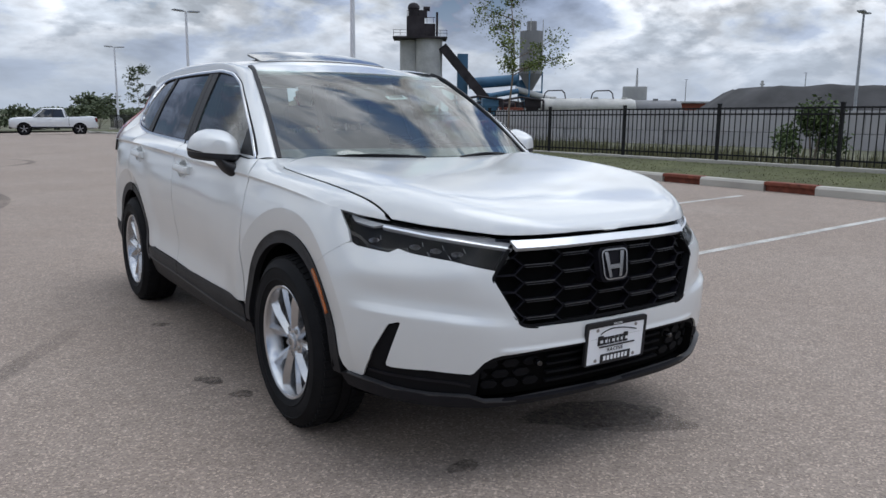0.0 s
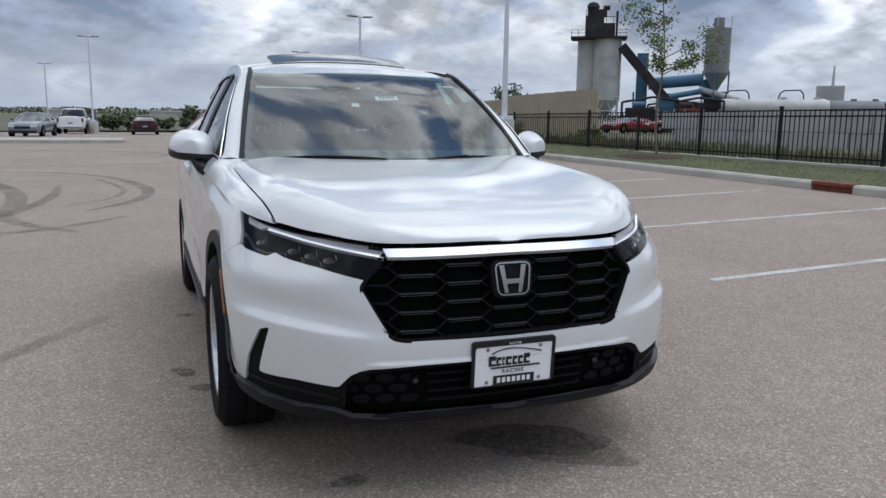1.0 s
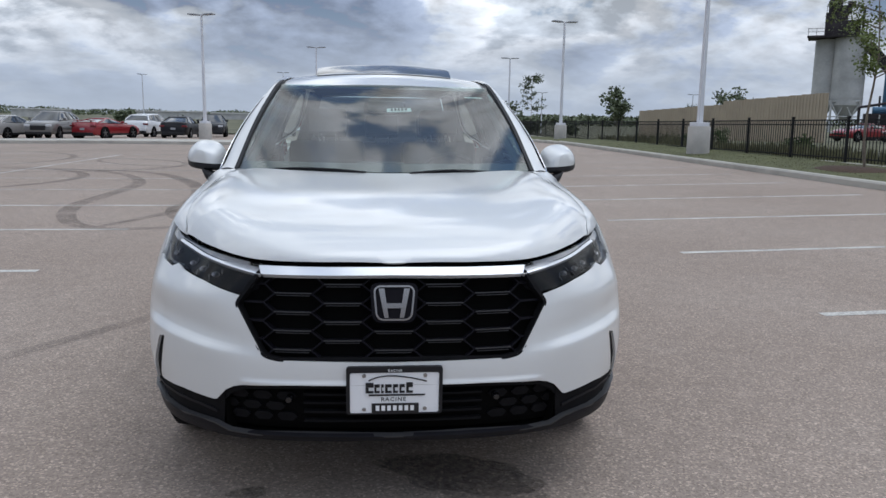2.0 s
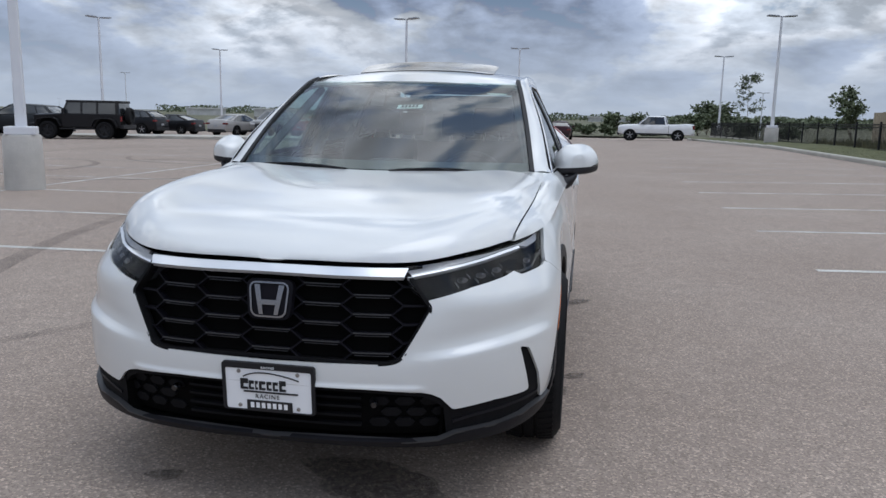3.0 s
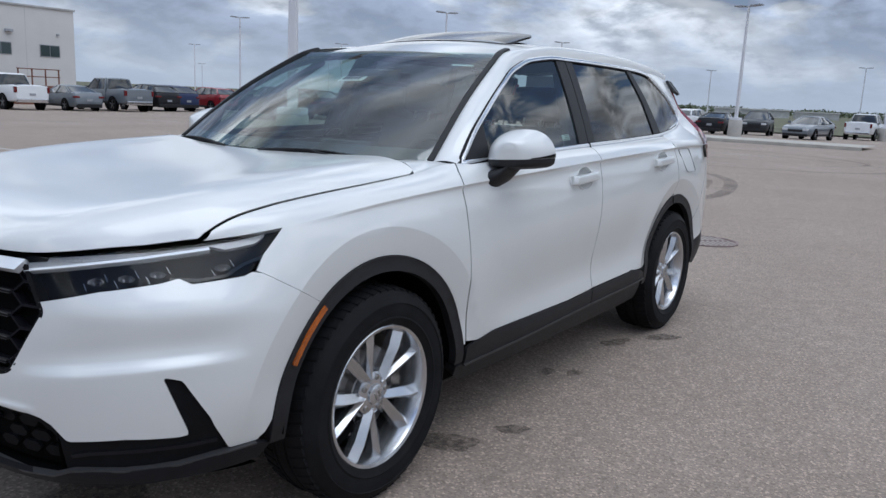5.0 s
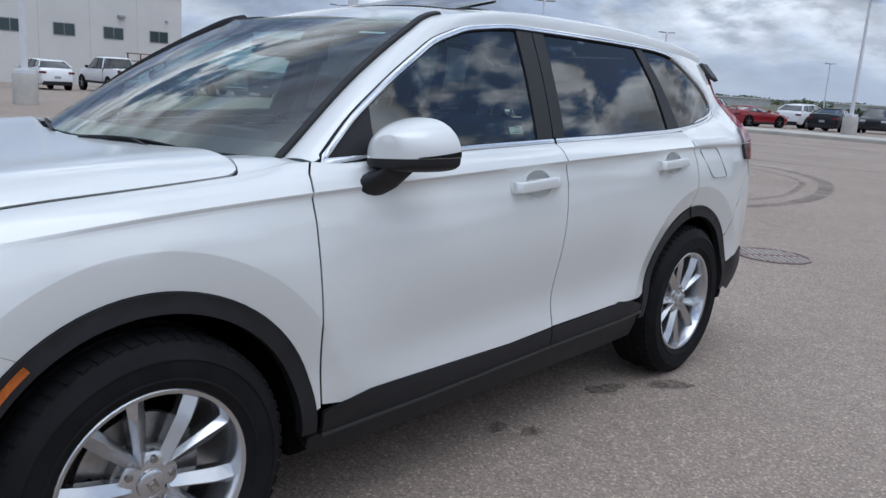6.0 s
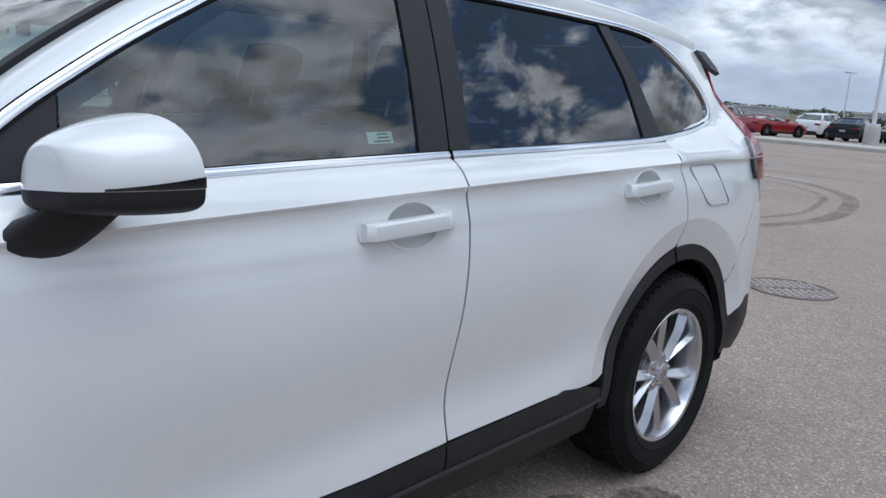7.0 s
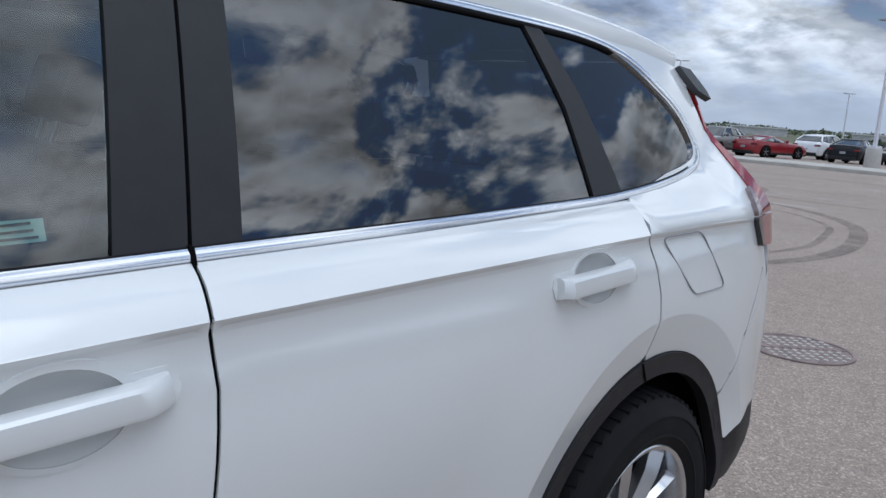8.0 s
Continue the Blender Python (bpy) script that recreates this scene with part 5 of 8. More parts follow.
def make_wheel():
    """Axis along x, outer face towards +x, middle plane at x = 0."""
    w = new("wheel")
    bm = bmesh.new()
    R, W = 0.362, 0.117
    prof = [(0.236, W - 0.012), (0.250, W + 0.001), (0.262, W + 0.004), (0.264, W + 0.007), (0.268, W + 0.007), (0.270, W + 0.005), (0.285, W + 0.008), (0.312, W + 0.006), (0.314, W + 0.009), (0.318, W + 0.008), (0.320, W + 0.004), (0.340, W - 0.006), (0.352, W - 0.022), (R - 0.002, W - 0.045), (R, 0.03), (R - 0.007, 0.028), (R - 0.007, 0.02), (R, 0.018),
            (R, -0.018), (R - 0.007, -0.02), (R - 0.007, -0.028), (R, -0.03), (R - 0.002, -W + 0.045), (0.352, -W + 0.02), (0.32, -W), (0.24, -W + 0.015)]
    lathe(bm, prof, 64, "X")
    part("tyre", bm, RUBBER, w, "black all-season tyre", True, 50)
    bm = bmesh.new()
    for i in range(60):
        a = 2 * math.pi * i / 60
        for sd in (1, -1):
            m = Matrix.Rotation(a, 4, "X") @ Matrix.Translation((sd * 0.067, 0, R - 0.0035)) @ Matrix.Rotation(sd * 0.13, 4, "Y") @ Matrix.Rotation(sd * 0.2, 4, "Z")
            box(bm, (-0.026, -0.0135, -0.006), (0.031, 0.0135, 0.0035), 0, m)
    tagged(part("tread", bm, RUBBER, w), kind="stuff")
    bm = bmesh.new()
    lathe(bm, [(0.241, 0.103), (0.243, 0.108), (0.238, 0.112), (0.228, 0.108), (0.222, 0.095), (0.215, 0.06), (0.200, 0.0), (0.198, -0.10), (0.236, -0.105)], 64, "X")
    part("rim_barrel", bm, ALLOY, w, "silver alloy rim", True, 40)
    for k in range(10):
        a = radians(90 + 72 * (k // 2) + (16.5 if k % 2 else -16.5))
        bm = bmesh.new()
        rings, side = [], (1 if k % 2 else -1)
        for t in (0.0, 0.2, 0.45, 0.66, 0.74, 1.0):
            r = 0.045 + t * 0.186
            wd = 0.0150 + 0.009 * t
            x1 = 0.074 + 0.020 * t - 0.022 * max(t - 0.7, 0)
            tw = 0.010 * side * (1 - t)
            deep = 0.013 + 0.004 * smooth01(0.66, 0.78, t)
            # a sharp ridge near one flank, the other flank falls away and breaks down at the tip
            ridge = 0.40 - 0.30 * smooth01(0.6, 1.0, t)
            ring = [(x1 - 0.040, -wd), (x1 - (0.010 if side < 0 else deep), -wd), (x1 + 0.007, side * wd * ridge - 0.0010), (x1 + 0.007, side * wd * ridge + 0.0010), (x1 - (0.010 if side > 0 else deep), wd), (x1 - 0.040, wd)]
            ring = [bm.verts.new((x, q + tw, r)) for x, q in ring]
            rings.append(ring)
        for p, q in zip(rings, rings[1:]):
            for i in range(6):
                bm.faces.new((p[i], p[(i + 1) % 6], q[(i + 1) % 6], q[i]))
        bmesh.ops.transform(bm, matrix=Matrix.Rotation(a - math.pi / 2, 4, "X"), verts=bm.verts)
        part("spoke", bm, ALLOY, w, "", True, 12)
    bm = bmesh.new()
    lathe(bm, [(0.078, 0.045), (0.074, 0.066), (0.060, 0.074), (0.036, 0.076), (0.034, 0.084), (0.030, 0.087), (0.001, 0.088)], 40, "X")
    part("hub", bm, ALLOY, w, "", True, 35)
    bm = bmesh.new()
    for sgn in (1, -1):
        box(bm, (0.087, sgn * 0.009 - 0.003, -0.014), (0.090, sgn * 0.009 + 0.003, 0.014), 0.001)
    box(bm, (0.087, -0.009, -0.003), (0.0895, 0.009, 0.003), 0.001)
    part("hub_badge", bm, STEEL, w)
    for k in range(5):
        a = radians(90 + 36 + 72 * k)
        bm = bmesh.new()
        lathe(bm, [(0.0001, 0.079), (0.008, 0.079), (0.0105, 0.074), (0.0105, 0.05)], 12, "X", Matrix.Translation((0, 0.057 * math.cos(a), 0.057 * math.sin(a))))
        part("wheel_nut", bm, STEEL, w, "", True, 35)
    bm = bmesh.new()
    lathe(bm, [(0.155, 0.0), (0.155, 0.018), (0.09, 0.020), (0.085, 0.045), (0.001, 0.046)], 40, "X")
    part("brake_disc", bm, STEEL, w, "", True, 30)
    bm = box(bmesh.new(), (-0.02, -0.19, -0.08), (0.045, -0.09, 0.08), 0.02)
    part("brake_caliper", bm, VOID, w)
    return w


wheel = make_wheel()
wheel.parent = car
wheel.matrix_basis = pose(0.802, 0, HUB, 25)
for x, y, turn in ((-0.802, 0, 180), (0.802, 2.70, 0), (-0.802, 2.70, 180)):
    wheel_copy = copy_thing(wheel, pose(x, y, HUB, 0, 0, turn) @ pose(0, 0, 0, 25 if y else 0))
    wheel_copy.parent = car

# ---- the SUV's smaller parts ----
def on_nose(sg_, z, out=0.0):
    p = nose(sg_, z)
    e = 2e-3
    n = np.cross(nose(sg_ + e, z) - nose(sg_ - e, z), nose(sg_, z + e) - nose(sg_, z - e))
    n /= np.linalg.norm(n)
    return p + n * out, n


def nose_bar(name, pts, w, d, out, mat, label="", closed=False):
    return bar(name, [on_nose(a, z, out) for a, z in pts], [(-w / 2, -d), (-w / 2, 0), (w / 2, 0), (w / 2, -d)], mat, car, label, closed)


def in_grille(z):
    """Half-width of the grille opening at a height."""
    return float(np.interp(z, [0.57, 0.583, 0.748, 0.772, 0.85], [sg(0.385), sg(0.425), sg(0.522), sg(0.505), sg(0.445)]))


# honeycomb: waved bars that touch at their flats
PITCH, PERIOD = 0.031, 0.334
for k in range(1, 11):
    z0 = 0.556 + PITCH * k
    if z0 > 0.85:
        break
    half = in_grille(z0) - 0.012
    pts = []
    n = 150
    for i in range(n + 1):
        x = -half + 2 * half * i / n
        ph = ((x + 0.5 * PERIOD) / PERIOD) % 1.0
        tri = 1 - 4 * abs(ph - 0.5)
        wave = max(-1, min(1, tri * 4.6))
        pts.append((x, z0 + 0.0145 * wave * (1 if k % 2 else -1)))
    nose_bar("grille_bar", pts, 0.005, 0.030, -0.020, GRILLE, "black honeycomb grille bar")
# highlights on the cells' upper edges, drawn as grey bars
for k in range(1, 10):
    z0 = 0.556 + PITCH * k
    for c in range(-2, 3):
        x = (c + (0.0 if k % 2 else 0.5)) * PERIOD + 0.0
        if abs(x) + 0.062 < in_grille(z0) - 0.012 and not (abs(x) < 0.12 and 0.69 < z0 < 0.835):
            nose_bar("cell_edge", [(x - 0.062, z0 + 0.0175), (x, z0 + 0.0175), (x + 0.062, z0 + 0.0175)], 0.0035, 0.012, -0.013, CELL, "cell edge of the grille, its highlight drawn as a grey line")
            nose_bar("cell_edge", [(x - 0.056, z0 + 0.0090), (x, z0 + 0.0090), (x + 0.056, z0 + 0.0090)], 0.002, 0.008, -0.017, CELL, "cell edge of the grille, its highlight drawn as a grey line")
rim_half = [(sg(0.38), 0.573), (sg(0.426), 0.584), (sg(0.522), 0.749), (sg(0.507), 0.772), (sg(0.447), 0.862)]
nose_bar("grille_frame", fillet([(-a, z) for a, z in rim_half] + [(a, z) for a, z in rim_half[::-1]], 0.022, 6), 0.012, 0.035, 0.000, DIM, "black grille frame", True)
# emblem
EMBLEM_Z = 0.762


ring = fillet([(-0.054, EMBLEM_Z - 0.053), (0.054, EMBLEM_Z - 0.053), (0.064, EMBLEM_Z + 0.054), (-0.064, EMBLEM_Z + 0.054)], 0.024, 6)
panel("emblem_plate", fillet([(-0.068, EMBLEM_Z - 0.064), (0.068, EMBLEM_Z - 0.064), (0.078, EMBLEM_Z + 0.065), (-0.078, EMBLEM_Z + 0.065)], 0.03), nose, GRILLE, car, res=0.02, depth=0.03, lift=0.004)
bar("emblem_ring", [on_nose(a, z, 0.006) for a, z in ring], [(-0.0032, -0.002), (-0.0030, 0.005), (0.0030, 0.005), (0.0032, -0.002)], EMBLEM, car, "dark chrome emblem", True)
for sgn in (1, -1):
    panel("emblem_bar", [(sgn * a, z) for a, z in ((0.016, EMBLEM_Z - 0.047), (0.030, EMBLEM_Z - 0.047), (0.049, EMBLEM_Z + 0.047), (0.030, EMBLEM_Z + 0.047))][::sgn], nose, EMBLEM, car, res=0.03, depth=0.008, lift=0.010)
panel("emblem_bar", [(-0.023, EMBLEM_Z - 0.016), (0.023, EMBLEM_Z - 0.016), (0.025, EMBLEM_Z + 0.000), (-0.025, EMBLEM_Z + 0.000)], nose, EMBLEM, car, res=0.03, depth=0.008, lift=0.010)

# lower intake
for z in (0.352, 0.385, 0.418, 0.448):
    nose_bar("intake_bar", [(x, z) for x in np.linspace(-sg(0.30), sg(0.30), 13)], 0.008, 0.02, -0.024, DIM)
for sgn in (1, -1):
    for k in range(3):
        for i in range(3):
            cx, cz = sgn * (sg(0.36) + 0.085 * i + 0.04 * (k % 2)), 0.360 + 0.038 * k
            panel("intake_cell", fillet([(cx - 0.036, cz), (cx - 0.02, cz - 0.015), (cx + 0.02, cz - 0.015), (cx + 0.036, cz), (cx + 0.02, cz + 0.015), (cx - 0.02, cz + 0.015)], 0.004, 2), nose, DIM, car, res=0.04, depth=0.01, lift=-0.036)
    bm = bmesh.new()
    p, n = on_nose(sgn * sg(0.345), 0.435, -0.01)
    lathe(bm, [(0.0001, 0.008), (0.009, 0.008), (0.0125, 0.003), (0.0125, -0.02)], 16, "Z", Matrix.Translation(p) @ Vector(n).to_track_quat("Z", "Y").to_matrix().to_4x4())
    part("parking_sensor", bm, GLOSS, car, "", True, 40)
nose_bar("intake_frame", [(-a, z) for a, z in [(sig(-1.01), 0.412), (sig(-1.05), 0.452), (sig(-1.10), 0.474), (sg(0.30), 0.484)]] + [(0, 0.484)] + [(sg(0.30), 0.484), (sig(-1.10), 0.474), (sig(-1.05), 0.452), (sig(-1.01), 0.412)], 0.024, 0.04, -0.008, DIM)
# highlight drawn as a lighter bar along the lip, swept up at the corners
for sgn in (1, -1):
    nose_bar("lip_edge", [(sgn * sig(q), z_) for q, z_ in ((-0.515, 0.374), (-0.594, 0.371), (-0.727, 0.355), (-0.86, 0.346), (-0.995, 0.338), (-1.05, 0.317), (-1.15, 0.312))] + [(0.0, 0.311)], 0.005, 0.02, 0.0125, CELL)
    nose_bar("vent_blade", [(sgn * sig(q), z_) for q, z_ in ((-0.625, 0.405), (-0.70, 0.400), (-0.82, 0.396), (-0.95, 0.384), (-1.0, 0.372))], 0.010, 0.03, -0.004, LIP)
# number plate: dealer's card in a black frame
PLATE_Z, PLATE_Y = 0.474, -0.988
plate = new("number_plate")
plate.parent = car
plate.matrix_basis = Matrix.Translation((0.002, PLATE_Y, PLATE_Z)) @ Matrix.Rotation(radians(4), 4, "X")
bm = bmesh.new()
outer = fillet([(-0.158, -0.083), (0.158, -0.083), (0.158, 0.083), (-0.158, 0.083)], 0.012)
inner = fillet([(-0.146, -0.079), (0.146, -0.079), (0.146, 0.063), (-0.146, 0.063)], 0.008)
P, F, N = sheet(outer, lambda x, z: np.array((x, 0.0, z)), 0.05, 0.012, [inner])
pydata("plate_frame", P, F, BLACK, plate, "black plastic plate frame", True, N)
part("plate_card", box(bmesh.new(), (-0.150, 0.003, -0.080), (0.150, 0.006, 0.066), 0.001), PLATE, plate, "white dealer card")


def plate_bar(x0, z0, x1, z1, mat=INK, y=-0.0005, name="plate_bar"):
    return part(name, box(bmesh.new(), (x0, y, z0), (x1, y + 0.003, z1), 0.0), mat, plate)


# dealer name as plain bars, a swoosh above it and a thin line below
for i, w in enumerate((0.026, 0.017, 0.008, 0.021, 0.016, 0.017, 0.022)):
    x0 = -0.095 + sum((0.029, 0.022, 0.013, 0.026, 0.021, 0.022, 0.025)[:i])
    plate_bar(x0, -0.008, x0 + w * 0.38, 0.022 + (0.006 if i in (0, 6) else 0))
    plate_bar(x0 + w * 0.30, 0.012, x0 + w, 0.022 + (0.006 if i in (0, 6) else 0))
    plate_bar(x0 + w * 0.30, -0.008, x0 + w, -0.001)
sw = [((-0.085 + 0.19 * t - 0.02 * math.sin(math.pi * t), 0.001, 0.022 + 0.030 * math.sin(math.pi * (0.12 + 0.8 * t)) ** 0.8), (0, -1, 0)) for t in np.linspace(0, 1, 16)]
v, f = sweep(sw, [(-0.002, 0), (-0.002, 0.0015), (0.002, 0.0015), (0.002, 0)])
pydata("plate_swoosh", v, f, INK, plate)
plate_bar(-0.085, -0.018, 0.10, -0.013)
for x0, z0, sz, txt, ink in ((-0.045, -0.036, 0.020, "RACINE", INK), (-0.022, 0.067, 0.011, "RACINE", PLATE)):
    cu = bpy.data.curves.new("plate_text", "FONT")
    cu.body, cu.size, cu.extrude, cu.space_character = txt, sz, 0.0006, 1.25
    tx = new("plate_text", cu)
    cu.materials.append(ink)
    tx.parent = plate
    tx.matrix_basis = Matrix.Translation((x0, -0.0012, z0)) @ Matrix.Rotation(math.pi / 2, 4, "X")
plate_bar(-0.075, -0.079, 0.080, -0.045)
for i in range(7):
    plate_bar(-0.062 + 0.019 * i, -0.070, -0.050 + 0.019 * i, -0.052, PLATE, -0.0014)
for x, z in ((-0.100, 0.052), (0.100, 0.052), (-0.100, -0.066), (0.100, -0.066)):
    bm = bmesh.new()
    lathe(bm, [(0.0001, 0.004), (0.006, 0.003), (0.007, 0.0)], 12, "Z", Matrix.Translation((x, 0.003, z)) @ Matrix.Rotation(math.pi / 2, 4, "X"))
    part("plate_screw", bm, STEEL, plate)

# headlight insides: faceted reflector cups with a bulb lens each, a dark divider and a smoked corner
for sgn in (1, -1):
    for k, (s_, z_) in enumerate(((-0.585, 0.868), (-0.775, 0.856), (-0.865, 0.846), (-0.95, 0.836))):
        p, n = on_nose(sgn * sig(s_), z_, -0.030)
        m = Matrix.Translation(p) @ Vector(n).to_track_quat("Z", "Y").to_matrix().to_4x4()
        bm = bmesh.new()
        lathe(bm, [(0.018, 0.009), (0.0165, 0.010), (0.009, 0.001), (0.0001, 0.0)], 7, "Z", m @ Matrix.Diagonal((1.25, 0.62, 1, 1)))
        cup_ = part("led_module", bm, LAMPCLEAR, car, "faceted chrome reflector cup", False)
        bm = bmesh.new()
        lathe(bm, [(0.006, 0.003), (0.0045, 0.009), (0.0001, 0.010)], 12, "Z", m)
        part("led_lens", bm, GLOSS, cup_, "", True)
        for dx in (-0.028, 0.028):
            part("cup_fin", box(bmesh.new(), (dx - 0.001, -0.012, -0.004), (dx + 0.001, 0.009, 0.010), 0.0, m @ Matrix.Rotation(0.5, 4, "Z")), LAMPCLEAR, cup_)
    nose_bar("headlight_divider", [(sgn * sig(s_), z_) for s_, z_ in ((-0.455, 0.888), (-0.52, 0.872), (-0.58, 0.846), (-0.66, 0.838), (-0.74, 0.842))], 0.009, 0.02, -0.012, GLOSS)

# amber side marker set in the arch cladding
left_right("side_marker", arch_curve(0.0, 0.452, 127, 152, 10) + arch_curve(0.0, 0.434, 152, 127, 10), body, AMBER, res=0.02, depth=0.01, lift=0.011, label="amber side marker")

# tail lamps: an upright strip up the pillar and a pointed body
left_right("tail_lamp", [(3.262, 1.108), (3.268, 1.08), (3.295, 1.034), (3.31, 1.026), (3.40, 1.02), (3.48, 1.04), (3.46, 1.108)], body, RED, res=0.02, depth=0.03, lift=0.012, label="red tail lamp")
left_right("tail_lamp_edge", [(3.224, 1.108), (3.236, 1.088), (3.277, 1.027), (3.298, 1.028), (3.271, 1.08), (3.265, 1.108)], body, GLOSS, res=0.02, depth=0.02, lift=0.014)
left_right("tail_lamp_strip", [(3.256, 1.113), (3.44, 1.113), (3.385, 1.15), (3.342, 1.19), (3.328, 1.28), (3.322, 1.36), (3.316, 1.458), (3.308, 1.458), (3.308, 1.36), (3.300, 1.27), (3.276, 1.185)], lambda y, z: d_pillar(y, z), RED, res=0.02, depth=0.03, lift=0.004, label="red tail lamp")
left_right("tail_lamp_facet", [(3.222, 1.113), (3.256, 1.113), (3.266, 1.180), (3.252, 1.180), (3.224, 1.140)], lambda y, z: d_pillar(y, z), GREYLENS, res=0.02, depth=0.02, lift=0.012, label="smoked grey lens facet")
# spoiler and its side fin
panel("spoiler", [(-0.535, 3.275), (0.535, 3.275), (0.50, 3.36), (0, 3.46), (-0.50, 3.36)], lambda x, y: roof(x, y) + np.array((0, 0, 0.012)), PAINT, car, res=0.05, depth=0.03)
left_right("spoiler_fin", [(3.235, 1.505), (3.30, 1.500), (3.355, 1.445), (3.365, 1.42), (3.30, 1.44)], lambda y, z: np.array((0.622 - 0.55 * (z - 1.44), y, z)), TRIMGREY, res=0.02, depth=0.02, lift=0.006)
# tailgate glass closes the cabin
panel("tailgate_window", [(-0.62, 0.0), (0.62, 0.0), (0.50, 1.0), (-0.50, 1.0)], lambda x, v: np.array((x, 3.52 - 0.20 * v - 0.1 * abs(x) ** 2, 1.12 + 0.40 * v)), PRIVACY, car, res=0.08, depth=0)
panel("tailgate", [(-0.80, 0.90), (0.80, 0.90), (0.72, 1.13), (-0.72, 1.13)], lambda x, z: np.array((-x, 3.60 - 0.12 * x * x - 0.25 * (z - 0.9), z)), PAINT, car, res=0.08, depth=0)

# door handles: a flat-faced pull over a finger cup, on a raised base
for y0, y1, z0, mid in ((1.266, 1.530, 1.002, 1.408), (2.272, 2.528, 1.040, 2.400)):
    L, zc = (y1 - y0), z0 - (0.002 if y0 < 2 else 0.0)
    for sgn in (1, -1):
        pts = []
        for t in np.linspace(0, 1, 21):
            s_ = y0 + L * t
            z = z0 + 0.012 * (t - 0.5)
            p = body(s_, z)
            out = 0.033 * min(1.0, 0.55 + t / 0.05, 0.22 + ((1 - t) / 0.20) ** 0.7)
            pts.append(((sgn * (p[0] + out - 0.010), p[1], p[2]), (sgn, 0, 0.12)))
        v, f = sweep(pts, [(-0.0195, -0.020), (-0.0195, 0.000), (-0.0175, 0.006), (-0.0130, 0.0095), (0.0120, 0.0115), (0.0170, 0.0095), (0.0190, 0.004), (0.0190, -0.020)])
        bm = bmesh.new()
        vs = [bm.verts.new((q[0], q[1], q[2])) for q in v]
        for q in f:
            bm.faces.new([vs[i] for i in q])
        part("door_handle", bm, PAINT, car, "body-coloured pull handle", True, 32)
    # the finger cup: a shallow bowl behind the handle
    def cup(s_, z, mid=mid, z0=zc):
        p = body(s_, z)
        r = math.hypot((s_ - mid) / 0.077, (z - z0) / 0.050)
        return p + np.array((-0.022 * max(0.0, 1 - r ** 2.6), 0, 0))
    left_right("handle_cup", arc(mid, zc, 0.0765, 0, 360, 40, 0.0495)[:-1], cup, PAINT, res=0.008, depth=0)
    # the raised base round handle and cup
    ys_ = np.linspace(y0 - 0.013, y1 + 0.013, 60)
    half_h = [max(0.0245 * min(1.0, ((min(y - ys_[0], ys_[-1] - y)) / 0.012 + 1e-4)) ** 0.5, 0.0565 * math.sqrt(max(0.0, 1 - ((y - mid) / 0.084) ** 2))) for y in ys_]
    lean = [0.012 * ((y - y0) / L - 0.5) for y in ys_]
    base_out = [(y, z0 + d - h) for y, h, d in zip(ys_, half_h, lean)] + [(y, z0 + d + h) for y, h, d in list(zip(ys_, half_h, lean))[::-1]]
    left_right("handle_base", base_out, body, PAINT, res=0.014, depth=0.004, lift=0.0028, holes=[arc(mid, zc, 0.0755, 0, 360, 40, 0.0485)[:-1]])

# fuel flap outline
flap = fillet([(2.802, 0.958), (2.985, 0.956), (2.866, 1.099), (2.664, 1.098)], 0.030, 6)
bar("fuel_flap_line", [(body(a, b) + np.array((0.0030, 0, 0)), (1, 0, 0)) for a, b in flap], [(-0.0011, -0.004), (-0.0011, 0.0006), (0.0011, 0.0006), (0.0011, -0.004)], SEAM, car, closed=True)
bar("bumper_seam", [(body(a, b) + np.array((0.001, 0, 0)), (1, 0, 0)) for a, b in ((3.10, 0.70), (3.16, 0.80), (3.25, 0.88), (3.335, 0.96))], [(-0.0012, -0.002), (-0.0012, 0.0006), (0.0012, 0.0006), (0.0012, -0.002)], SEAM, car, both=True)
# split across the rear arch cladding
for a_ in (97,):
    p0, p1 = (2.70 + 0.416 * math.cos(radians(a_)), HUB + 0.416 * math.sin(radians(a_))), (2.70 + 0.468 * math.cos(radians(a_ + 3)), HUB + 0.468 * math.sin(radians(a_ + 3)))
    bar("cladding_joint", [(body(*p0) + np.array((0.008, 0, 0)), (1, 0, 0)), (body(*p1) + np.array((0.008, 0, 0)), (1, 0, 0))], [(-0.002, -0.004), (-0.002, 0.0), (0.002, 0.0), (0.002, -0.004)], VOID, car, both=True)
# ridge along the sills
left_right("sill_ridge", [(0.49, 0.338), (1.0, 0.358), (1.543, 0.379), (1.543, 0.387), (1.0, 0.366), (0.49, 0.347)], body, CELL, res=0.03, depth=0.012, lift=0.010)
left_right("sill_ridge", [(1.547, 0.379), (2.235, 0.393), (2.235, 0.401), (1.547, 0.387)], body, CELL, res=0.03, depth=0.012, lift=0.010)


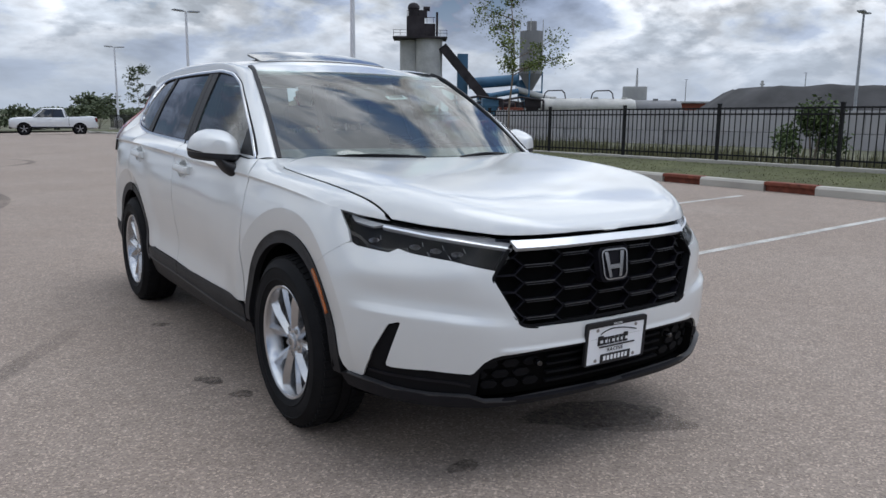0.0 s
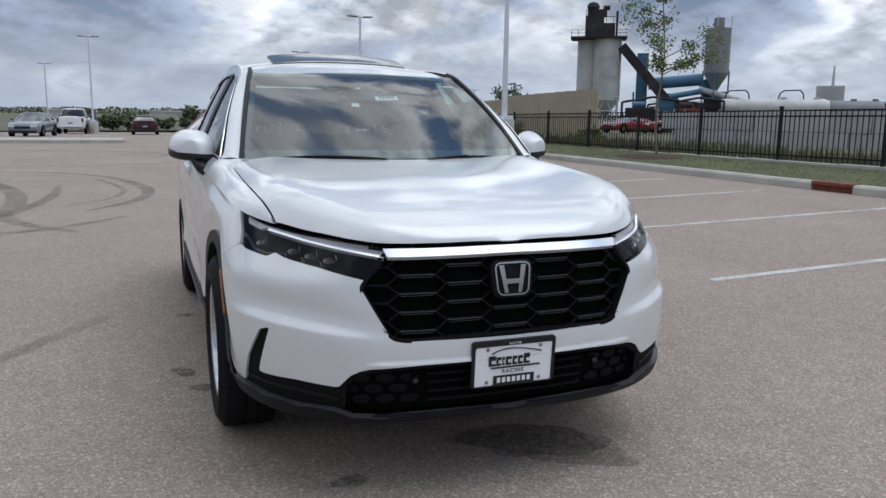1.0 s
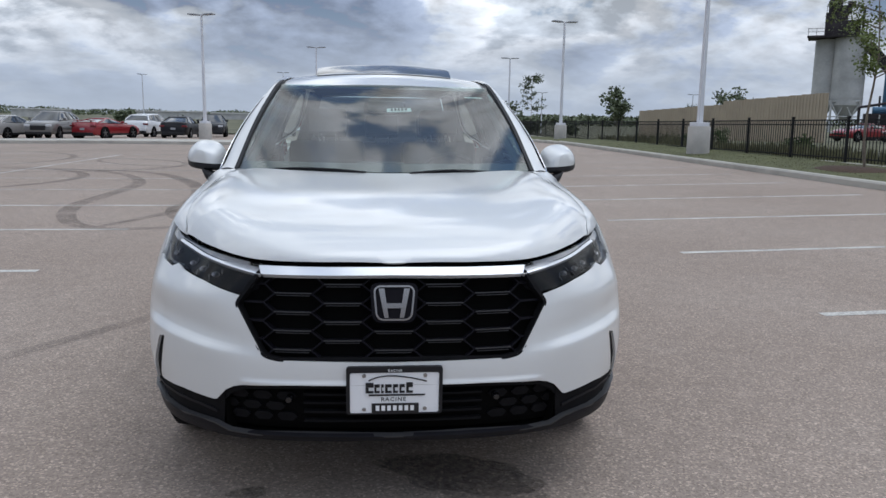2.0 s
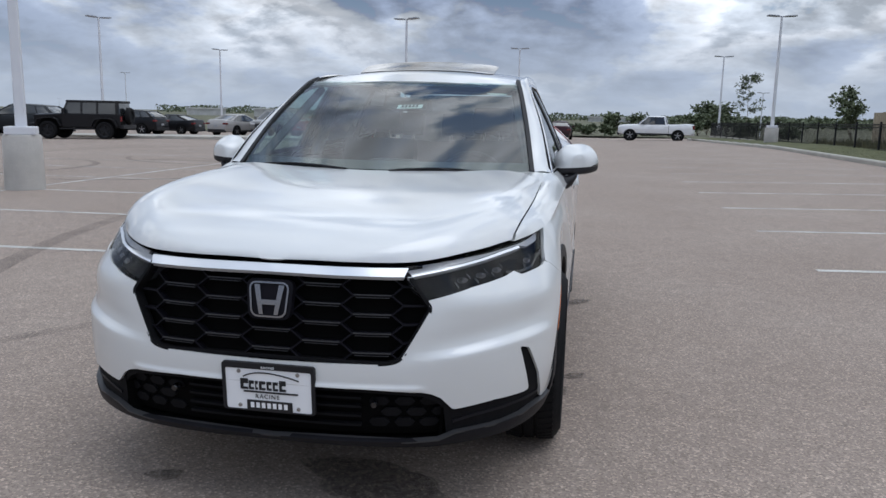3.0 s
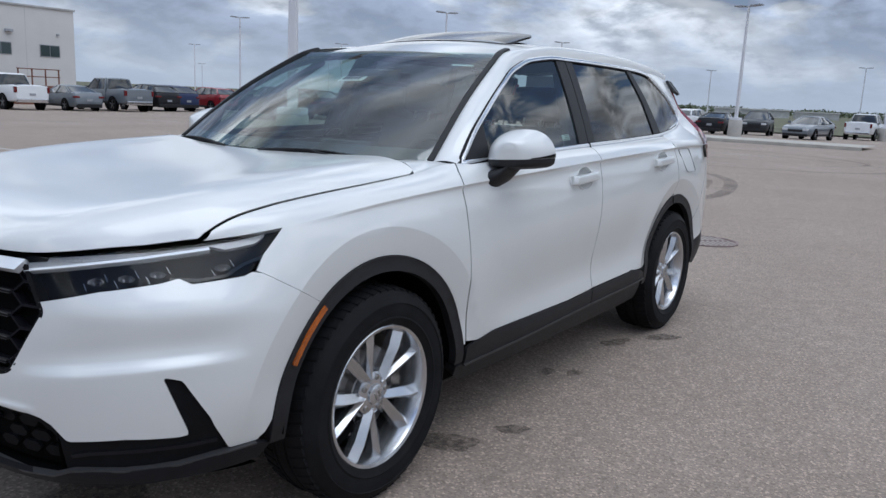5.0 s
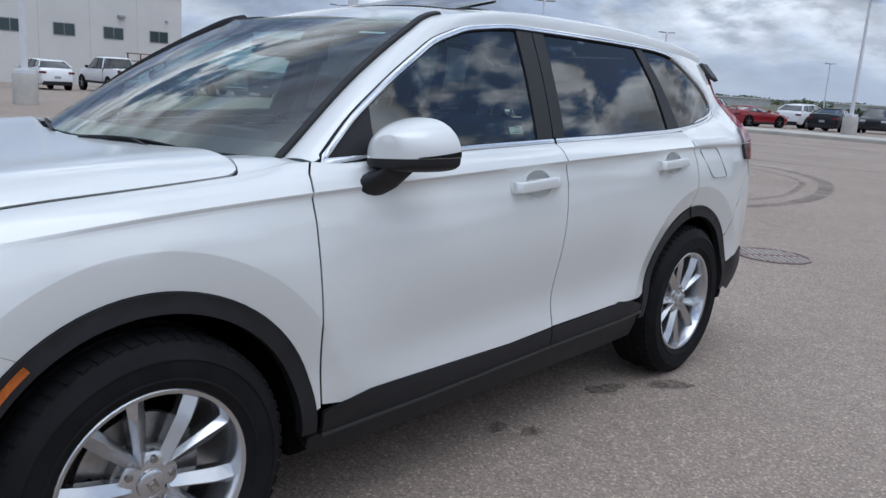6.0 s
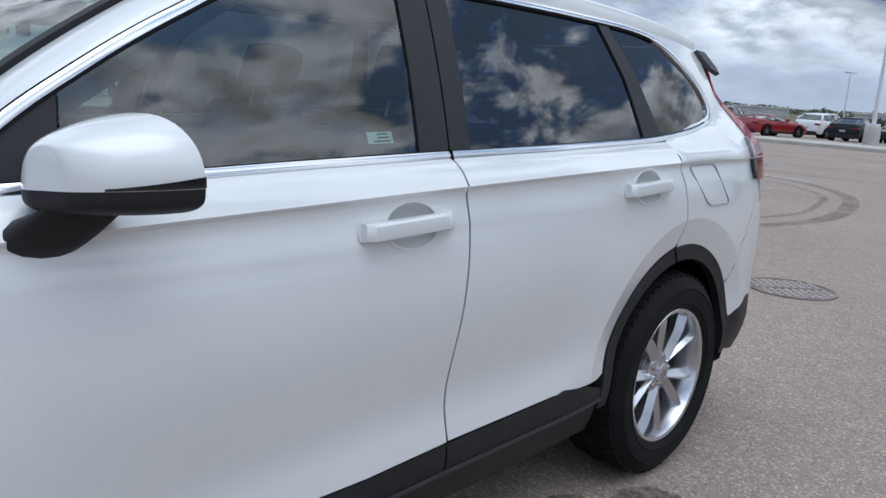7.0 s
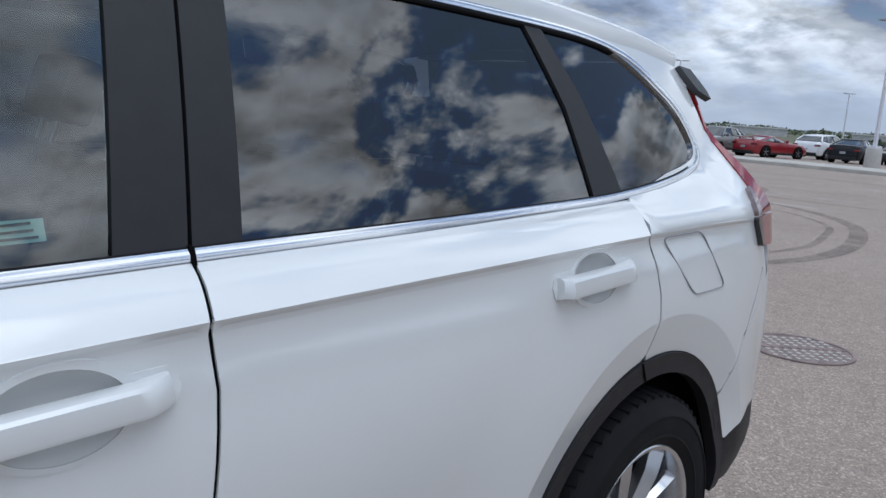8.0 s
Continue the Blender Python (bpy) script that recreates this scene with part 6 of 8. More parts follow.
# mirrors
def mirror_housing(sgn):
    """A bullet-shaped shell, cut off behind by the glass; white above the seam, black below."""
    m = new("mirror")
    m.parent = car
    xc, yr, zb, W, D, H, B = 0.931, 0.792, 1.115, 0.111, 0.137, 0.111, 0.043

    def at_(q, a, out=0.0):
        """A point of the shell: q from the front (0) to the rim (1), a round it (0 outer end, pi/2 top)."""
        fw, fh = (1 - (1 - q) ** 1.76) ** (1 / 1.76), (1 - (1 - q) ** 1.23) ** (1 / 1.23)
        w, h, b = W * (0.23 + 0.77 * fw), H * (0.576 + 0.424 * fh), B * (0.6 + 0.4 * fw)
        c, z = math.cos(a), math.sin(a)
        dx = (w + out) * math.copysign(abs(c) ** 0.75, c)
        dz = (h * (1 - 0.15 * max(c, 0.0) ** 1.5) + out) * z ** 0.82 if z > 0 else -(b + out) * abs(z) ** 0.5
        return (sgn * (xc + 0.016 * (1 - q) + dx), yr - (D + out) * (1 - q) + 0.5 * dx, zb + 0.064 * dx + dz)

    def shell(a0, a1, q0, q1, name, mat, label, out=0.0, nu=22, nv=26, grow=0.0):
        bm = bmesh.new()
        qs = [q0 + (q1 - q0) * (i / nu) ** (1.7 if q0 == 0 else 1) for i in range(nu + 1)]
        rows = [[bm.verts.new(at_(q, a0 + (a1 * (1 - grow + grow * q) - a0) * j / nv, out)) for j in range(nv + 1)] for q in qs]
        for p, r in zip(rows, rows[1:]):
            for j in range(nv):
                bm.faces.new((p[j], p[j + 1], r[j + 1], r[j]))
        if q0 == 0:
            bm.faces.new(rows[0])
        part(name, bm, mat, m, label, True, 50)

    shell(0, math.pi, 0, 1, "mirror_cap", PAINT, "pearl white mirror cap")
    shell(math.pi, 2 * math.pi, 0, 1, "mirror_base", BLACK, "black mirror base")
    shell(0.004, 0.130, 0.16, 1.0, "turn_signal", GLOSS, "smoked turn signal strip", 0.0015, 14, 5, 0.9)
    bm = bmesh.new()
    bm.faces.new([bm.verts.new(at_(0.97, 2 * math.pi * i / 40, -0.004)) for i in range(40)])
    part("mirror_glass", bm, CHROME, m)
    # the arm that carries it on the door
    bm = bmesh.new()
    secs = []
    for t, (x, y, z, a, b) in enumerate(((0.850, 0.666, 1.026, 0.058, 0.042), (0.885, 0.668, 1.034, 0.058, 0.042), (0.925, 0.686, 1.058, 0.057, 0.036), (0.945, 0.712, 1.088, 0.056, 0.03))):
        secs.append([bm.verts.new((sgn * (x + 0.25 * b * math.sin(q)), y + a * math.cos(q), z + b * math.sin(q))) for q in (2 * math.pi * i / 14 for i in range(14))])
    for p, q in zip(secs, secs[1:]):
        for i in range(14):
            bm.faces.new((p[i], p[(i + 1) % 14], q[(i + 1) % 14], q[i]))
    bm.faces.new(secs[0])
    bm.faces.new(secs[-1])
    part("mirror_arm", bm, BLACK, m, "", True, 50)


for sgn in (1, -1):
    mirror_housing(sgn)

# screen surround, wipers, cowl
for sgn in (1, -1):
    pts = []
    for p in rail_in[:40]:
        q = p + np.array((-0.004, -0.006, 0.002))
        pts.append(((sgn * q[0], q[1], q[2]), (sgn * 0.25, -0.7, 0.65)))
    v, f = sweep(pts, [(-0.012, -0.016), (-0.010, 0.008), (0.010, 0.008), (0.012, -0.016)])
    pydata("screen_moulding", v, f, BLACK, car, "black windscreen moulding")
panel("cowl", [(-0.67, 0.28), (0, 0.10), (0.67, 0.28), (0.67, 0.50), (0, 0.40), (-0.67, 0.50)], lambda x, y: np.array((x, y, 1.066 - 0.050 * (x / 0.67) ** 2)), BLACK, car, res=0.08, depth=0)
SCREEN_BAND = 0.075
panel("screen_band", [(-0.72, 0.0), (0, 0.0), (0.72, 0.0), (0.72, SCREEN_BAND), (0, SCREEN_BAND), (-0.72, SCREEN_BAND)], lambda x, v: screen(x, v) + np.array((0, 0.004, -0.004)), GLOSS, car, res=0.06, depth=0)
panel("screen_band", [(-0.72, 0.905), (0, 0.895), (0.72, 0.905), (0.72, 0.955), (0, 0.94), (-0.72, 0.955)], lambda x, v: screen(x, v) + np.array((0, 0.004, -0.004)), GLOSS, car, res=0.06, depth=0)
for x0, x1, v0, v1 in ((-0.62, -0.10, -0.012, 0.010), (0.10, 0.52, -0.016, 0.006)):
    pts = [(screen(x0 + (x1 - x0) * t, v0 + (v1 - v0) * math.sin(math.pi * t)) + np.array((0, -0.006, 0.006)), (0, -0.5, 0.8)) for t in np.linspace(0, 1, 11)]
    v, f = sweep(pts, [(-0.006, -0.008), (-0.002, 0.005), (0.002, 0.005), (0.006, -0.008)])
    wiper = pydata("wiper", v, f, BLACK, car, "black wiper blade")
    a = pts[5][0]
    part("wiper_arm", tube(bmesh.new(), a + np.array((0.22, -0.004, -0.030)), np.array(a) + np.array((0, 0, 0.003)), 0.006, 0.004, 6), BLACK, wiper)


# sunroof: glass panel tilted up at its rear edge, dark well under it
def sunroof(x, y):
    p = roof(x, y)
    return p + np.array((0, 0, 0.004 + 0.046 * max(y - 1.48, 0) / 0.28))


sun_out = fillet([(-0.41, 1.46), (0.41, 1.46), (0.42, 1.74), (0.0, 1.77), (-0.42, 1.74)], [0.04, 0.04, 0.06, 0.3, 0.06], 6)
panel("sunroof_glass", sun_out, sunroof, GLOSS, car, res=0.04, depth=0.010, label="dark tilted sunroof glass")
# no hole: a near-black roof patch stands for the well's shade
panel("sunroof_well", fillet([(-0.40, 1.50), (0.40, 1.50), (0.40, 1.73), (-0.40, 1.73)], 0.05), roof, VOID, car, res=0.05, depth=0, lift=0.0025)
bm = bmesh.new()
rows = []
for t in np.linspace(0, 1, 7):
    w, h = 0.022 * (1 - 0.6 * t), 0.065 * t
    rows.append([bm.verts.new((w * math.cos(a), 2.95 + 0.05 * t + (0.11 - 0.05 * t) * math.sin(a) * 0.9, roof_mid(2.95) + h)) for a in (2 * math.pi * i / 16 for i in range(16))])
for p, q in zip(rows, rows[1:]):
    for i in range(16):
        bm.faces.new((p[i], p[(i + 1) % 16], q[(i + 1) % 16], q[i]))
bm.faces.new(rows[-1])
part("antenna_fin", bm, PAINT, car, "", True, 50)


# cabin
def seat(x, y, w, back=0.62, head=True):
    s_ = new("seat")
    s_.parent = car
    bm = box(bmesh.new(), (x - w / 2, y, 0.50), (x + w / 2, y + 0.50, 0.68), 0.05)
    part("seat_cushion", bm, SEAT, s_, "", True, 60)
    bm = box(bmesh.new(), (-w / 2, -0.07, 0), (w / 2, 0.07, back), 0.06, Matrix.Translation((x, y + 0.52, 0.60)) @ Matrix.Rotation(radians(-17), 4, "X"))
    part("seat_back", bm, SEAT, s_, "", True, 60)
    if head:
        bm = box(bmesh.new(), (-0.13, -0.05, back + 0.05), (0.13, 0.05, back + 0.22), 0.045, Matrix.Translation((x, y + 0.52, 0.60)) @ Matrix.Rotation(radians(-17), 4, "X"))
        part("headrest", bm, SEAT, s_, "", True, 60)
        bm = bmesh.new()
        for dx in (-0.05, 0.05):
            tube(bm, (x + dx, y + 0.52 + 0.17, 0.60 + back - 0.04), (x + dx, y + 0.52 + 0.20, 0.60 + back + 0.06), 0.006, None, 6)
        part("headrest_posts", bm, STEEL, s_)
    return s_


for x in (0.37, -0.37):
    seat(x, 1.15, 0.50)
for x in (0.40, 0.0, -0.40):
    seat(x, 2.05, 0.42, 0.58)
bm = box(bmesh.new(), (-0.74, 0.42, 0.72), (0.74, 0.92, 0.985), 0.07)
box(bm, (-0.16, 0.78, 0.98), (0.10, 0.86, 1.12), 0.02)
box(bm, (0.22, 0.66, 0.97), (0.52, 0.90, 1.06), 0.05)
part("dashboard", bm, TRIMGREY, car, "dark dashboard", True, 60)
bm = bmesh.new()
m = Matrix.Translation((0.37, 1.02, 0.99)) @ Matrix.Rotation(radians(-68), 4, "X")
ringv = []
for i in range(32):
    a = 2 * math.pi * i / 32
    ringv.append([bm.verts.new(m @ Vector(((0.18 + 0.014 * math.cos(b)) * math.cos(a), (0.18 + 0.014 * math.cos(b)) * math.sin(a), 0.014 * math.sin(b)))) for b in (2 * math.pi * k / 8 for k in range(8))])
for i in range(32):
    p, q = ringv[i], ringv[(i + 1) % 32]
    for k in range(8):
        bm.faces.new((p[k], p[(k + 1) % 8], q[(k + 1) % 8], q[k]))
box(bm, (-0.17, -0.03, -0.02), (0.17, 0.03, 0.01), 0.01, m)
box(bm, (-0.07, -0.06, -0.03), (0.07, 0.06, 0.015), 0.02, m)
part("steering_wheel", bm, BLACK, car, "", True, 50)
panel("headliner", [(-0.54, 1.2), (0.54, 1.2), (0.52, 3.2), (-0.52, 3.2)], lambda x, y: roof(x, y) - np.array((0, 0, 0.035)), HEADLINER, car, res=0.15, depth=0)
for sgn in (1, -1):
    part("door_trim", box(bmesh.new(), (min(sgn * 0.77, sgn * 0.81), 0.68, 0.50), (max(sgn * 0.77, sgn * 0.81), 2.55, 1.07), 0.02), TRIMGREY, car)
    part("inner_pillar", tube(bmesh.new(), (sgn * 0.75, 1.60, 1.09), (sgn * 0.60, 1.66, 1.53), 0.04, 0.035, 8), TRIMGREY, car)
    part("inner_pillar", tube(bmesh.new(), (sgn * 0.62, 2.75, 1.10), (sgn * 0.50, 2.70, 1.53), 0.06, 0.05, 8), TRIMGREY, car)
    part("inner_pillar", tube(bmesh.new(), (sgn * 0.70, 0.58, 1.10), (sgn * 0.57, 1.22, 1.49), 0.022, 0.022, 8), TRIMGREY, car)
part("cargo_cover", box(bmesh.new(), (-0.66, 2.72, 0.98), (0.66, 3.42, 1.0), 0.005), SEAT, car)
mir = screen(0.0, 0.80)
part("rear_view_mirror", box(bmesh.new(), (-0.12, mir[1] + 0.14, mir[2] - 0.11), (0.12, mir[1] + 0.17, mir[2] - 0.045), 0.02), BLACK, car, "", True, 60)
part("camera_housing", box(bmesh.new(), (-0.10, mir[1] - 0.03, mir[2] - 0.10), (0.10, mir[1] + 0.13, mir[2] - 0.035), 0.03), TRIMGREY, car, "", True, 60)


# window stickers
def on_screen(x, v, out=-0.004):
    p = screen(x, v)
    return p + np.array((0, 0.004, -0.004))


panel("price_sticker", [(0.005, 0.565), (0.150, 0.578), (0.150, 0.625), (0.005, 0.612)], on_screen, PAPER, car, res=0.1, depth=0, label="white stock sticker")
for i in range(5):
    panel("sticker_bar", [(0.027 + 0.021 * i, 0.580 + 0.0018 * i), (0.041 + 0.021 * i, 0.581 + 0.0018 * i), (0.041 + 0.021 * i, 0.609 + 0.0018 * i), (0.027 + 0.021 * i, 0.608 + 0.0018 * i)], lambda x, v: screen(x, v) + np.array((0, 0.0, 0.0)) + np.array((0, 0.002, -0.002)), INK, car, res=0.1, depth=0)
panel("screen_label", [(0.52, 0.790), (0.64, 0.790), (0.64, 0.808), (0.52, 0.808)], on_screen, PAPER, car, res=0.1, depth=0)


def in_window(y, z):
    p = green(y, z)
    return p + np.array((-0.010, 0, 0))


panel("window_sticker", [(1.362, 1.164), (1.436, 1.1665), (1.436, 1.191), (1.362, 1.1885)], in_window, STICKER, car, res=0.1, depth=0, label="pale green window sticker")
panel("sticker_badge", [(1.336, 1.163), (1.361, 1.164), (1.361, 1.1885), (1.336, 1.1875)], in_window, BEZEL, car, res=0.1, depth=0, label="dark end of the window sticker")
for i, (w0_, w1_) in enumerate(((1.376, 1.428), (1.390, 1.424), (1.390, 1.422))):
    panel("sticker_bar", [(w0_, 1.1685 + 0.0075 * i), (w1_, 1.1703 + 0.0075 * i), (w1_, 1.1730 + 0.0075 * i), (w0_, 1.1712 + 0.0075 * i)], lambda y, z: green(y, z) + np.array((-0.0085, 0, 0)), BEZEL, car, res=0.1, depth=0)

# ---- light poles ----
def light_pole(x, y, z, turn, plinth=0.95, heads=2, height=7.0, girth=0.36, paint=None, label=""):
    p = thing("light_pole", label or "white square steel light pole on a round concrete plinth" if plinth else "white steel light pole with flat lamp heads", "light pole",
              Matrix.Translation((x, y, z)) @ Matrix.Rotation(radians(turn), 4, "Z"), "car park light poles")
    if plinth:
        bm = bmesh.new()
        lathe(bm, [(girth + 0.012, -0.15), (girth + 0.01, plinth * 0.3), (girth, plinth - 0.03), (girth - 0.02, plinth), (0.001, plinth)], 32, "Z")
        part("plinth", bm, CONCRETE, p, "stained concrete plinth", True, 40)
        bm = box(bmesh.new(), (-0.23, -0.23, plinth), (0.23, 0.23, plinth + 0.13), 0.02)
        part("base_cover", bm, POLE, p)
    bm = bmesh.new()
    rings = []
    for zz, r in ((plinth, 0.105), (height - 0.05, 0.06)):
        rings.append([bm.verts.new((r * math.cos(a), r * math.sin(a), zz)) for a in (math.pi / 4 + math.pi / 2 * i + d for i in range(4) for d in (-0.12, 0.12))])
    for i in range(8):
        bm.faces.new((rings[0][i], rings[0][(i + 1) % 8], rings[1][(i + 1) % 8], rings[1][i]))
    bm.faces.new(rings[1])
    part("shaft", bm, paint or POLE, p)
    for sgn in ((1, -1) if heads == 2 else (1,)):
        bm = box(bmesh.new(), (sgn * 0.05 if sgn > 0 else -0.2, -0.04, height - 0.10), (0.2 if sgn > 0 else -0.05, 0.04, height - 0.04), 0.01)
        arm = part("arm", bm, HEADGREY, p)
        bm = box(bmesh.new(), (0.2, -0.19, -0.045), (0.78, 0.19, 0.035), 0.03)
        bmesh.ops.transform(bm, matrix=Matrix.Translation((0, 0, height - 0.06)) @ Matrix.Rotation(0 if sgn > 0 else math.pi, 4, "Z") @ Matrix.Rotation(radians(-3), 4, "Y"), verts=bm.verts)
        part("lamp_head", bm, HEADGREY, p)
    return p


light_pole(-8.16, 8.26, 0, 30, 0.90, height=7.2, girth=0.295)
light_pole(-24.0, 8.5, gz(-24.0, 8.5), 30, height=7.2)
light_pole(10.75, 21.9, 0.27, 10)
light_pole(11.2, 43.2, 0.1, 10)
light_pole(12.3, 68.0, gz(12.3, 68.0) + 0.15, 5)
light_pole(-9.6, 42.6, gz(-9.6, 42.6), -20, heads=2)
light_pole(-4.8, 64.5, gz(-4.8, 64.5), 0, height=7.5)
for x, y, h in ((-30.2, 43.8, 7.5), (-51.9, 43.9, 7.9), (-34.0, 68.7, 7.9), (-31.3, 108, 7.8), (-12.0, 104.5, 8.0), (-93, 70.3, 8.4), (-64.4, 70, 8.3), (-108.9, 114.2, 8.9), (-92.5, 114.5, 8.8), (-144.7, 111.3, 8),
                (-171, 171, 8.8), (-70.6, 111, 8.6), (-235, 320, 6.8), (-226, 207, 7), (24, 108, 6.0), (45, 105, 6.0)):
    light_pole(x, y, gz(x, y), 60 if x < -15 else 15, 0.0, height=h)

light_pole(41, 20.6, gz(41, 20.6), 15, 0.0, height=7, paint=HEADGREY, label="dark grey steel light pole in the works yard")
for az, d, h in ((50.8, 120, 7.0), (58.3, 120, 7.8), (56.6, 140, 5.4)):
    light_pole(-2.1 + d * math.sin(radians(az)), -3.0 + d * math.cos(radians(az)), 0.0, 40, 0.0, 1, h, paint=HEADGREY, label="thin grey steel pole with one lamp head")


# ---- iron fence ----
fence = thing("fence", "black painted iron picket fence, four feet high", "fence", kind="structure")
fence_z = curve_fn([(-14, 0.46), (5, 0.44), (10, 0.41), (20, 0.33), (30, 0.24), (60, 0.10), (72, 0.0)])
posts = [4.91 + 2.645 * i for i in range(-6, 25)]


def fence_x(y):
    return FENCE_X - 0.004 * max(y - 20, 0)


bm = box(bmesh.new(), (-0.008, -0.008, 0.05), (0.008, 0.008, 1.12))
picket = part("picket", bm, FENCE)
picket_me = picket.data
bpy.data.objects.remove(picket)
bm = box(bmesh.new(), (-0.03, -0.03, -0.05), (0.03, 0.03, 1.17))
box(bm, (-0.036, -0.036, 1.17), (0.036, 0.036, 1.20), 0.008)
post = part("post", bm, FENCE)
post_me = post.data
bpy.data.objects.remove(post)
far_v, far_f = [], []
for a, b in zip(posts, posts[1:]):
    za, zb = fence_z(a), fence_z(b)
    p = new("post", post_me)
    p.parent, p.location = fence, (fence_x(a), a, za)
    for h in (0.14, 0.98, 1.10):
        v, f = sweep([((fence_x(a), a, za + h), (1, 0, 0)), ((fence_x(b), b, zb + h), (1, 0, 0))], [(-0.016, -0.014), (-0.016, 0.014), (0.016, 0.014), (0.016, -0.014)])
        pydata("rail", v, f, FENCE, fence)
    n = 20
    for i in range(1, n):
        t = i / n
        x, y, z = fence_x(a + (b - a) * t), a + (b - a) * t, za + (zb - za) * t
        if 2 < y < 33:
            q = new("picket", picket_me)
            q.parent, q.location = fence, (x, y, z)
        else:
            k = len(far_v)
            far_v += [(x + dx, y + dy, z + h) for h in (0.05, 1.12) for dx, dy in ((-0.008, -0.008), (0.008, -0.008), (0.008, 0.008), (-0.008, 0.008))]
            far_f += [(k + i0, k + (i0 + 1) % 4, k + 4 + (i0 + 1) % 4, k + 4 + i0) for i0 in range(4)]
tagged(pydata("picket_row", far_v, far_f, FENCE, fence), kind="stuff")
for i in range(30):
    y0 = -10 + 2.645 * i
    bm = box(bmesh.new(), (FENCE_X - 0.10, y0, fence_z(y0) - 0.35), (FENCE_X + 0.12, y0 + 2.63, fence_z(y0) + 0.02), 0.02)
    part("footing", bm, CURB, fence, "narrow concrete mowing strip")


# ---- plants ----
def leaf_cloud(rng, centres, count, size, squash=1.0):
    """Many small folded leaves round branch tips."""
    v, f = [], []
    for i in range(count):
        c, r = centres[rng.randrange(len(centres))]
        d = Vector((rng.gauss(0, 1), rng.gauss(0, 1), rng.gauss(0, squash)))
        p = Vector(c) + d.normalized() * r * rng.random() ** 0.5
        u = Vector((rng.gauss(0, 1), rng.gauss(0, 1), rng.gauss(0, 0.6))).normalized()
        w = u.cross(Vector((rng.gauss(0, 1), rng.gauss(0, 1), rng.gauss(0, 1)))).normalized()
        s = size * (0.6 + 0.8 * rng.random())
        k = len(v)
        v += [p, p + u * s * 0.5 + w * s * 0.28, p + u * s, p + u * s * 0.5 - w * s * 0.28]
        f += [(k, k + 1, k + 2), (k, k + 2, k + 3)]
    return v, f


def young_tree(x, y, z, height, seed, spread=0.9, leaves=2600, mat=LEAF, leafsize=0.10, lean=0.0):
    rng = random.Random(seed)
    t = thing("young_tree", "slender young street tree with thin feathery green foliage", "tree", Matrix.Translation((x, y, z)))
    bm = bmesh.new()
    path = [Vector((lean * h * 0.1 + 0.05 * math.sin(h * 2 + seed), 0.04 * math.sin(h * 1.7), h)) for h in np.linspace(0, height * 0.92, 9)]
    for i, (a, b) in enumerate(zip(path, path[1:])):
        tube(bm, a, b, 0.034 * (1 - i / 9.5), 0.034 * (1 - (i + 1) / 9.5), 8, False)
    tips = []
    for i in range(22):
        h = height * (0.36 + 0.56 * rng.random())
        base = path[min(int(h / height * 8.6), 8)].copy()
        base.z = h
        ang, ln = rng.random() * 6.28, spread * (0.45 + 0.75 * rng.random()) * (1.25 - 0.7 * h / height)
        tip = base + Vector((math.cos(ang) * ln, math.sin(ang) * ln, 0.25 * ln + 0.3 * rng.random()))
        tube(bm, base, tip, 0.016, 0.005, 5, False)
        tips.append((tuple(tip), 0.25 + 0.22 * rng.random()))
        tips.append((tuple((base * 0.45 + tip * 0.55)), 0.22))
    part("trunk", bm, BARK, t, "", True)
    v, f = leaf_cloud(rng, tips, leaves, leafsize, 0.7)
    pydata("crown", v, f, mat, t)
    return t


young_tree(11.25, 13.7, 0.36, 5.4, 3, 1.05, 5200, leafsize=0.075)
young_tree(17.4, 83.0, -0.5, 6.9, 15, 1.5, 1500, LEAF_DARK, 0.20)


def shrub(x, y, z, w, h, seed, mat=BUSH, n=900, size=0.12, name="shrub", label="rounded green shrub behind the fence"):
    rng = random.Random(seed)
    t = thing(name, label, "shrub", Matrix.Translation((x, y, z)))
    bm = bmesh.new()
    cs = []
    for i in range(9):
        tip = Vector((rng.gauss(0, 0.3) * w, rng.gauss(0, 0.3) * w, h * (0.35 + 0.5 * rng.random())))
        tube(bm, (0, 0, -0.05), tip, 0.03, 0.008, 5, False)
        cs.append((tuple(tip), 0.30 * min(w, h) * (0.7 + 0.6 * rng.random())))
    part("stems", bm, BARK, t)
    v, f = leaf_cloud(rng, cs, n, size, 0.8)
    pydata("foliage", v, f, mat, t)
    return t


for k, (x, y, w, h) in enumerate([(14.3, 6.85, 1.15, 1.6), (14.3, 22.0, 1.2, 0.8), (15.0, 30.5, 1.6, 0.9)]):
    shrub(x, y, 0.2, w, h, 40 + k, n=2600 if h > 1 else 900, size=0.10)
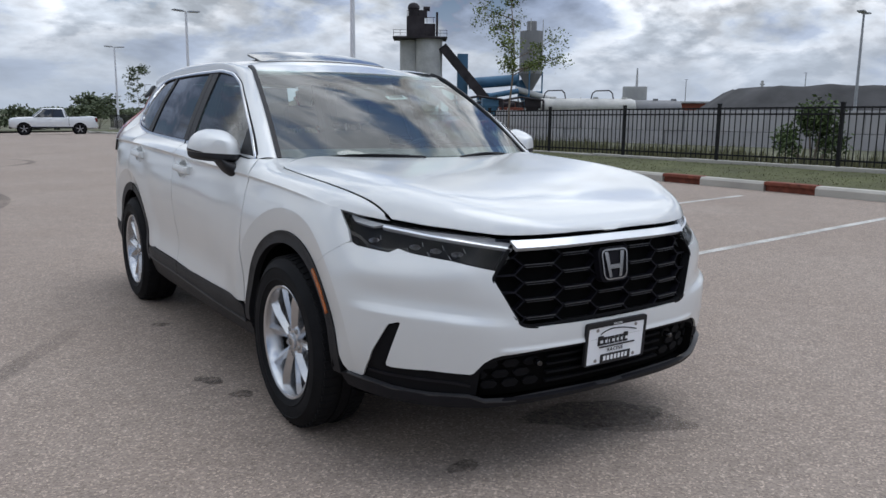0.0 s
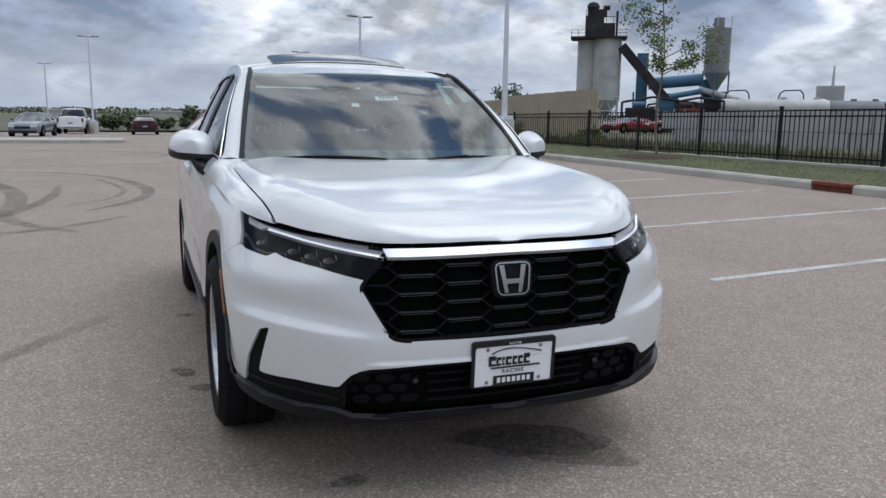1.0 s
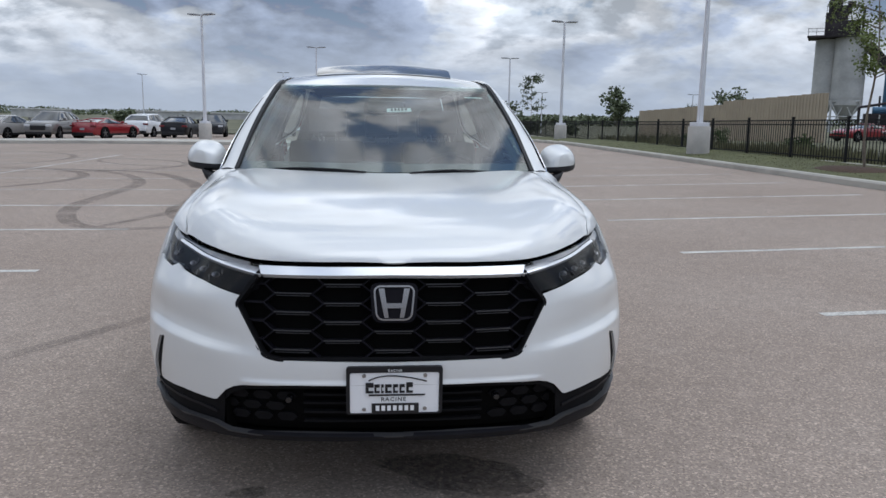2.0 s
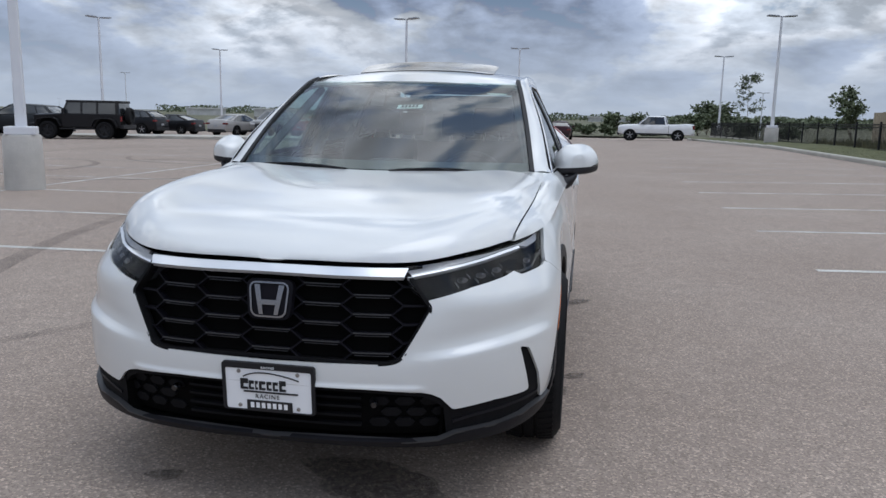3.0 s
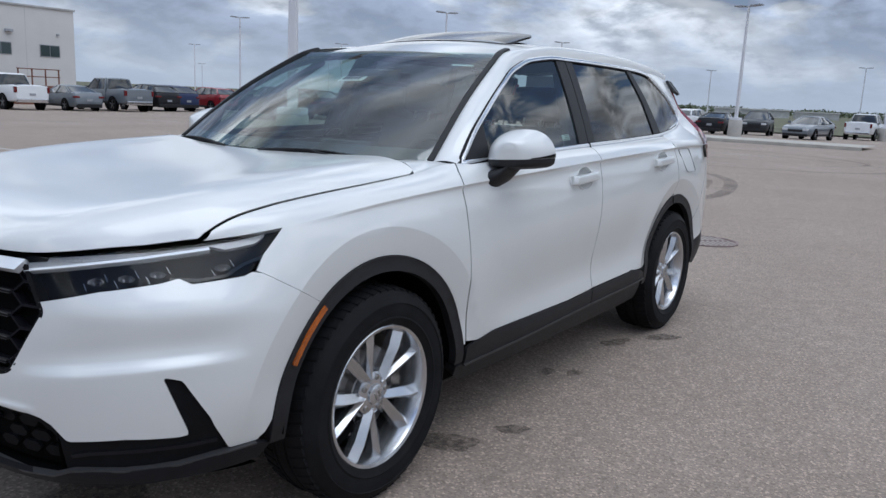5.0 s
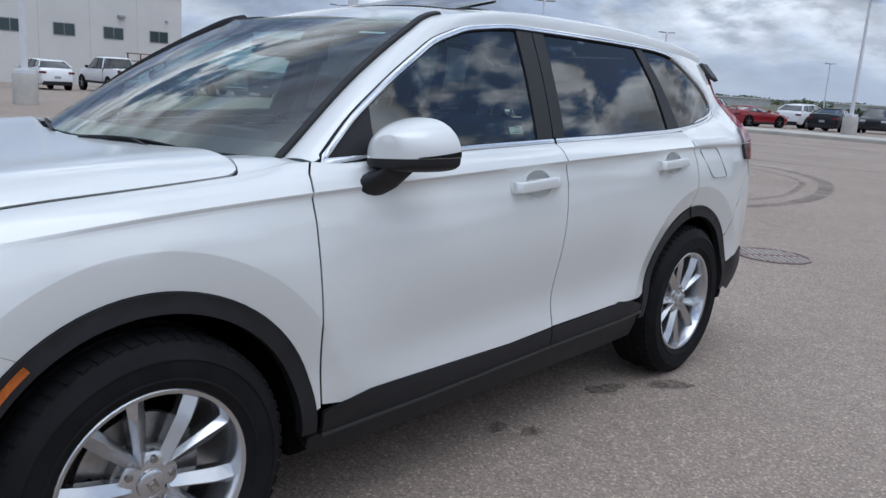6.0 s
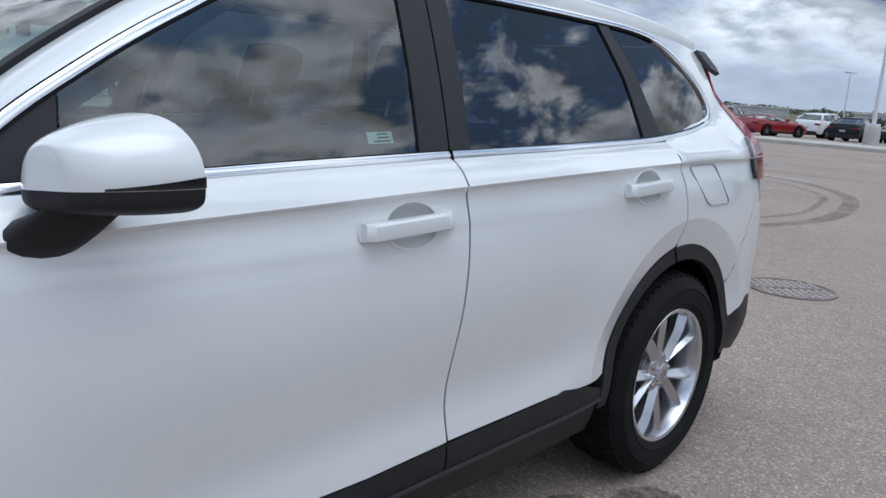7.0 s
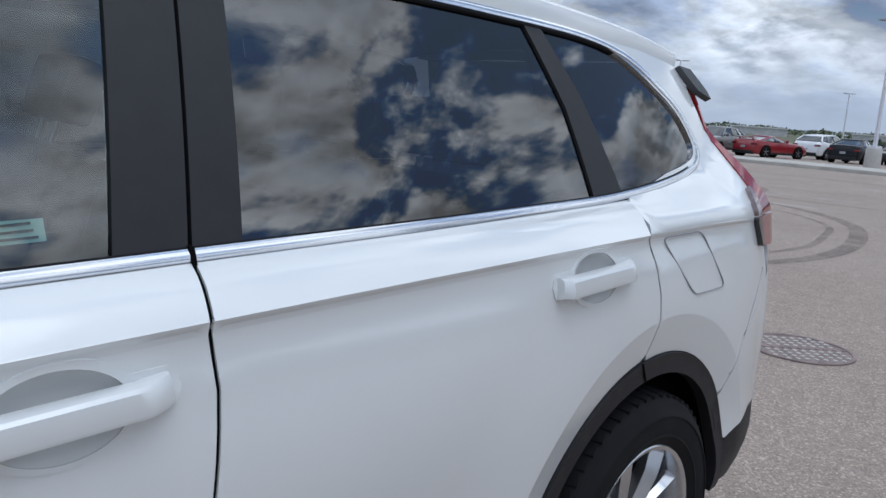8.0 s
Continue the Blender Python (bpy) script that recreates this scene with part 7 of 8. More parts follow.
for k, (az, d, w, h) in enumerate([(-14, 88, 2.5, 1.5), (-4.4, 92, 4, 1.9), (-2.4, 88, 3.5, 1.5), (0.6, 92, 5, 1.3), (3.0, 94, 3.2, 2.4), (5.5, 96, 4, 1.2), (8.8, 116, 2.6, 5.0), (9.2, 112, 3.4, 5.0), (11.5, 100, 3.4, 1.5), (14, 98, 3.0, 1.3), (-17, 100, 2.2, 2.0), (17.8, 100, 2.8, 6.4), (25.1, 128, 3.6, 7.4), (22.2, 128, 2.8, 5.8), (8.2, 112, 2.4, 3.4), (43.3, 150, 4.6, 5.6), (45.3, 152, 3.4, 4.8), (41.8, 150, 2.8, 4.2), (26.6, 130, 3.4, 5.6)]):
    a = radians(az)
    shrub(d * math.sin(a), d * math.cos(a) - 3, -0.6, w, h, 70 + k, LEAF_DARK, 900, 0.5, "bush", "dense dark green bush at the meadow's edge")


# rank weeds along the back of the fence
rng = random.Random(21)
v, f = [], []
for i in range(15000):
    y = -4 + 44 * rng.random()
    x = 12.25 + abs(rng.gauss(0, 2.2))
    patch = 0.35 + 0.65 * max(0.0, noise.noise((x * 0.35, y * 0.22, 2)) + 0.35)
    h = (0.18 + 0.55 * rng.random()) * patch * (0.6 if y < 3 else 1.0)
    a, w = rng.random() * 6.28, 0.02 + 0.025 * rng.random()
    z = gz(x, y) + 0.10
    lx, ly = (rng.random() - 0.5) * 0.25 * h, (rng.random() - 0.5) * 0.5 * h
    k = len(v)
    v += [(x - math.cos(a) * w, y - math.sin(a) * w, z), (x + math.cos(a) * w, y + math.sin(a) * w, z), (x + lx, y + ly, z + h)]
    f.append((k, k + 1, k + 2))
tagged(pydata("weeds", v, f, WEED), "rank olive weeds behind the iron fence", "weeds", kind="stuff")


def tree_line(name, az0, az1, dist, h, seed, label):
    """A far belt of trees: many leaf clumps, uneven along its top."""
    rng = random.Random(seed)
    v, f = [], []
    n = int((az1 - az0) * 26)
    for i in range(n):
        az = az0 + (az1 - az0) * i / n + rng.gauss(0, 0.05)
        d = dist * (1 + 0.12 * rng.random())
        hh = h * (0.45 + 0.5 * abs(noise.noise((az * 0.35, seed, 0))) + 0.35 * abs(noise.noise((az * 1.7, seed, 3))))
        c = Vector((d * math.sin(radians(az)), d * math.cos(radians(az)), 0))
        for j in range(9):
            p = c + Vector((rng.gauss(0, h * 0.3), rng.gauss(0, h * 0.3), hh * rng.random()))
            s = h * 0.10 * (0.6 + 0.8 * rng.random())
            u = Vector((rng.gauss(0, 1), rng.gauss(0, 1), rng.gauss(0, 1))).normalized() * s
            w = u.cross(Vector((rng.gauss(0, 1), rng.gauss(0, 1), 1))).normalized() * s
            k = len(v)
            v += [p - u, p - w, p + u, p + w]
            f.append((k, k + 1, k + 2, k + 3))
    tagged(pydata(name, v, f, LEAF_DARK), label, "trees", kind="stuff")


tree_line("far_woods", -30, 45, 560, 6.5, 5, "low belt of dark trees on the horizon")
tree_line("woods", 41, 75, 260, 9, 6, "dark trees behind the gravel works")
tree_line("near_woods", 6, 27, 200, 3.8, 9, "row of dark green trees beyond the fence")

# mulch ring under the young tree
bm = bmesh.new()
lathe(bm, [(0.95, 0.0), (0.7, 0.07), (0.3, 0.10), (0.001, 0.09)], 30, "Z", Matrix.Translation((11.05, 13.6, 0.30)) @ Matrix.Diagonal((0.8, 1.5, 1, 1)))
tagged(part("mulch_ring", bm, SOIL, None, "", True), "dark brown mulch heaped round the young tree", "mulch")


# ---- gravel and asphalt works behind the fence ----
def polar(az, d, z=0.0):
    return (-1.1 + d * math.sin(radians(az)), -3.3 + d * math.cos(radians(az)), z)


# retaining wall of pale concrete blocks
wall_yard = thing("wall_yard", "low wall of pale grey concrete blocks behind the fence", "block wall", kind="structure")
bm = box(bmesh.new(), (0, 0, 0), (1.78, 0.6, 0.85), 0.03)
block = part("block", bm, BLOCK)
block_me = block.data
bpy.data.objects.remove(block)
w0, w1 = Vector((31.0, -6.0, -0.05)), Vector((24.0, 30.0, -0.05))
run = (w1 - w0)
turn = Matrix.Rotation(math.atan2(run.y, run.x), 4, "Z")
for r in range(2):
    k = int(run.length / 1.8)
    for i in range(k):
        q = new("block", block_me)
        q.parent = wall_yard
        q.matrix_local = Matrix.Translation(w0 + run.normalized() * (i * 1.8 + (0.9 if r % 2 else 0)) + Vector((0.02 * ((i * 7 + r) % 3), 0, 0.87 * r))) @ turn
# gravel heap
rng = random.Random(11)
px, py, pz = polar(61, 75)
n = 40
v, f = [], []
for j in range(n + 1):
    for i in range(n + 1):
        a, b = (i / n - 0.5) * 2, (j / n - 0.5) * 2
        d = max(0, 1 - math.hypot(a, b))
        ridge = min(d * 1.6, 0.62) + 0.05 * noise.noise((a * 6, b * 6, 1)) * (d > 0)
        v.append((px + a * 17 * 0.7 - b * 10, py + -a * 17 * 0.7 - b * 10, 6.6 * max(ridge, 0) - 0.2))
f = [(j * (n + 1) + i, j * (n + 1) + i + 1, (j + 1) * (n + 1) + i + 1, (j + 1) * (n + 1) + i) for j in range(n) for i in range(n)]
tagged(pydata("gravel_mound", v, f, GRAVEL, None, "", True), "broad heap of dark crushed gravel", "gravel mound")
px, py, pz = polar(54.5, 85)
bm = bmesh.new()
lathe(bm, [(4.6, -0.2), (2.0, 2.4), (0.001, 4.1)], 24, "Z", Matrix.Translation((px, py, 0)))
tagged(part("sand_heap", bm, BLOCK, None, "", True), "pale cone of sand behind the fence", "sand heap")

# tan ribbed steel wall
tan_wall = thing("wall_tan", "tan ribbed steel screen wall of the works", "screen wall", kind="structure")
a, b = Vector(polar(31.9, 62)), Vector(polar(19.8, 79.4))
L = (b - a).length
m = Matrix.Translation(a) @ Matrix.Rotation(math.atan2((b - a).y, (b - a).x), 4, "Z")
for i in range(int(L / 1.2)):
    t = i * 1.2 / L
    h = 3.25 - 0.95 * t + (0.25 if t < 0.45 else 0.0)
    bm = bmesh.new()
    box(bm, (i * 1.2, 0, -0.4), (i * 1.2 + 1.19, 0.08, h))
    for k in range(4):
        box(bm, (i * 1.2 + 0.08 + k * 0.3, 0.08, -0.4), (i * 1.2 + 0.22 + k * 0.3, 0.12, h))
        box(bm, (i * 1.2 + 0.08 + k * 0.3, -0.04, -0.4), (i * 1.2 + 0.22 + k * 0.3, 0.0, h))
    q = part("wall_panel", bm, TAN, tan_wall)
    q.matrix_local = m

# plant: twin silos with a dark head house, conveyor, duct and a cone-bottomed silo
PD = 150
works = thing("asphalt_plant", "asphalt plant with twin pale silos, dark head house and blue ducts", "industrial plant")
base = Vector(polar(31.9, PD))
side = Vector((math.cos(radians(31.9)), -math.sin(radians(31.9)), 0))
back = Vector((math.sin(radians(31.9)), math.cos(radians(31.9)), 0))


def at(u, w, z):
    return base + side * u + back * w + Vector((0, 0, z))


def cyl(u, w, z0, z1, r0, r1=None, seg=28):
    return tube(bmesh.new(), at(u, w, z0), at(u, w, z1), r0, r1, seg)


part("silo", cyl(-2.3, 1.5, 5.0, 15.4, 1.9), SILO, works, "pale weathered silo", True, 40)
part("silo", cyl(1.3, 0, 4.5, 15.6, 2.5), SILO, works, "pale weathered silo", True, 40)
part("hopper", cyl(1.3, 0, 1.8, 4.5, 0.5, 2.5), SILO, works, "", True, 40)
part("hopper", cyl(-2.3, 1.5, 2.2, 5.0, 0.5, 1.9), SILO, works, "", True, 40)
for u, w in ((-3.8, 0), (-0.9, -1.8), (3.4, -1.8), (3.4, 2), (-3.6, 3)):
    part("leg", tube(bmesh.new(), at(u, w, 0), at(u, w, 5.4), 0.18, 0.18, 6), SILO, works)
rot = Matrix.Rotation(-radians(31.9), 4, "Z")
for k, (u, w) in enumerate(((-3.8, 0), (-0.9, -1.8), (1.2, -2.2), (3.4, -1.8))):
    nxt = ((-0.9, -1.8), (1.2, -2.2), (3.4, -1.8), (3.4, 2))[k]
    part("brace", tube(bmesh.new(), at(u, w, 0.2), at(nxt[0], nxt[1], 5.0), 0.10, 0.10, 6), SILO, works)
    part("brace", tube(bmesh.new(), at(u, w, 5.0), at(nxt[0], nxt[1], 0.2), 0.10, 0.10, 6), SILO, works)
    part("girt", tube(bmesh.new(), at(u, w, 2.6), at(nxt[0], nxt[1], 2.6), 0.10, 0.10, 6), SILO, works)
    part("ring_beam", tube(bmesh.new(), at(u, w, 5.1), at(nxt[0], nxt[1], 5.1), 0.16, 0.16, 6), SILO, works)


def pbox(name, lo, hi, mat, label=""):
    bm = box(bmesh.new(), lo, hi, 0.05)
    bmesh.ops.transform(bm, matrix=Matrix.Translation(base) @ rot, verts=bm.verts)
    return part(name, bm, mat, works, label)


pbox("platform", (-5.4, -3.2, 15.5), (4.6, 3.2, 15.8), DARKSTEEL)
pbox("head_house", (-2.9, -2.2, 15.8), (0.4, 2.2, 19.5), DARKSTEEL, "soot-black steel head house")
pbox("head_house", (0.4, -2.0, 15.8), (2.4, 1.8, 18.2), DARKSTEEL)
pbox("drive_housing", (-0.7, -1.2, 19.5), (0.9, 1.0, 20.7), DARKSTEEL)
pbox("ladder_cage", (2.5, -2.4, 15.8), (2.9, -2.0, 20.2), DARKSTEEL)
bm = bmesh.new()
lathe(bm, [(1.0, 19.4), (1.0, 20.9), (1.15, 21.0), (1.05, 21.5), (0.7, 21.9), (0.001, 22.1)], 20, "Z", Matrix.Translation(at(-1.6, -0.6, 0)))
part("dome", bm, DARKSTEEL, works, "sooty rounded vent dome", True, 40)
part("motor", tube(bmesh.new(), at(0.2, -0.5, 21.0), at(1.4, -0.5, 21.0), 0.42, 0.42, 14), DARKSTEEL, works)
for u in (-2.8, -1.6, -0.4, 0.8, 2.0):
    pbox("railing_post", (u, -2.35, 19.4 if u < 0.4 else 18.2), (u + 0.07, -2.28, 20.5 if u < 0.4 else 19.3), DARKSTEEL)
for k in range(4):
    beam_z = 5.6 + 3.2 * k
    part("silo_hoop", cyl(1.3, 0, beam_z, beam_z + 0.16, 2.56), SILO, works, "", True, 40)
for i in range(9):
    u = -5.3 + i * 1.22
    pbox("railing_post", (u, -3.15, 15.8), (u + 0.07, -3.08, 16.9), DARKSTEEL)
for z in (16.35, 16.88):
    pbox("railing", (-5.4, -3.16, z), (4.6, -3.08, z + 0.07), DARKSTEEL)
pbox("railing", (-2.9, -2.36, 20.4), (0.4, -2.28, 20.5), DARKSTEEL)
pbox("railing", (0.4, -2.36, 19.2), (2.4, -2.28, 19.3), DARKSTEEL)


def beam(name, p, q, w, h, mat, label=""):
    p, q = Vector(p), Vector(q)
    d = q - p
    mm = Matrix.Translation(p) @ d.to_track_quat("Y", "Z").to_matrix().to_4x4()
    bm = box(bmesh.new(), (-w / 2, 0, -h / 2), (w / 2, d.length, h / 2), 0.05)
    bmesh.ops.transform(bm, matrix=mm, verts=bm.verts)
    return part(name, bm, mat, works, label)


beam("conveyor", at(3.8, -1.0, 14.2), at(13.2, -2.0, 3.2), 1.5, 1.7, DARKSTEEL, "black sloping conveyor gallery")
beam("conveyor_frame", at(6.2, -1.5, 6.0), at(6.3, -1.5, 0), 0.3, 0.3, DARKSTEEL)
pbox("tower", (6.8, 2, 0), (8.8, 4, 13.2), PLANTBLUE, "blue steel tower")
part("duct", tube(bmesh.new(), at(9, 2, 7.6), at(18.5, 0.5, 8.4), 1.05, 1.05, 20), PLANTBLUE, works, "blue round duct", True, 40)
part("duct", tube(bmesh.new(), at(18.5, 0.5, 8.2), at(20.2, 0, 3.4), 1.0, 0.9, 20), PLANTBLUE, works, "", True, 40)
part("duct", tube(bmesh.new(), at(17.5, -1.5, 6.6), at(32.0, -3.0, 2.6), 0.55, 0.55, 14), SILO, works, "", True, 40)
part("duct", tube(bmesh.new(), at(12.5, -2.5, 5.2), at(18.0, -2.5, 6.2), 0.5, 0.5, 14), PLANTBLUE, works, "", True, 40)
pbox("drum_housing", (10.5, -2, 1.0), (14.0, 1.5, 5.8), PLANTBLUE)
pbox("drum_housing", (19.5, -1.5, 0.3), (22.5, 1.5, 6.2), PLANTBLUE)
pbox("burner_house", (14.5, -3, 0.3), (19.0, 0, 4.2), DARKSTEEL)
pbox("tank_body", (24.0, -5.0, 0.2), (27.0, -2.0, 3.2), PLANTBLUE)
for i in range(7):
    u = 9.5 + i * 2.1
    pbox("stair_rail", (u, -4.2, 0), (u + 0.15, -4.0, 3.4 + (i % 3)), DARKSTEEL)
pbox("walkway", (9.0, -4.4, 3.2), (24.0, -3.4, 3.45), DARKSTEEL)
pbox("walkway_rail", (9.0, -4.4, 4.3), (24.0, -4.3, 4.4), SILO)
# second silo
s2 = thing("cone_silo", "tall weathered grey silo with a cone bottom on a steel frame", "silo")
c2 = Vector(polar(39.7, PD))


def part2(name, z0, z1, r0, r1, mat, du=0.0, seg=28):
    return part(name, tube(bmesh.new(), c2 + Vector((du, 0, z0)), c2 + Vector((du, 0, z1)), r0, r1, seg), mat, s2, "", True, 40)


part2("shell", 9.4, 17.1, 2.15, 2.15, GREYSILO)
part2("shell_band", 13.0, 13.3, 2.2, 2.2, GREYSILO)
part2("cone", 6.2, 9.4, 0.35, 2.15, GREYSILO)
part2("cap", 17.1, 18.9, 0.95, 0.9, GREYSILO)
for i in range(4):
    a = math.pi / 4 + math.pi / 2 * i
    o = Vector((2.2 * math.cos(a), 2.2 * math.sin(a), 0))
    part("frame_leg", tube(bmesh.new(), c2 + o, c2 + o + Vector((0, 0, 9.8)), 0.14, 0.14, 6), PLANTBLUE, s2)
    o2 = Vector((2.2 * math.cos(a + math.pi / 2), 2.2 * math.sin(a + math.pi / 2), 0))
    part("frame_brace", tube(bmesh.new(), c2 + o, c2 + o2 + Vector((0, 0, 6)), 0.08, 0.08, 6), PLANTBLUE, s2)
    part("cap_post", tube(bmesh.new(), c2 + o * 0.95 + Vector((0, 0, 17)), c2 + o * 0.95 + Vector((0, 0, 19.2)), 0.07, 0.07, 6), SILO, s2)


def tanker(az, d, length, r, turn, mat, label, z0=1.3, hoops=()):
    t = thing("tank_trailer", label, "tank trailer", Matrix.Translation(polar(az, d)) @ Matrix.Rotation(radians(turn), 4, "Z"))
    bm = bmesh.new()
    lathe(bm, [(0.001, -length / 2 - 0.3), (r * 0.8, -length / 2 - 0.15), (r, -length / 2 + 0.3), (r, length / 2 - 0.3), (r * 0.8, length / 2 + 0.15), (0.001, length / 2 + 0.3)], 24, "X", Matrix.Translation((0, 0, z0 + r)))
    part("tank", bm, mat, t, "", True, 45)
    for u in (-0.35, 0.1, 0.4):
        bm = box(bmesh.new(), (u * length - 0.25, -0.3, z0 - 0.1 + 2 * r), (u * length + 0.25, 0.3, z0 + 0.15 + 2 * r), 0.05)
        part("hatch", bm, mat, t)
        bm = box(bmesh.new(), (u * length - 0.15, -r * 0.9, 0.0), (u * length + 0.15, r * 0.9, z0 + 0.2), 0.03)
        part("cradle", bm, DARKSTEEL, t)
    for u in hoops:
        top, z1 = z0 + 2 * r + 0.75, z0 + 2 * r - 0.1
        way = [(u - 1.15, -0.2, z1), (u - 1.0, -0.2, top - 0.25), (u - 0.7, -0.2, top), (u + 0.7, -0.2, top + 0.05), (u + 1.0, -0.2, top - 0.25), (u + 1.1, -0.2, z1)]
        bm = bmesh.new()
        for p, q in zip(way, way[1:]):
            tube(bm, p, q, 0.06, 0.06, 8)
        part("guard_hoop", bm, DARKSTEEL, t, "dark bent pipe guard over the hatch")
    return t


tanker(43.4, 82, 9.5, 0.85, -42, TANKPAINT, "long dirty off-white tank trailer", 1.6, (-3.2, 1.6))
tanker(47.8, 84, 6.0, 0.95, -46, GREYSILO, "pale grey storage tank on cradles")
shed = thing("site_shed", "rust-red low shed with a pale roof edge", "shed", Matrix.Translation(polar(51.3, 95)) @ Matrix.Rotation(radians(-51), 4, "Z"))
part("walls", box(bmesh.new(), (-3.6, -2, 0), (3.6, 2, 3.1), 0.03), RUST, shed)
part("roof", box(bmesh.new(), (-3.9, -2.3, 3.1), (3.9, 2.3, 3.3), 0.03), SILO, shed)
mixer = thing("site_machine", "pale machine with a cab and mast behind the fence", "machine", Matrix.Translation(polar(46.8, 90)) @ Matrix.Rotation(radians(-46), 4, "Z"))
part("cab", box(bmesh.new(), (-1.3, -1, 3.2), (1.3, 1, 4.8), 0.1), SILO, mixer)
part("chassis", box(bmesh.new(), (-2.4, -1, 0), (2.4, 1, 3.2), 0.1), SILO, mixer)
part("mast", tube(bmesh.new(), (0.2, 0, 4.8), (0.2, 0, 6.8), 0.15, 0.08, 8), SILO, mixer)


def yard_machine(az, d, turn_, w, body_mat, tank_mat, label):
    """A skid-mounted plant unit: frame, casing, sloping hopper, motor and pipework."""
    q = thing("plant_unit", label, "machine", Matrix.Translation(polar(az, d, 0.0)) @ Matrix.Rotation(radians(turn_), 4, "Z"))
    for sd in (-0.8, 0.8):
        part("skid", box(bmesh.new(), (-w / 2, sd - 0.1, 0), (w / 2, sd + 0.1, 0.35), 0.02), DARKSTEEL, q)
    part("casing", box(bmesh.new(), (-w * 0.42, -0.9, 0.35), (w * 0.10, 0.9, 2.3), 0.12), body_mat, q)
    bm = bmesh.new()
    lathe(bm, [(0.35, 0.35), (0.4, 1.2), (1.1, 2.4), (1.1, 3.1), (1.0, 3.15)], 4, "Z", Matrix.Translation((w * 0.28, 0, 0)) @ Matrix.Rotation(math.pi / 4, 4, "Z"))
    part("feed_hopper", bm, tank_mat, q)
    part("motor", tube(bmesh.new(), (-w * 0.30, -0.3, 2.55), (-w * 0.08, -0.3, 2.55), 0.32, 0.32, 14), tank_mat, q)
    bm = bmesh.new()
    for p, r in zip([(-w * 0.5, -1.0, 0.5), (-w * 0.5, -1.0, 2.8), (w * 0.05, -1.0, 3.3), (w * 0.5, -1.0, 3.0)], [(-w * 0.5, -1.0, 2.8), (w * 0.05, -1.0, 3.3), (w * 0.5, -1.0, 3.0), (w * 0.5, -1.0, 0.4)]):
        tube(bm, p, r, 0.11, 0.11, 8)
    part("pipe", bm, DARKSTEEL, q)
    for u in (-0.2, 0.15, 0.42):
        part("stanchion", tube(bmesh.new(), (u * w, -1.15, 0), (u * w, -1.15, 2.2), 0.06, 0.06, 6), SILO, q)
    return q


for az, d, turn_, w, a_, b_, text in ((35.4, 78, -30, 5.2, DARKSTEEL, PLANTBLUE, "soot-dark plant unit with a blue hopper"), (38.6, 80, -44, 5.0, RUST, DARKSTEEL, "rust-red plant unit with a dark hopper"),
                                      (40.6, 84, -20, 4.6, PLANTBLUE, DARKSTEEL, "blue plant unit with bent pipes"), (37.0, 92, -36, 5.4, DARKSTEEL, RUST, "dark plant unit with a rusty hopper")):
    yard_machine(az, d, turn_, w, a_, b_, text)
tower = thing("mast_tower", "slim pale lattice mast on the horizon", "mast", Matrix.Translation(polar(55.4, 160)))
part("mast", tube(bmesh.new(), (0, 0, 0), (0, 0, 8.6), 0.5, 0.25, 6), SILO, tower)
for i in range(5):
    part("antenna", box(bmesh.new(), (-0.6, -0.1, 5 + 0.7 * i), (0.6, 0.1, 5.25 + 0.7 * i), 0.02), SILO, tower)

# ---- building ----
building = thing("building", "large pale precast building with a row of small dark windows", "building")
bm = box(bmesh.new(), (-95, -40, -1.2), (-60, 33.7, 6.75), 0.03)
part("wall", bm, WALLPANEL, building)
part("roof", box(bmesh.new(), (-95.1, -40.1, 6.75), (-59.9, 33.8, 6.9), 0.02), SILO, building, "pale metal parapet cap")
for i in range(14):
    y0 = 30.83 - 3.78 * i
    w = part("window", box(bmesh.new(), (-60.03, y0, 3.05), (-59.97, y0 + 1.62, 4.0), 0.01), GREYRIM, building)
    part("pane", box(bmesh.new(), (-59.975, y0 + 0.06, 3.11), (-59.955, y0 + 0.78, 3.94)), WINDOWGREEN, w)
    part("pane", box(bmesh.new(), (-59.975, y0 + 0.84, 3.11), (-59.955, y0 + 1.56, 3.94)), WINDOWGREEN, w)
    part("panel_joint", box(bmesh.new(), (-60.004, y0 - 1.06, -0.6), (-59.998, y0 - 1.02, 6.7)), SILO, building)
part("wall_light", box(bmesh.new(), (-60, 28.2, 4.75), (-59.7, 28.75, 4.95), 0.03), HEADGREY, building)
part("wall_light", box(bmesh.new(), (-60, 32.2, 4.75), (-59.85, 32.4, 4.9), 0.02), HEADGREY, building)
# a low far warehouse row on the horizon
for k, (az, d, w, h) in enumerate([(-14, 480, 40, 2.4), (-10, 500, 24, 2.0), (-22, 490, 30, 2.6), (-27, 480, 22, 2.2), (-5, 500, 20, 2.1), (-34, 490, 26, 2.2), (2, 500, 30, 1.9)]):
    q = thing("warehouse", "long low pale warehouse on the horizon", "warehouse", Matrix.Translation((d * math.sin(radians(az)), d * math.cos(radians(az)), 0)) @ Matrix.Rotation(radians(-az), 4, "Z"))
    part("wall", box(bmesh.new(), (-w / 2, 0, -2), (w / 2, 20, h)), SILO, q)
    part("roof", box(bmesh.new(), (-w / 2 - 0.5, -0.5, h), (w / 2 + 0.5, 20.5, h + 0.6)), WALLPANEL, q)
    part("window_band", box(bmesh.new(), (-w * 0.46, -0.06, h * 0.5), (w * 0.46, 0.05, h * 0.62)), SILO, q)


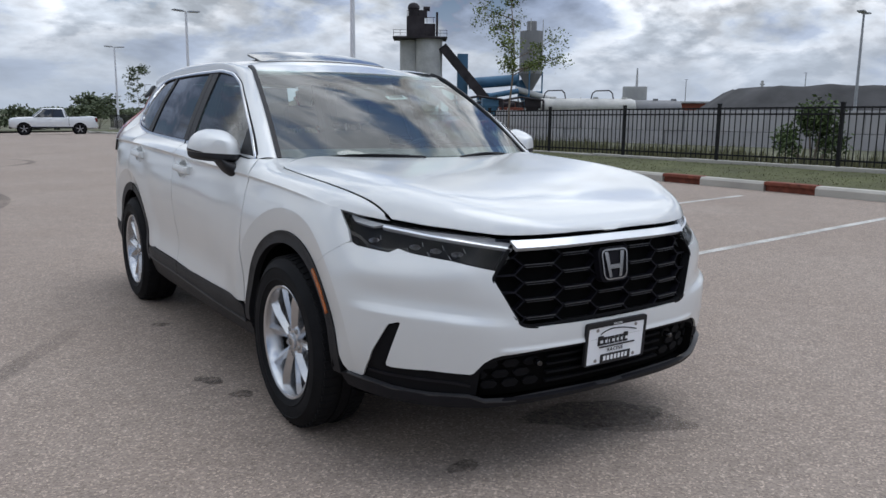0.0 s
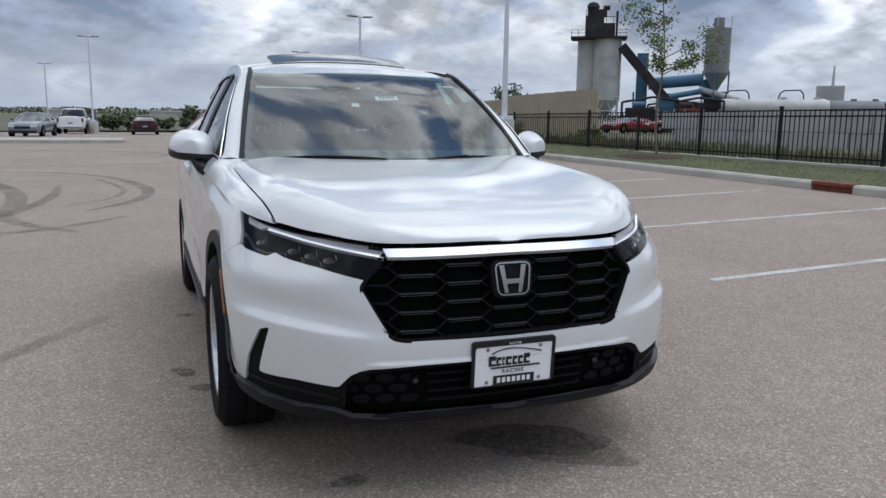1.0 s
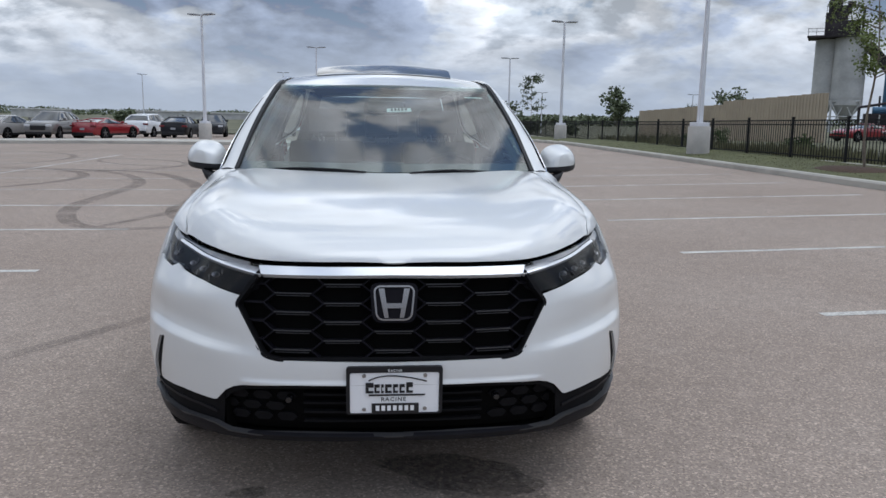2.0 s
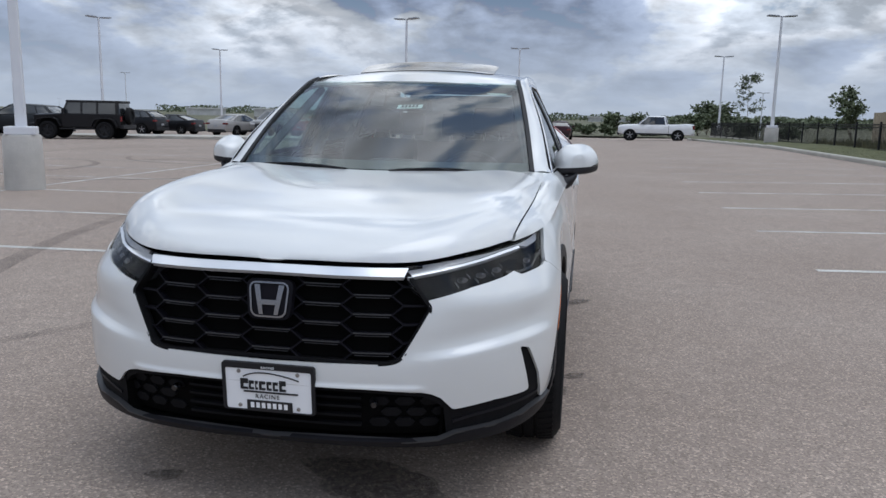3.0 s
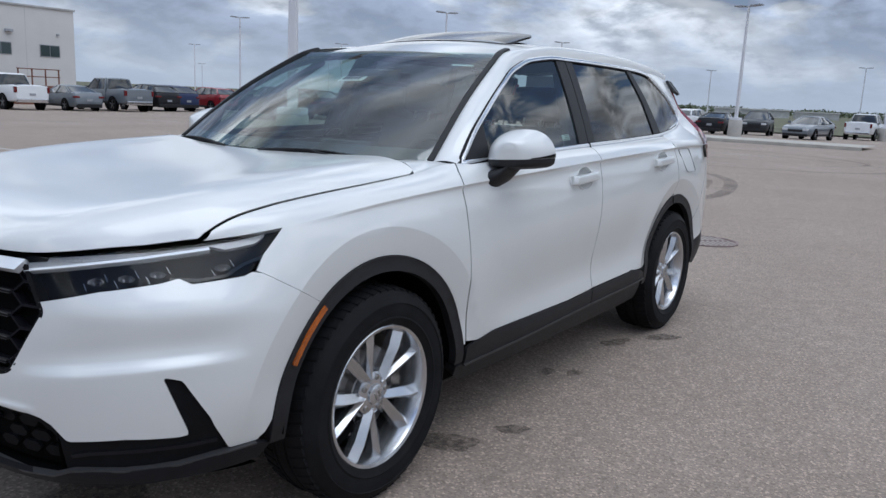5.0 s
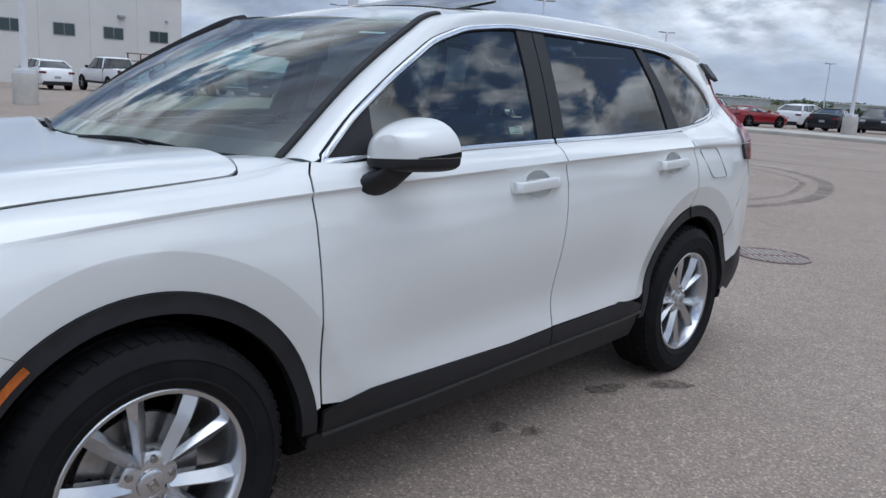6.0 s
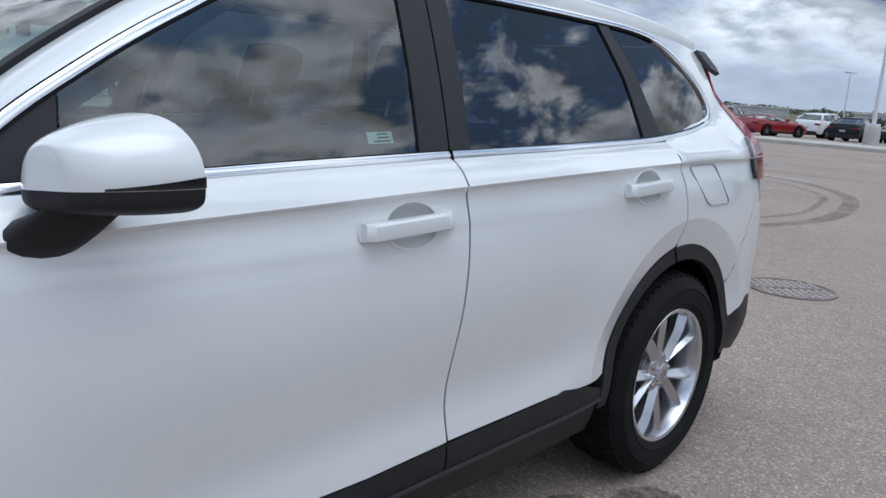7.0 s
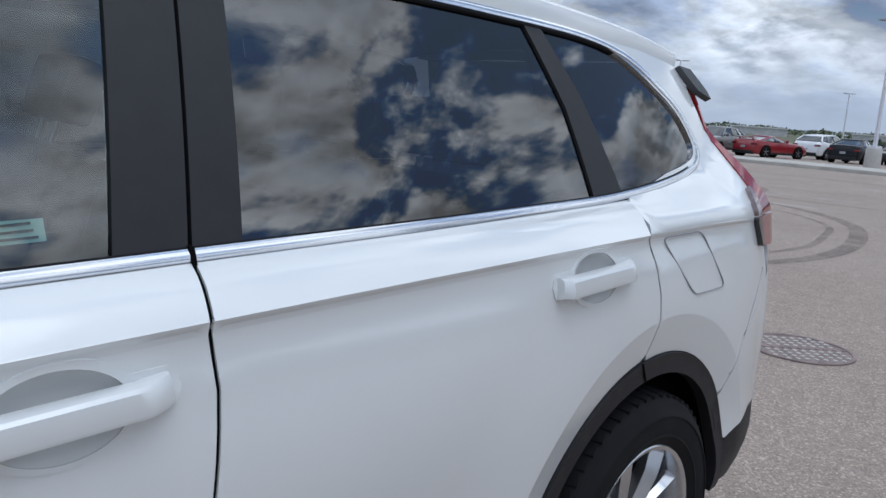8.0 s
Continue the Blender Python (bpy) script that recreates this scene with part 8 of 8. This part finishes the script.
# ---- parked vehicles ----
def small_wheel(parent, x, y, r, w=0.22, rim=None):
    sgn = 1 if x > 0 else -1
    m = Matrix.Translation((x, y, r)) @ Matrix.Rotation(0 if sgn > 0 else math.pi, 4, "Z")
    bm = bmesh.new()
    lathe(bm, [(r * 0.66, w * 0.42), (r * 0.70, w / 2), (r * 0.92, w / 2), (r, w * 0.3), (r, -w / 2), (0.02, -w / 2)], 24, "X", m)
    t = part("wheel", bm, RUBBER, parent, "", True, 40)
    bm = bmesh.new()
    lathe(bm, [(r * 0.67, w * 0.43), (r * 0.63, w * 0.40), (r * 0.60, w * 0.15), (0.001, w * 0.12)], 20, "X", m)
    part("rim", bm, BLACK, t, "", True, 40)
    bm = bmesh.new()
    for k in range(5):
        box(bm, (w * 0.2, -r * 0.075, r * 0.05), (w * 0.40, r * 0.075, r * 0.64), 0.01, m @ Matrix.Rotation(2 * math.pi * k / 5, 4, "X"))
    part("spokes", bm, rim or GREYRIM, t)


def loft(stations, mat, name, parent, label="", cap=True, angle=38):
    """Skins cross-sections: each is a list of (x, y, z), left half; mirrored to a closed ring."""
    bm = bmesh.new()
    rings = []
    for st in stations:
        rings.append([bm.verts.new(p) for p in st] + [bm.verts.new((-p[0], p[1], p[2])) for p in st[::-1]])
    k = len(rings[0])
    for p, q in zip(rings, rings[1:]):
        for i in range(k):
            bm.faces.new((p[i], p[(i + 1) % k], q[(i + 1) % k], q[i]))
    if cap:
        bm.faces.new(rings[0])
        bm.faces.new(rings[-1][::-1])
    bmesh.ops.remove_doubles(bm, verts=bm.verts, dist=1e-4)
    return part(name, bm, mat, parent, label, True, angle)


KINDS = {
    # length, half-width, underside, deck line (from the nose, height), cabin (base front, top front, top rear, base rear, roof), roof half-width, wheel radius, axles
    "suv": (4.75, 0.945, 0.30, [(0, 0.60), (0.03, 0.82), (0.12, 0.94), (0.45, 1.03), (1.10, 1.11), (2.2, 1.14), (3.3, 1.19), (4.40, 1.24), (4.62, 1.16), (4.73, 0.92), (4.75, 0.62)], (0.98, 1.90, 4.02, 4.58, 1.70), 0.62, 0.37, (0.94, 3.72)),
    "sedan": (4.75, 0.915, 0.24, [(0, 0.52), (0.04, 0.68), (0.16, 0.77), (0.5, 0.85), (1.35, 0.94), (3.0, 0.97), (4.2, 1.04), (4.62, 1.05), (4.72, 0.90), (4.75, 0.55)], (1.22, 2.15, 3.35, 4.32, 1.45), 0.58, 0.335, (0.93, 3.72)),
    "sport": (4.6, 0.96, 0.20, [(0, 0.46), (0.05, 0.62), (0.2, 0.74), (0.7, 0.86), (1.7, 0.94), (3.0, 0.95), (3.9, 1.02), (4.45, 1.03), (4.56, 0.86), (4.6, 0.5)], (1.55, 2.4, 3.15, 4.25, 1.31), 0.56, 0.355, (0.92, 3.68)),
    "pickup": (5.95, 1.01, 0.46, [(0, 0.72), (0.03, 1.05), (0.12, 1.15), (0.5, 1.22), (1.5, 1.27), (3.8, 1.29), (5.85, 1.32), (5.93, 1.25), (5.95, 0.72)], (1.45, 2.15, 3.70, 3.92, 1.96), 0.74, 0.42, (0.98, 4.70)),
}


def ring_at(yf, yr, w, z, o, rf=0.16, rr=0.14, bow=0.10):
    """Half outline of the cabin at one height, nose to tail, with rounded corners and a bowed screen."""
    pts = [(0, yf - o, z), (w * 0.5, yf + bow * 0.3 - o, z), (w * 0.86, yf + bow - o, z), (w * 0.97, yf + bow + rf * 0.5 - o, z), (w, yf + bow + rf - o, z)]
    pts += [(w, (yf + yr) / 2 - o, z), (w, yr - rr - o, z), (w * 0.96, yr - rr * 0.4 - o, z), (w * 0.84, yr - 0.03 - o, z), (w * 0.5, yr - o, z), (0, yr - o, z)]
    return pts


def parked(kind, x, y, heading, paint, label, lift=0.0):
    if kind == "jeep":
        return off_roader(x, y, heading, paint, label)
    L, W, zb, deck, (cb, ct, rt, rb, rz), wt, r, axles = KINDS[kind]
    q = thing("parked_pickup" if kind == "pickup" else "parked_car", label, "pickup truck" if kind == "pickup" else "car",
              Matrix.Translation((x, y, gz(x, y) + lift)) @ Matrix.Rotation(radians(heading), 4, "Z"), "parked vehicles")
    o = L / 2
    zd = curve_fn(deck)
    sts = []
    for t in [0, 0.03, 0.08, 0.16, 0.3, 0.5, 0.9, 1.3, 2.0, 2.8, 3.5, L - 0.9, L - 0.5, L - 0.25, L - 0.12, L - 0.05, L]:
        end = min(t, L - t)
        w = W * (0.80 + 0.20 * min(end / 0.55, 1) ** 0.45)
        z = zd(t)
        lo = zb + 0.10 * (1 - min(end / 0.3, 1))
        sts.append([(0, t - o, lo), (w * 0.88, t - o, lo), (w * 0.96, t - o, lo + 0.06), (w * 0.99, t - o, lo + (z - lo) * 0.30), (w, t - o, lo + (z - lo) * 0.58), (w * 0.985, t - o, lo + (z - lo) * 0.80), (w * 0.945, t - o, z - 0.035), (w * 0.88, t - o, z - 0.004), (w * 0.5, t - o, z + 0.022), (0, t - o, z + 0.028)])
    loft(sts, paint, "body", q)
    belt_f, belt_r = zd(cb + 0.5) - 0.01, zd(rb - 0.2) - 0.01
    wb = W * 0.905
    # glass band between belt and roof, then the painted roof on top
    fall = {"suv": 0.026, "sedan": 0.045, "sport": 0.05}.get(kind, 0.0)
    lv = []
    for t in (0.0, 0.35, 0.7, 1.0):
        ring = ring_at(cb + (ct - cb) * t, rb + (rt - rb) * t ** 1.3, wb + (wt - wb) * t ** 1.15, 0, o)
        lv.append([(px, py, (belt_f + (belt_r - belt_f) * (py + o - cb) / (rb - cb)) * (1 - t) + (rz - 0.075 - fall * max(py + o - ct - 0.5, 0) ** 2) * t) for px, py, _ in ring])
    loft(lv, CARGLASS, "glasshouse", q, "dark tinted windows", False, 60)
    up_ = [lv[-1]]
    for k, dz in ((0.975, 0.028), (0.90, 0.055), (0.70, 0.070), (0.3, 0.075)):
        cy = (ct + rt) / 2 - o
        up_.append([(px * k, cy + (py - cy) * (1 - (1 - k) * 0.5), pz + dz) for px, py, pz in lv[-1]])
    loft(up_, paint, "roof", q, "", True, 60)
    mid = cb + (rb - cb) * (0.46 if kind != "pickup" else 0.58)
    posts = [(cb + 0.22, ct + 0.19, 0.055), (mid, mid + 0.06, 0.06), (rb - 0.16, rt - 0.10, 0.10 if kind != "suv" else 0.13)]
    if kind == "suv":
        posts.append((rb - 0.95, rt - 0.62, 0.05))
    for sd in (1, -1):
        for ya, yb, wd in posts:
            za = belt_f + (belt_r - belt_f) * (ya - cb) / (rb - cb)
            pts = []
            for t in (0.0, 0.35, 0.7, 1.0):
                pts.append(((sd * (wb + (wt - wb) * t ** 1.15 + 0.004), ya + (yb - ya) * t - o, za * (1 - t) + (rz - 0.07 - fall * max(yb - ct - 0.5, 0) ** 2) * t), (sd, 0, 0.4)))
            v, f = sweep(pts, [(-wd / 2, -0.03), (-wd / 2, 0.010), (wd / 2, 0.010), (wd / 2, -0.03)])
            pydata("pillar", v, f, paint if wd > 0.08 or ya < cb + 0.5 else BLACK, q)
        nz, tz = zd(0.16), zd(L - 0.25)
        part("headlight", box(bmesh.new(), (sd * W * 0.66 - 0.17, -o - 0.0, nz - 0.20), (sd * W * 0.66 + 0.17, -o + 0.22, nz - 0.07), 0.04), LAMPWHITE, q)
        lamp = (0.17, 0.12, 0.20) if kind != "pickup" else (0.07, 0.32, 0.08)
        part("tail_light", box(bmesh.new(), (sd * W * (0.78 if kind != "pickup" else 0.84) - lamp[0], o - 0.20, tz - lamp[2] - lamp[1]), (sd * W * (0.78 if kind != "pickup" else 0.84) + lamp[0], o - 0.005, tz - lamp[2]), 0.04), LAMPRED, q)
        xs_ = sorted((sd * (W + 0.0), sd * (W + 0.19)))
        part("mirror", box(bmesh.new(), (xs_[0], cb - o + 0.50, belt_f + 0.02), (xs_[1], cb - o + 0.60, belt_f + 0.17), 0.04), paint if kind != "pickup" else BLACK, q)
        part("sill_trim", box(bmesh.new(), (min(sd * W * 0.9, sd * (W + 0.004)), axles[0] + r - o, zb), (max(sd * W * 0.9, sd * (W + 0.004)), axles[1] - r - o, zb + 0.13), 0.02), BLACK, q)
        for yh in (mid - 0.18, mid + 0.85 if kind != "sport" else mid - 0.18):
            xh = sorted((sd * (W - 0.02), sd * (W + 0.025)))
            part("door_handle", box(bmesh.new(), (xh[0], yh - o - 0.09, belt_f - 0.14), (xh[1], yh - o + 0.09, belt_f - 0.11), 0.008), paint, q)
        for a in axles:
            # near-black disc painted as the shade inside the wheel arch
            bm = bmesh.new()
            lathe(bm, [(r * 1.17, -0.10), (r * 1.17, 0.014), (r * 1.05, 0.016), (0.02, 0.006)], 28, "X", Matrix.Translation((sd * W, a - o, r)) @ Matrix.Rotation(0 if sd > 0 else math.pi, 4, "Z"))
            part("wheel_arch", bm, VOID, q)
            small_wheel(q, sd * (W - 0.07), a - o, r)
    part("grille", box(bmesh.new(), (-W * 0.48, -o - 0.012, zb + 0.24), (W * 0.48, -o + 0.08, zd(0.12) - 0.12), 0.04), BLACK if kind != "pickup" else CHROME, q)
    part("front_bumper", box(bmesh.new(), (-W * 0.80, -o - 0.02, zb - 0.02), (W * 0.80, -o + 0.2, zb + 0.15), 0.05), BLACK, q)
    part("rear_bumper", box(bmesh.new(), (-W * 0.80, o - 0.2, zb - 0.02), (W * 0.80, o + 0.03, zb + 0.20), 0.05), BLACK if kind != "pickup" else CHROME, q)
    part("number_plate", box(bmesh.new(), (-0.16, o - 0.02, zb + 0.34), (0.16, o + 0.012, zb + 0.47), 0.005), HEADGREY, q)
    if kind == "pickup":
        # near-black slab on the bed, painted as the shade of its hollow
        part("bed_opening", box(bmesh.new(), (-W * 0.80, rb - o + 0.08, 1.22), (W * 0.80, o - 0.12, 1.352), 0.02), VOID, q)
        part("cab_gap", box(bmesh.new(), (-W - 0.004, rb - o + 0.04, 0.62), (W + 0.004, rb - o + 0.065, 1.30), 0.004), VOID, q)
    if kind == "sport":
        part("rear_spoiler", box(bmesh.new(), (-W * 0.74, o - 0.34, 1.13), (W * 0.74, o - 0.10, 1.165), 0.015), paint, q)
        for sd in (1, -1):
            part("spoiler_post", box(bmesh.new(), (sd * 0.5 - 0.02, o - 0.28, 1.02), (sd * 0.5 + 0.02, o - 0.18, 1.14), 0.005), paint, q)
    return q


def off_roader(x, y, heading, paint, label):
    """A boxy off-road vehicle: narrow hood between flat fenders, upright screen, square hardtop, spare wheel behind."""
    q = thing("parked_car", label, "car", Matrix.Translation((x, y, gz(x, y))) @ Matrix.Rotation(radians(heading), 4, "Z"), "parked vehicles")
    o, r = 2.3, 0.42
    part("tub", box(bmesh.new(), (-0.78, -0.85, 0.55), (0.78, 1.95, 1.22), 0.05), paint, q)
    loft([[(0, -o + 0.12, 0.72), (0.56, -o + 0.12, 0.72), (0.60, -o + 0.12, 1.10), (0.50, -o + 0.12, 1.15), (0, -o + 0.12, 1.17)],
          [(0, -1.4, 0.66), (0.64, -1.4, 0.66), (0.68, -1.4, 1.14), (0.58, -1.4, 1.20), (0, -1.4, 1.22)],
          [(0, -0.82, 0.6), (0.72, -0.82, 0.6), (0.76, -0.82, 1.18), (0.66, -0.82, 1.24), (0, -0.82, 1.26)]], paint, "hood", q)
    part("grille", box(bmesh.new(), (-0.58, -o + 0.08, 0.70), (0.58, -o + 0.16, 1.14), 0.03), paint, q)
    for i in range(7):
        part("grille_slot", box(bmesh.new(), (-0.25 + 0.075 * i, -o + 0.072, 0.78), (-0.205 + 0.075 * i, -o + 0.09, 1.05), 0.005), VOID, q)
    part("front_bumper", box(bmesh.new(), (-0.85, -o - 0.1, 0.52), (0.85, -o + 0.1, 0.72), 0.03), BLACK, q)
    part("rear_bumper", box(bmesh.new(), (-0.85, 1.98, 0.52), (0.85, 2.12, 0.70), 0.03), BLACK, q)
    lv = [[(0, -0.88 + 0.28 * t, z), (w * 0.95, -0.86 + 0.28 * t, z), (w, -0.80 + 0.28 * t, z), (w, 0.6, z), (w, 1.88 - 0.04 * t, z), (w * 0.95, 1.93 - 0.06 * t, z), (0, 1.94 - 0.06 * t, z)] for t, z, w in ((0, 1.20, 0.765), (1, 1.74, 0.69))]
    loft(lv, CARGLASS, "glasshouse", q, "dark side windows", False, 30)
    part("hardtop", box(bmesh.new(), (-0.71, -0.62, 1.72), (0.71, 1.92, 1.84), 0.05), BLACK, q)
    for sd in (1, -1):
        for ya, yb, wd in ((-0.80, -0.54, 0.07), (0.12, 0.12, 0.09), (0.86, 0.86, 0.09), (1.80, 1.78, 0.16)):
            v, f = sweep([((sd * 0.772, ya, 1.20), (sd, 0, 0.1)), ((sd * 0.698, yb, 1.75), (sd, 0, 0.1))], [(-wd / 2, -0.03), (-wd / 2, 0.008), (wd / 2, 0.008), (wd / 2, -0.03)])
            pydata("pillar", v, f, paint, q)
        for ya, fwd in ((-1.45, True), (1.22, False)):
            path = [(-0.62, 0.62), (-0.46, 0.93), (-0.20, 1.0), (0.25, 1.0), (0.46, 0.90), (0.60, 0.62)]
            v, f = sweep([((sd * 0.80, ya + a, b), (0, 0.3 * a, 1)) for a, b in path], [(-0.13, -0.02), (-0.13, 0.02), (0.13, 0.02), (0.13, -0.02)])
            pydata("fender", v, f, BLACK, q)
            bm = bmesh.new()
            lathe(bm, [(0.50, 0.0), (0.50, 0.02), (0.02, 0.02)], 24, "X", Matrix.Translation((sd * 0.775 - (0.02 if sd < 0 else 0), ya, 0.48)))
            part("wheel_well", bm, VOID, q)
            small_wheel(q, sd * 0.80, ya, r, 0.26, BLACK)
        bm = bmesh.new()
        lathe(bm, [(0.001, -0.03), (0.09, -0.03), (0.10, 0.03)], 18, "X", Matrix.Translation((sd * 0.43, -o + 0.08, 0.97)) @ Matrix.Rotation(math.pi / 2, 4, "Z"))
        part("headlight", bm, LAMPWHITE, q)
        part("tail_light", box(bmesh.new(), (sd * 0.70 - 0.07, 1.94, 0.86), (sd * 0.70 + 0.07, 2.0, 1.10), 0.02), LAMPRED, q)
        xs_ = sorted((sd * 0.80, sd * 1.0))
        part("mirror", box(bmesh.new(), (xs_[0], -0.72, 1.24), (xs_[1], -0.62, 1.44), 0.03), BLACK, q)
        part("side_step", box(bmesh.new(), (sd * 0.82 - 0.06, -0.9, 0.46), (sd * 0.82 + 0.06, 0.75, 0.52), 0.02), BLACK, q)
    bm = bmesh.new()
    lathe(bm, [(0.001, 0.06), (0.22, 0.06), (0.26, 0.12), (0.38, 0.12), (0.41, 0.05), (0.41, -0.1), (0.02, -0.1)], 28, "X", Matrix.Translation((0, 2.12, 1.12)) @ Matrix.Rotation(math.pi / 2, 4, "Z"))
    part("spare_wheel", bm, RUBBER, q, "", True, 40)
    return q


parked("sedan", -22.88, 48.50, 165, P_SILVER, "silver-beige sedan parked tail towards the lot")
parked("suv", -20.24, 48.50, 0, P_TAUPE, "grey-brown SUV parked nose outwards")
parked("sport", -17.36, 49.70, 160, P_RED, "red sports coupe with a rear spoiler")
parked("suv", -16.64, 56.90, 172, P_WHITE, "white SUV parked tail towards the lot")
parked("sedan", -13.04, 51.62, 180, P_BLACK, "black sedan parked beside a light pole")
parked("suv", -12.08, 57.50, 8, P_GREY, "dark grey SUV parked nose outwards")
parked("sedan", -7.52, 51.50, -8, P_BLUEGREY, "blue-grey sedan parked nose outwards")
parked("pickup", -6.17, 65.26, 178, P_WHITE, "white pickup truck parked tail outwards")
parked("sedan", -1.02, 61.34, 180, P_DKRED, "dark maroon sedan parked tail outwards")
parked("pickup", 6.62, 62.69, -97, P_WHITE, "white crew cab pickup parked broadside")
parked("suv", -29.35, 27.26, -97, P_GREY, "dark grey SUV parked in the lot")
parked("suv", -31.00, 31.00, -92, P_BLACK, "black SUV parked in a row")
parked("sedan", -30.45, 34.30, -92, P_BLACK, "black sedan parked in a row")
parked("suv", -28.25, 33.86, -84, P_GREY, "dark grey SUV parked beside an off-road vehicle")
parked("jeep", -22.97, 31.44, -78, P_BLACK, "black boxy off-road vehicle with a rear spare wheel")
parked("suv", -30.45, 47.50, -92, P_BLACK, "black SUV parked far back in the lot")
parked("sedan", -29.35, 50.80, -92, P_BLACK, "black sedan parked far back in the lot")
parked("suv", -43.65, 30.78, -92, P_BLUE, "navy blue SUV parked in a row")
parked("suv", -43.43, 34.08, -92, P_RED, "red SUV parked in a row")
parked("suv", -43.10, 37.60, -92, P_BLACK, "black SUV parked in a row")
parked("suv", -46.08, 12.99, -92, P_BLACK, "black SUV parked by the building")
parked("suv", -44.65, 16.68, -92, P_WHITE, "white SUV parked by the building")
parked("pickup", -42.86, 19.90, -92, P_WHITE, "white pickup truck parked by the building")
parked("sedan", -41.91, 22.87, -92, P_BLUEGREY, "grey sedan parked between pickups")
parked("pickup", -42.03, 25.73, -92, P_BLUEGREY, "grey pickup truck parked by the building")
parked("suv", -43.46, 29.18, -92, P_BLACK, "dark SUV parked by the building")
for az, d, turn_, kind_ in ((33.9, 68, -75, "sport"), (37.2, 66, -110, "sedan")):
    px, py, pz = polar(az, d)
    parked(kind_, px, py, turn_, P_RED, "red car parked in the works yard behind the fence", 0.25)
lift = thing("scissor_lift", "orange work platform with guard rails beside the building", "work platform", Matrix.Translation((-57, 28.6, -0.75)))
part("base", box(bmesh.new(), (-1, -1.6, 0.1), (1, 1.6, 1.6), 0.05), ORANGE, lift)
for y in (-1.5, -0.5, 0.5, 1.5):
    part("guard_post", box(bmesh.new(), (0.9, y - 0.04, 1.6), (0.98, y + 0.04, 2.8)), ORANGE, lift)
for z in (2.2, 2.75):
    part("guard_rail", box(bmesh.new(), (0.9, -1.6, z), (0.98, 1.6, z + 0.07)), ORANGE, lift)
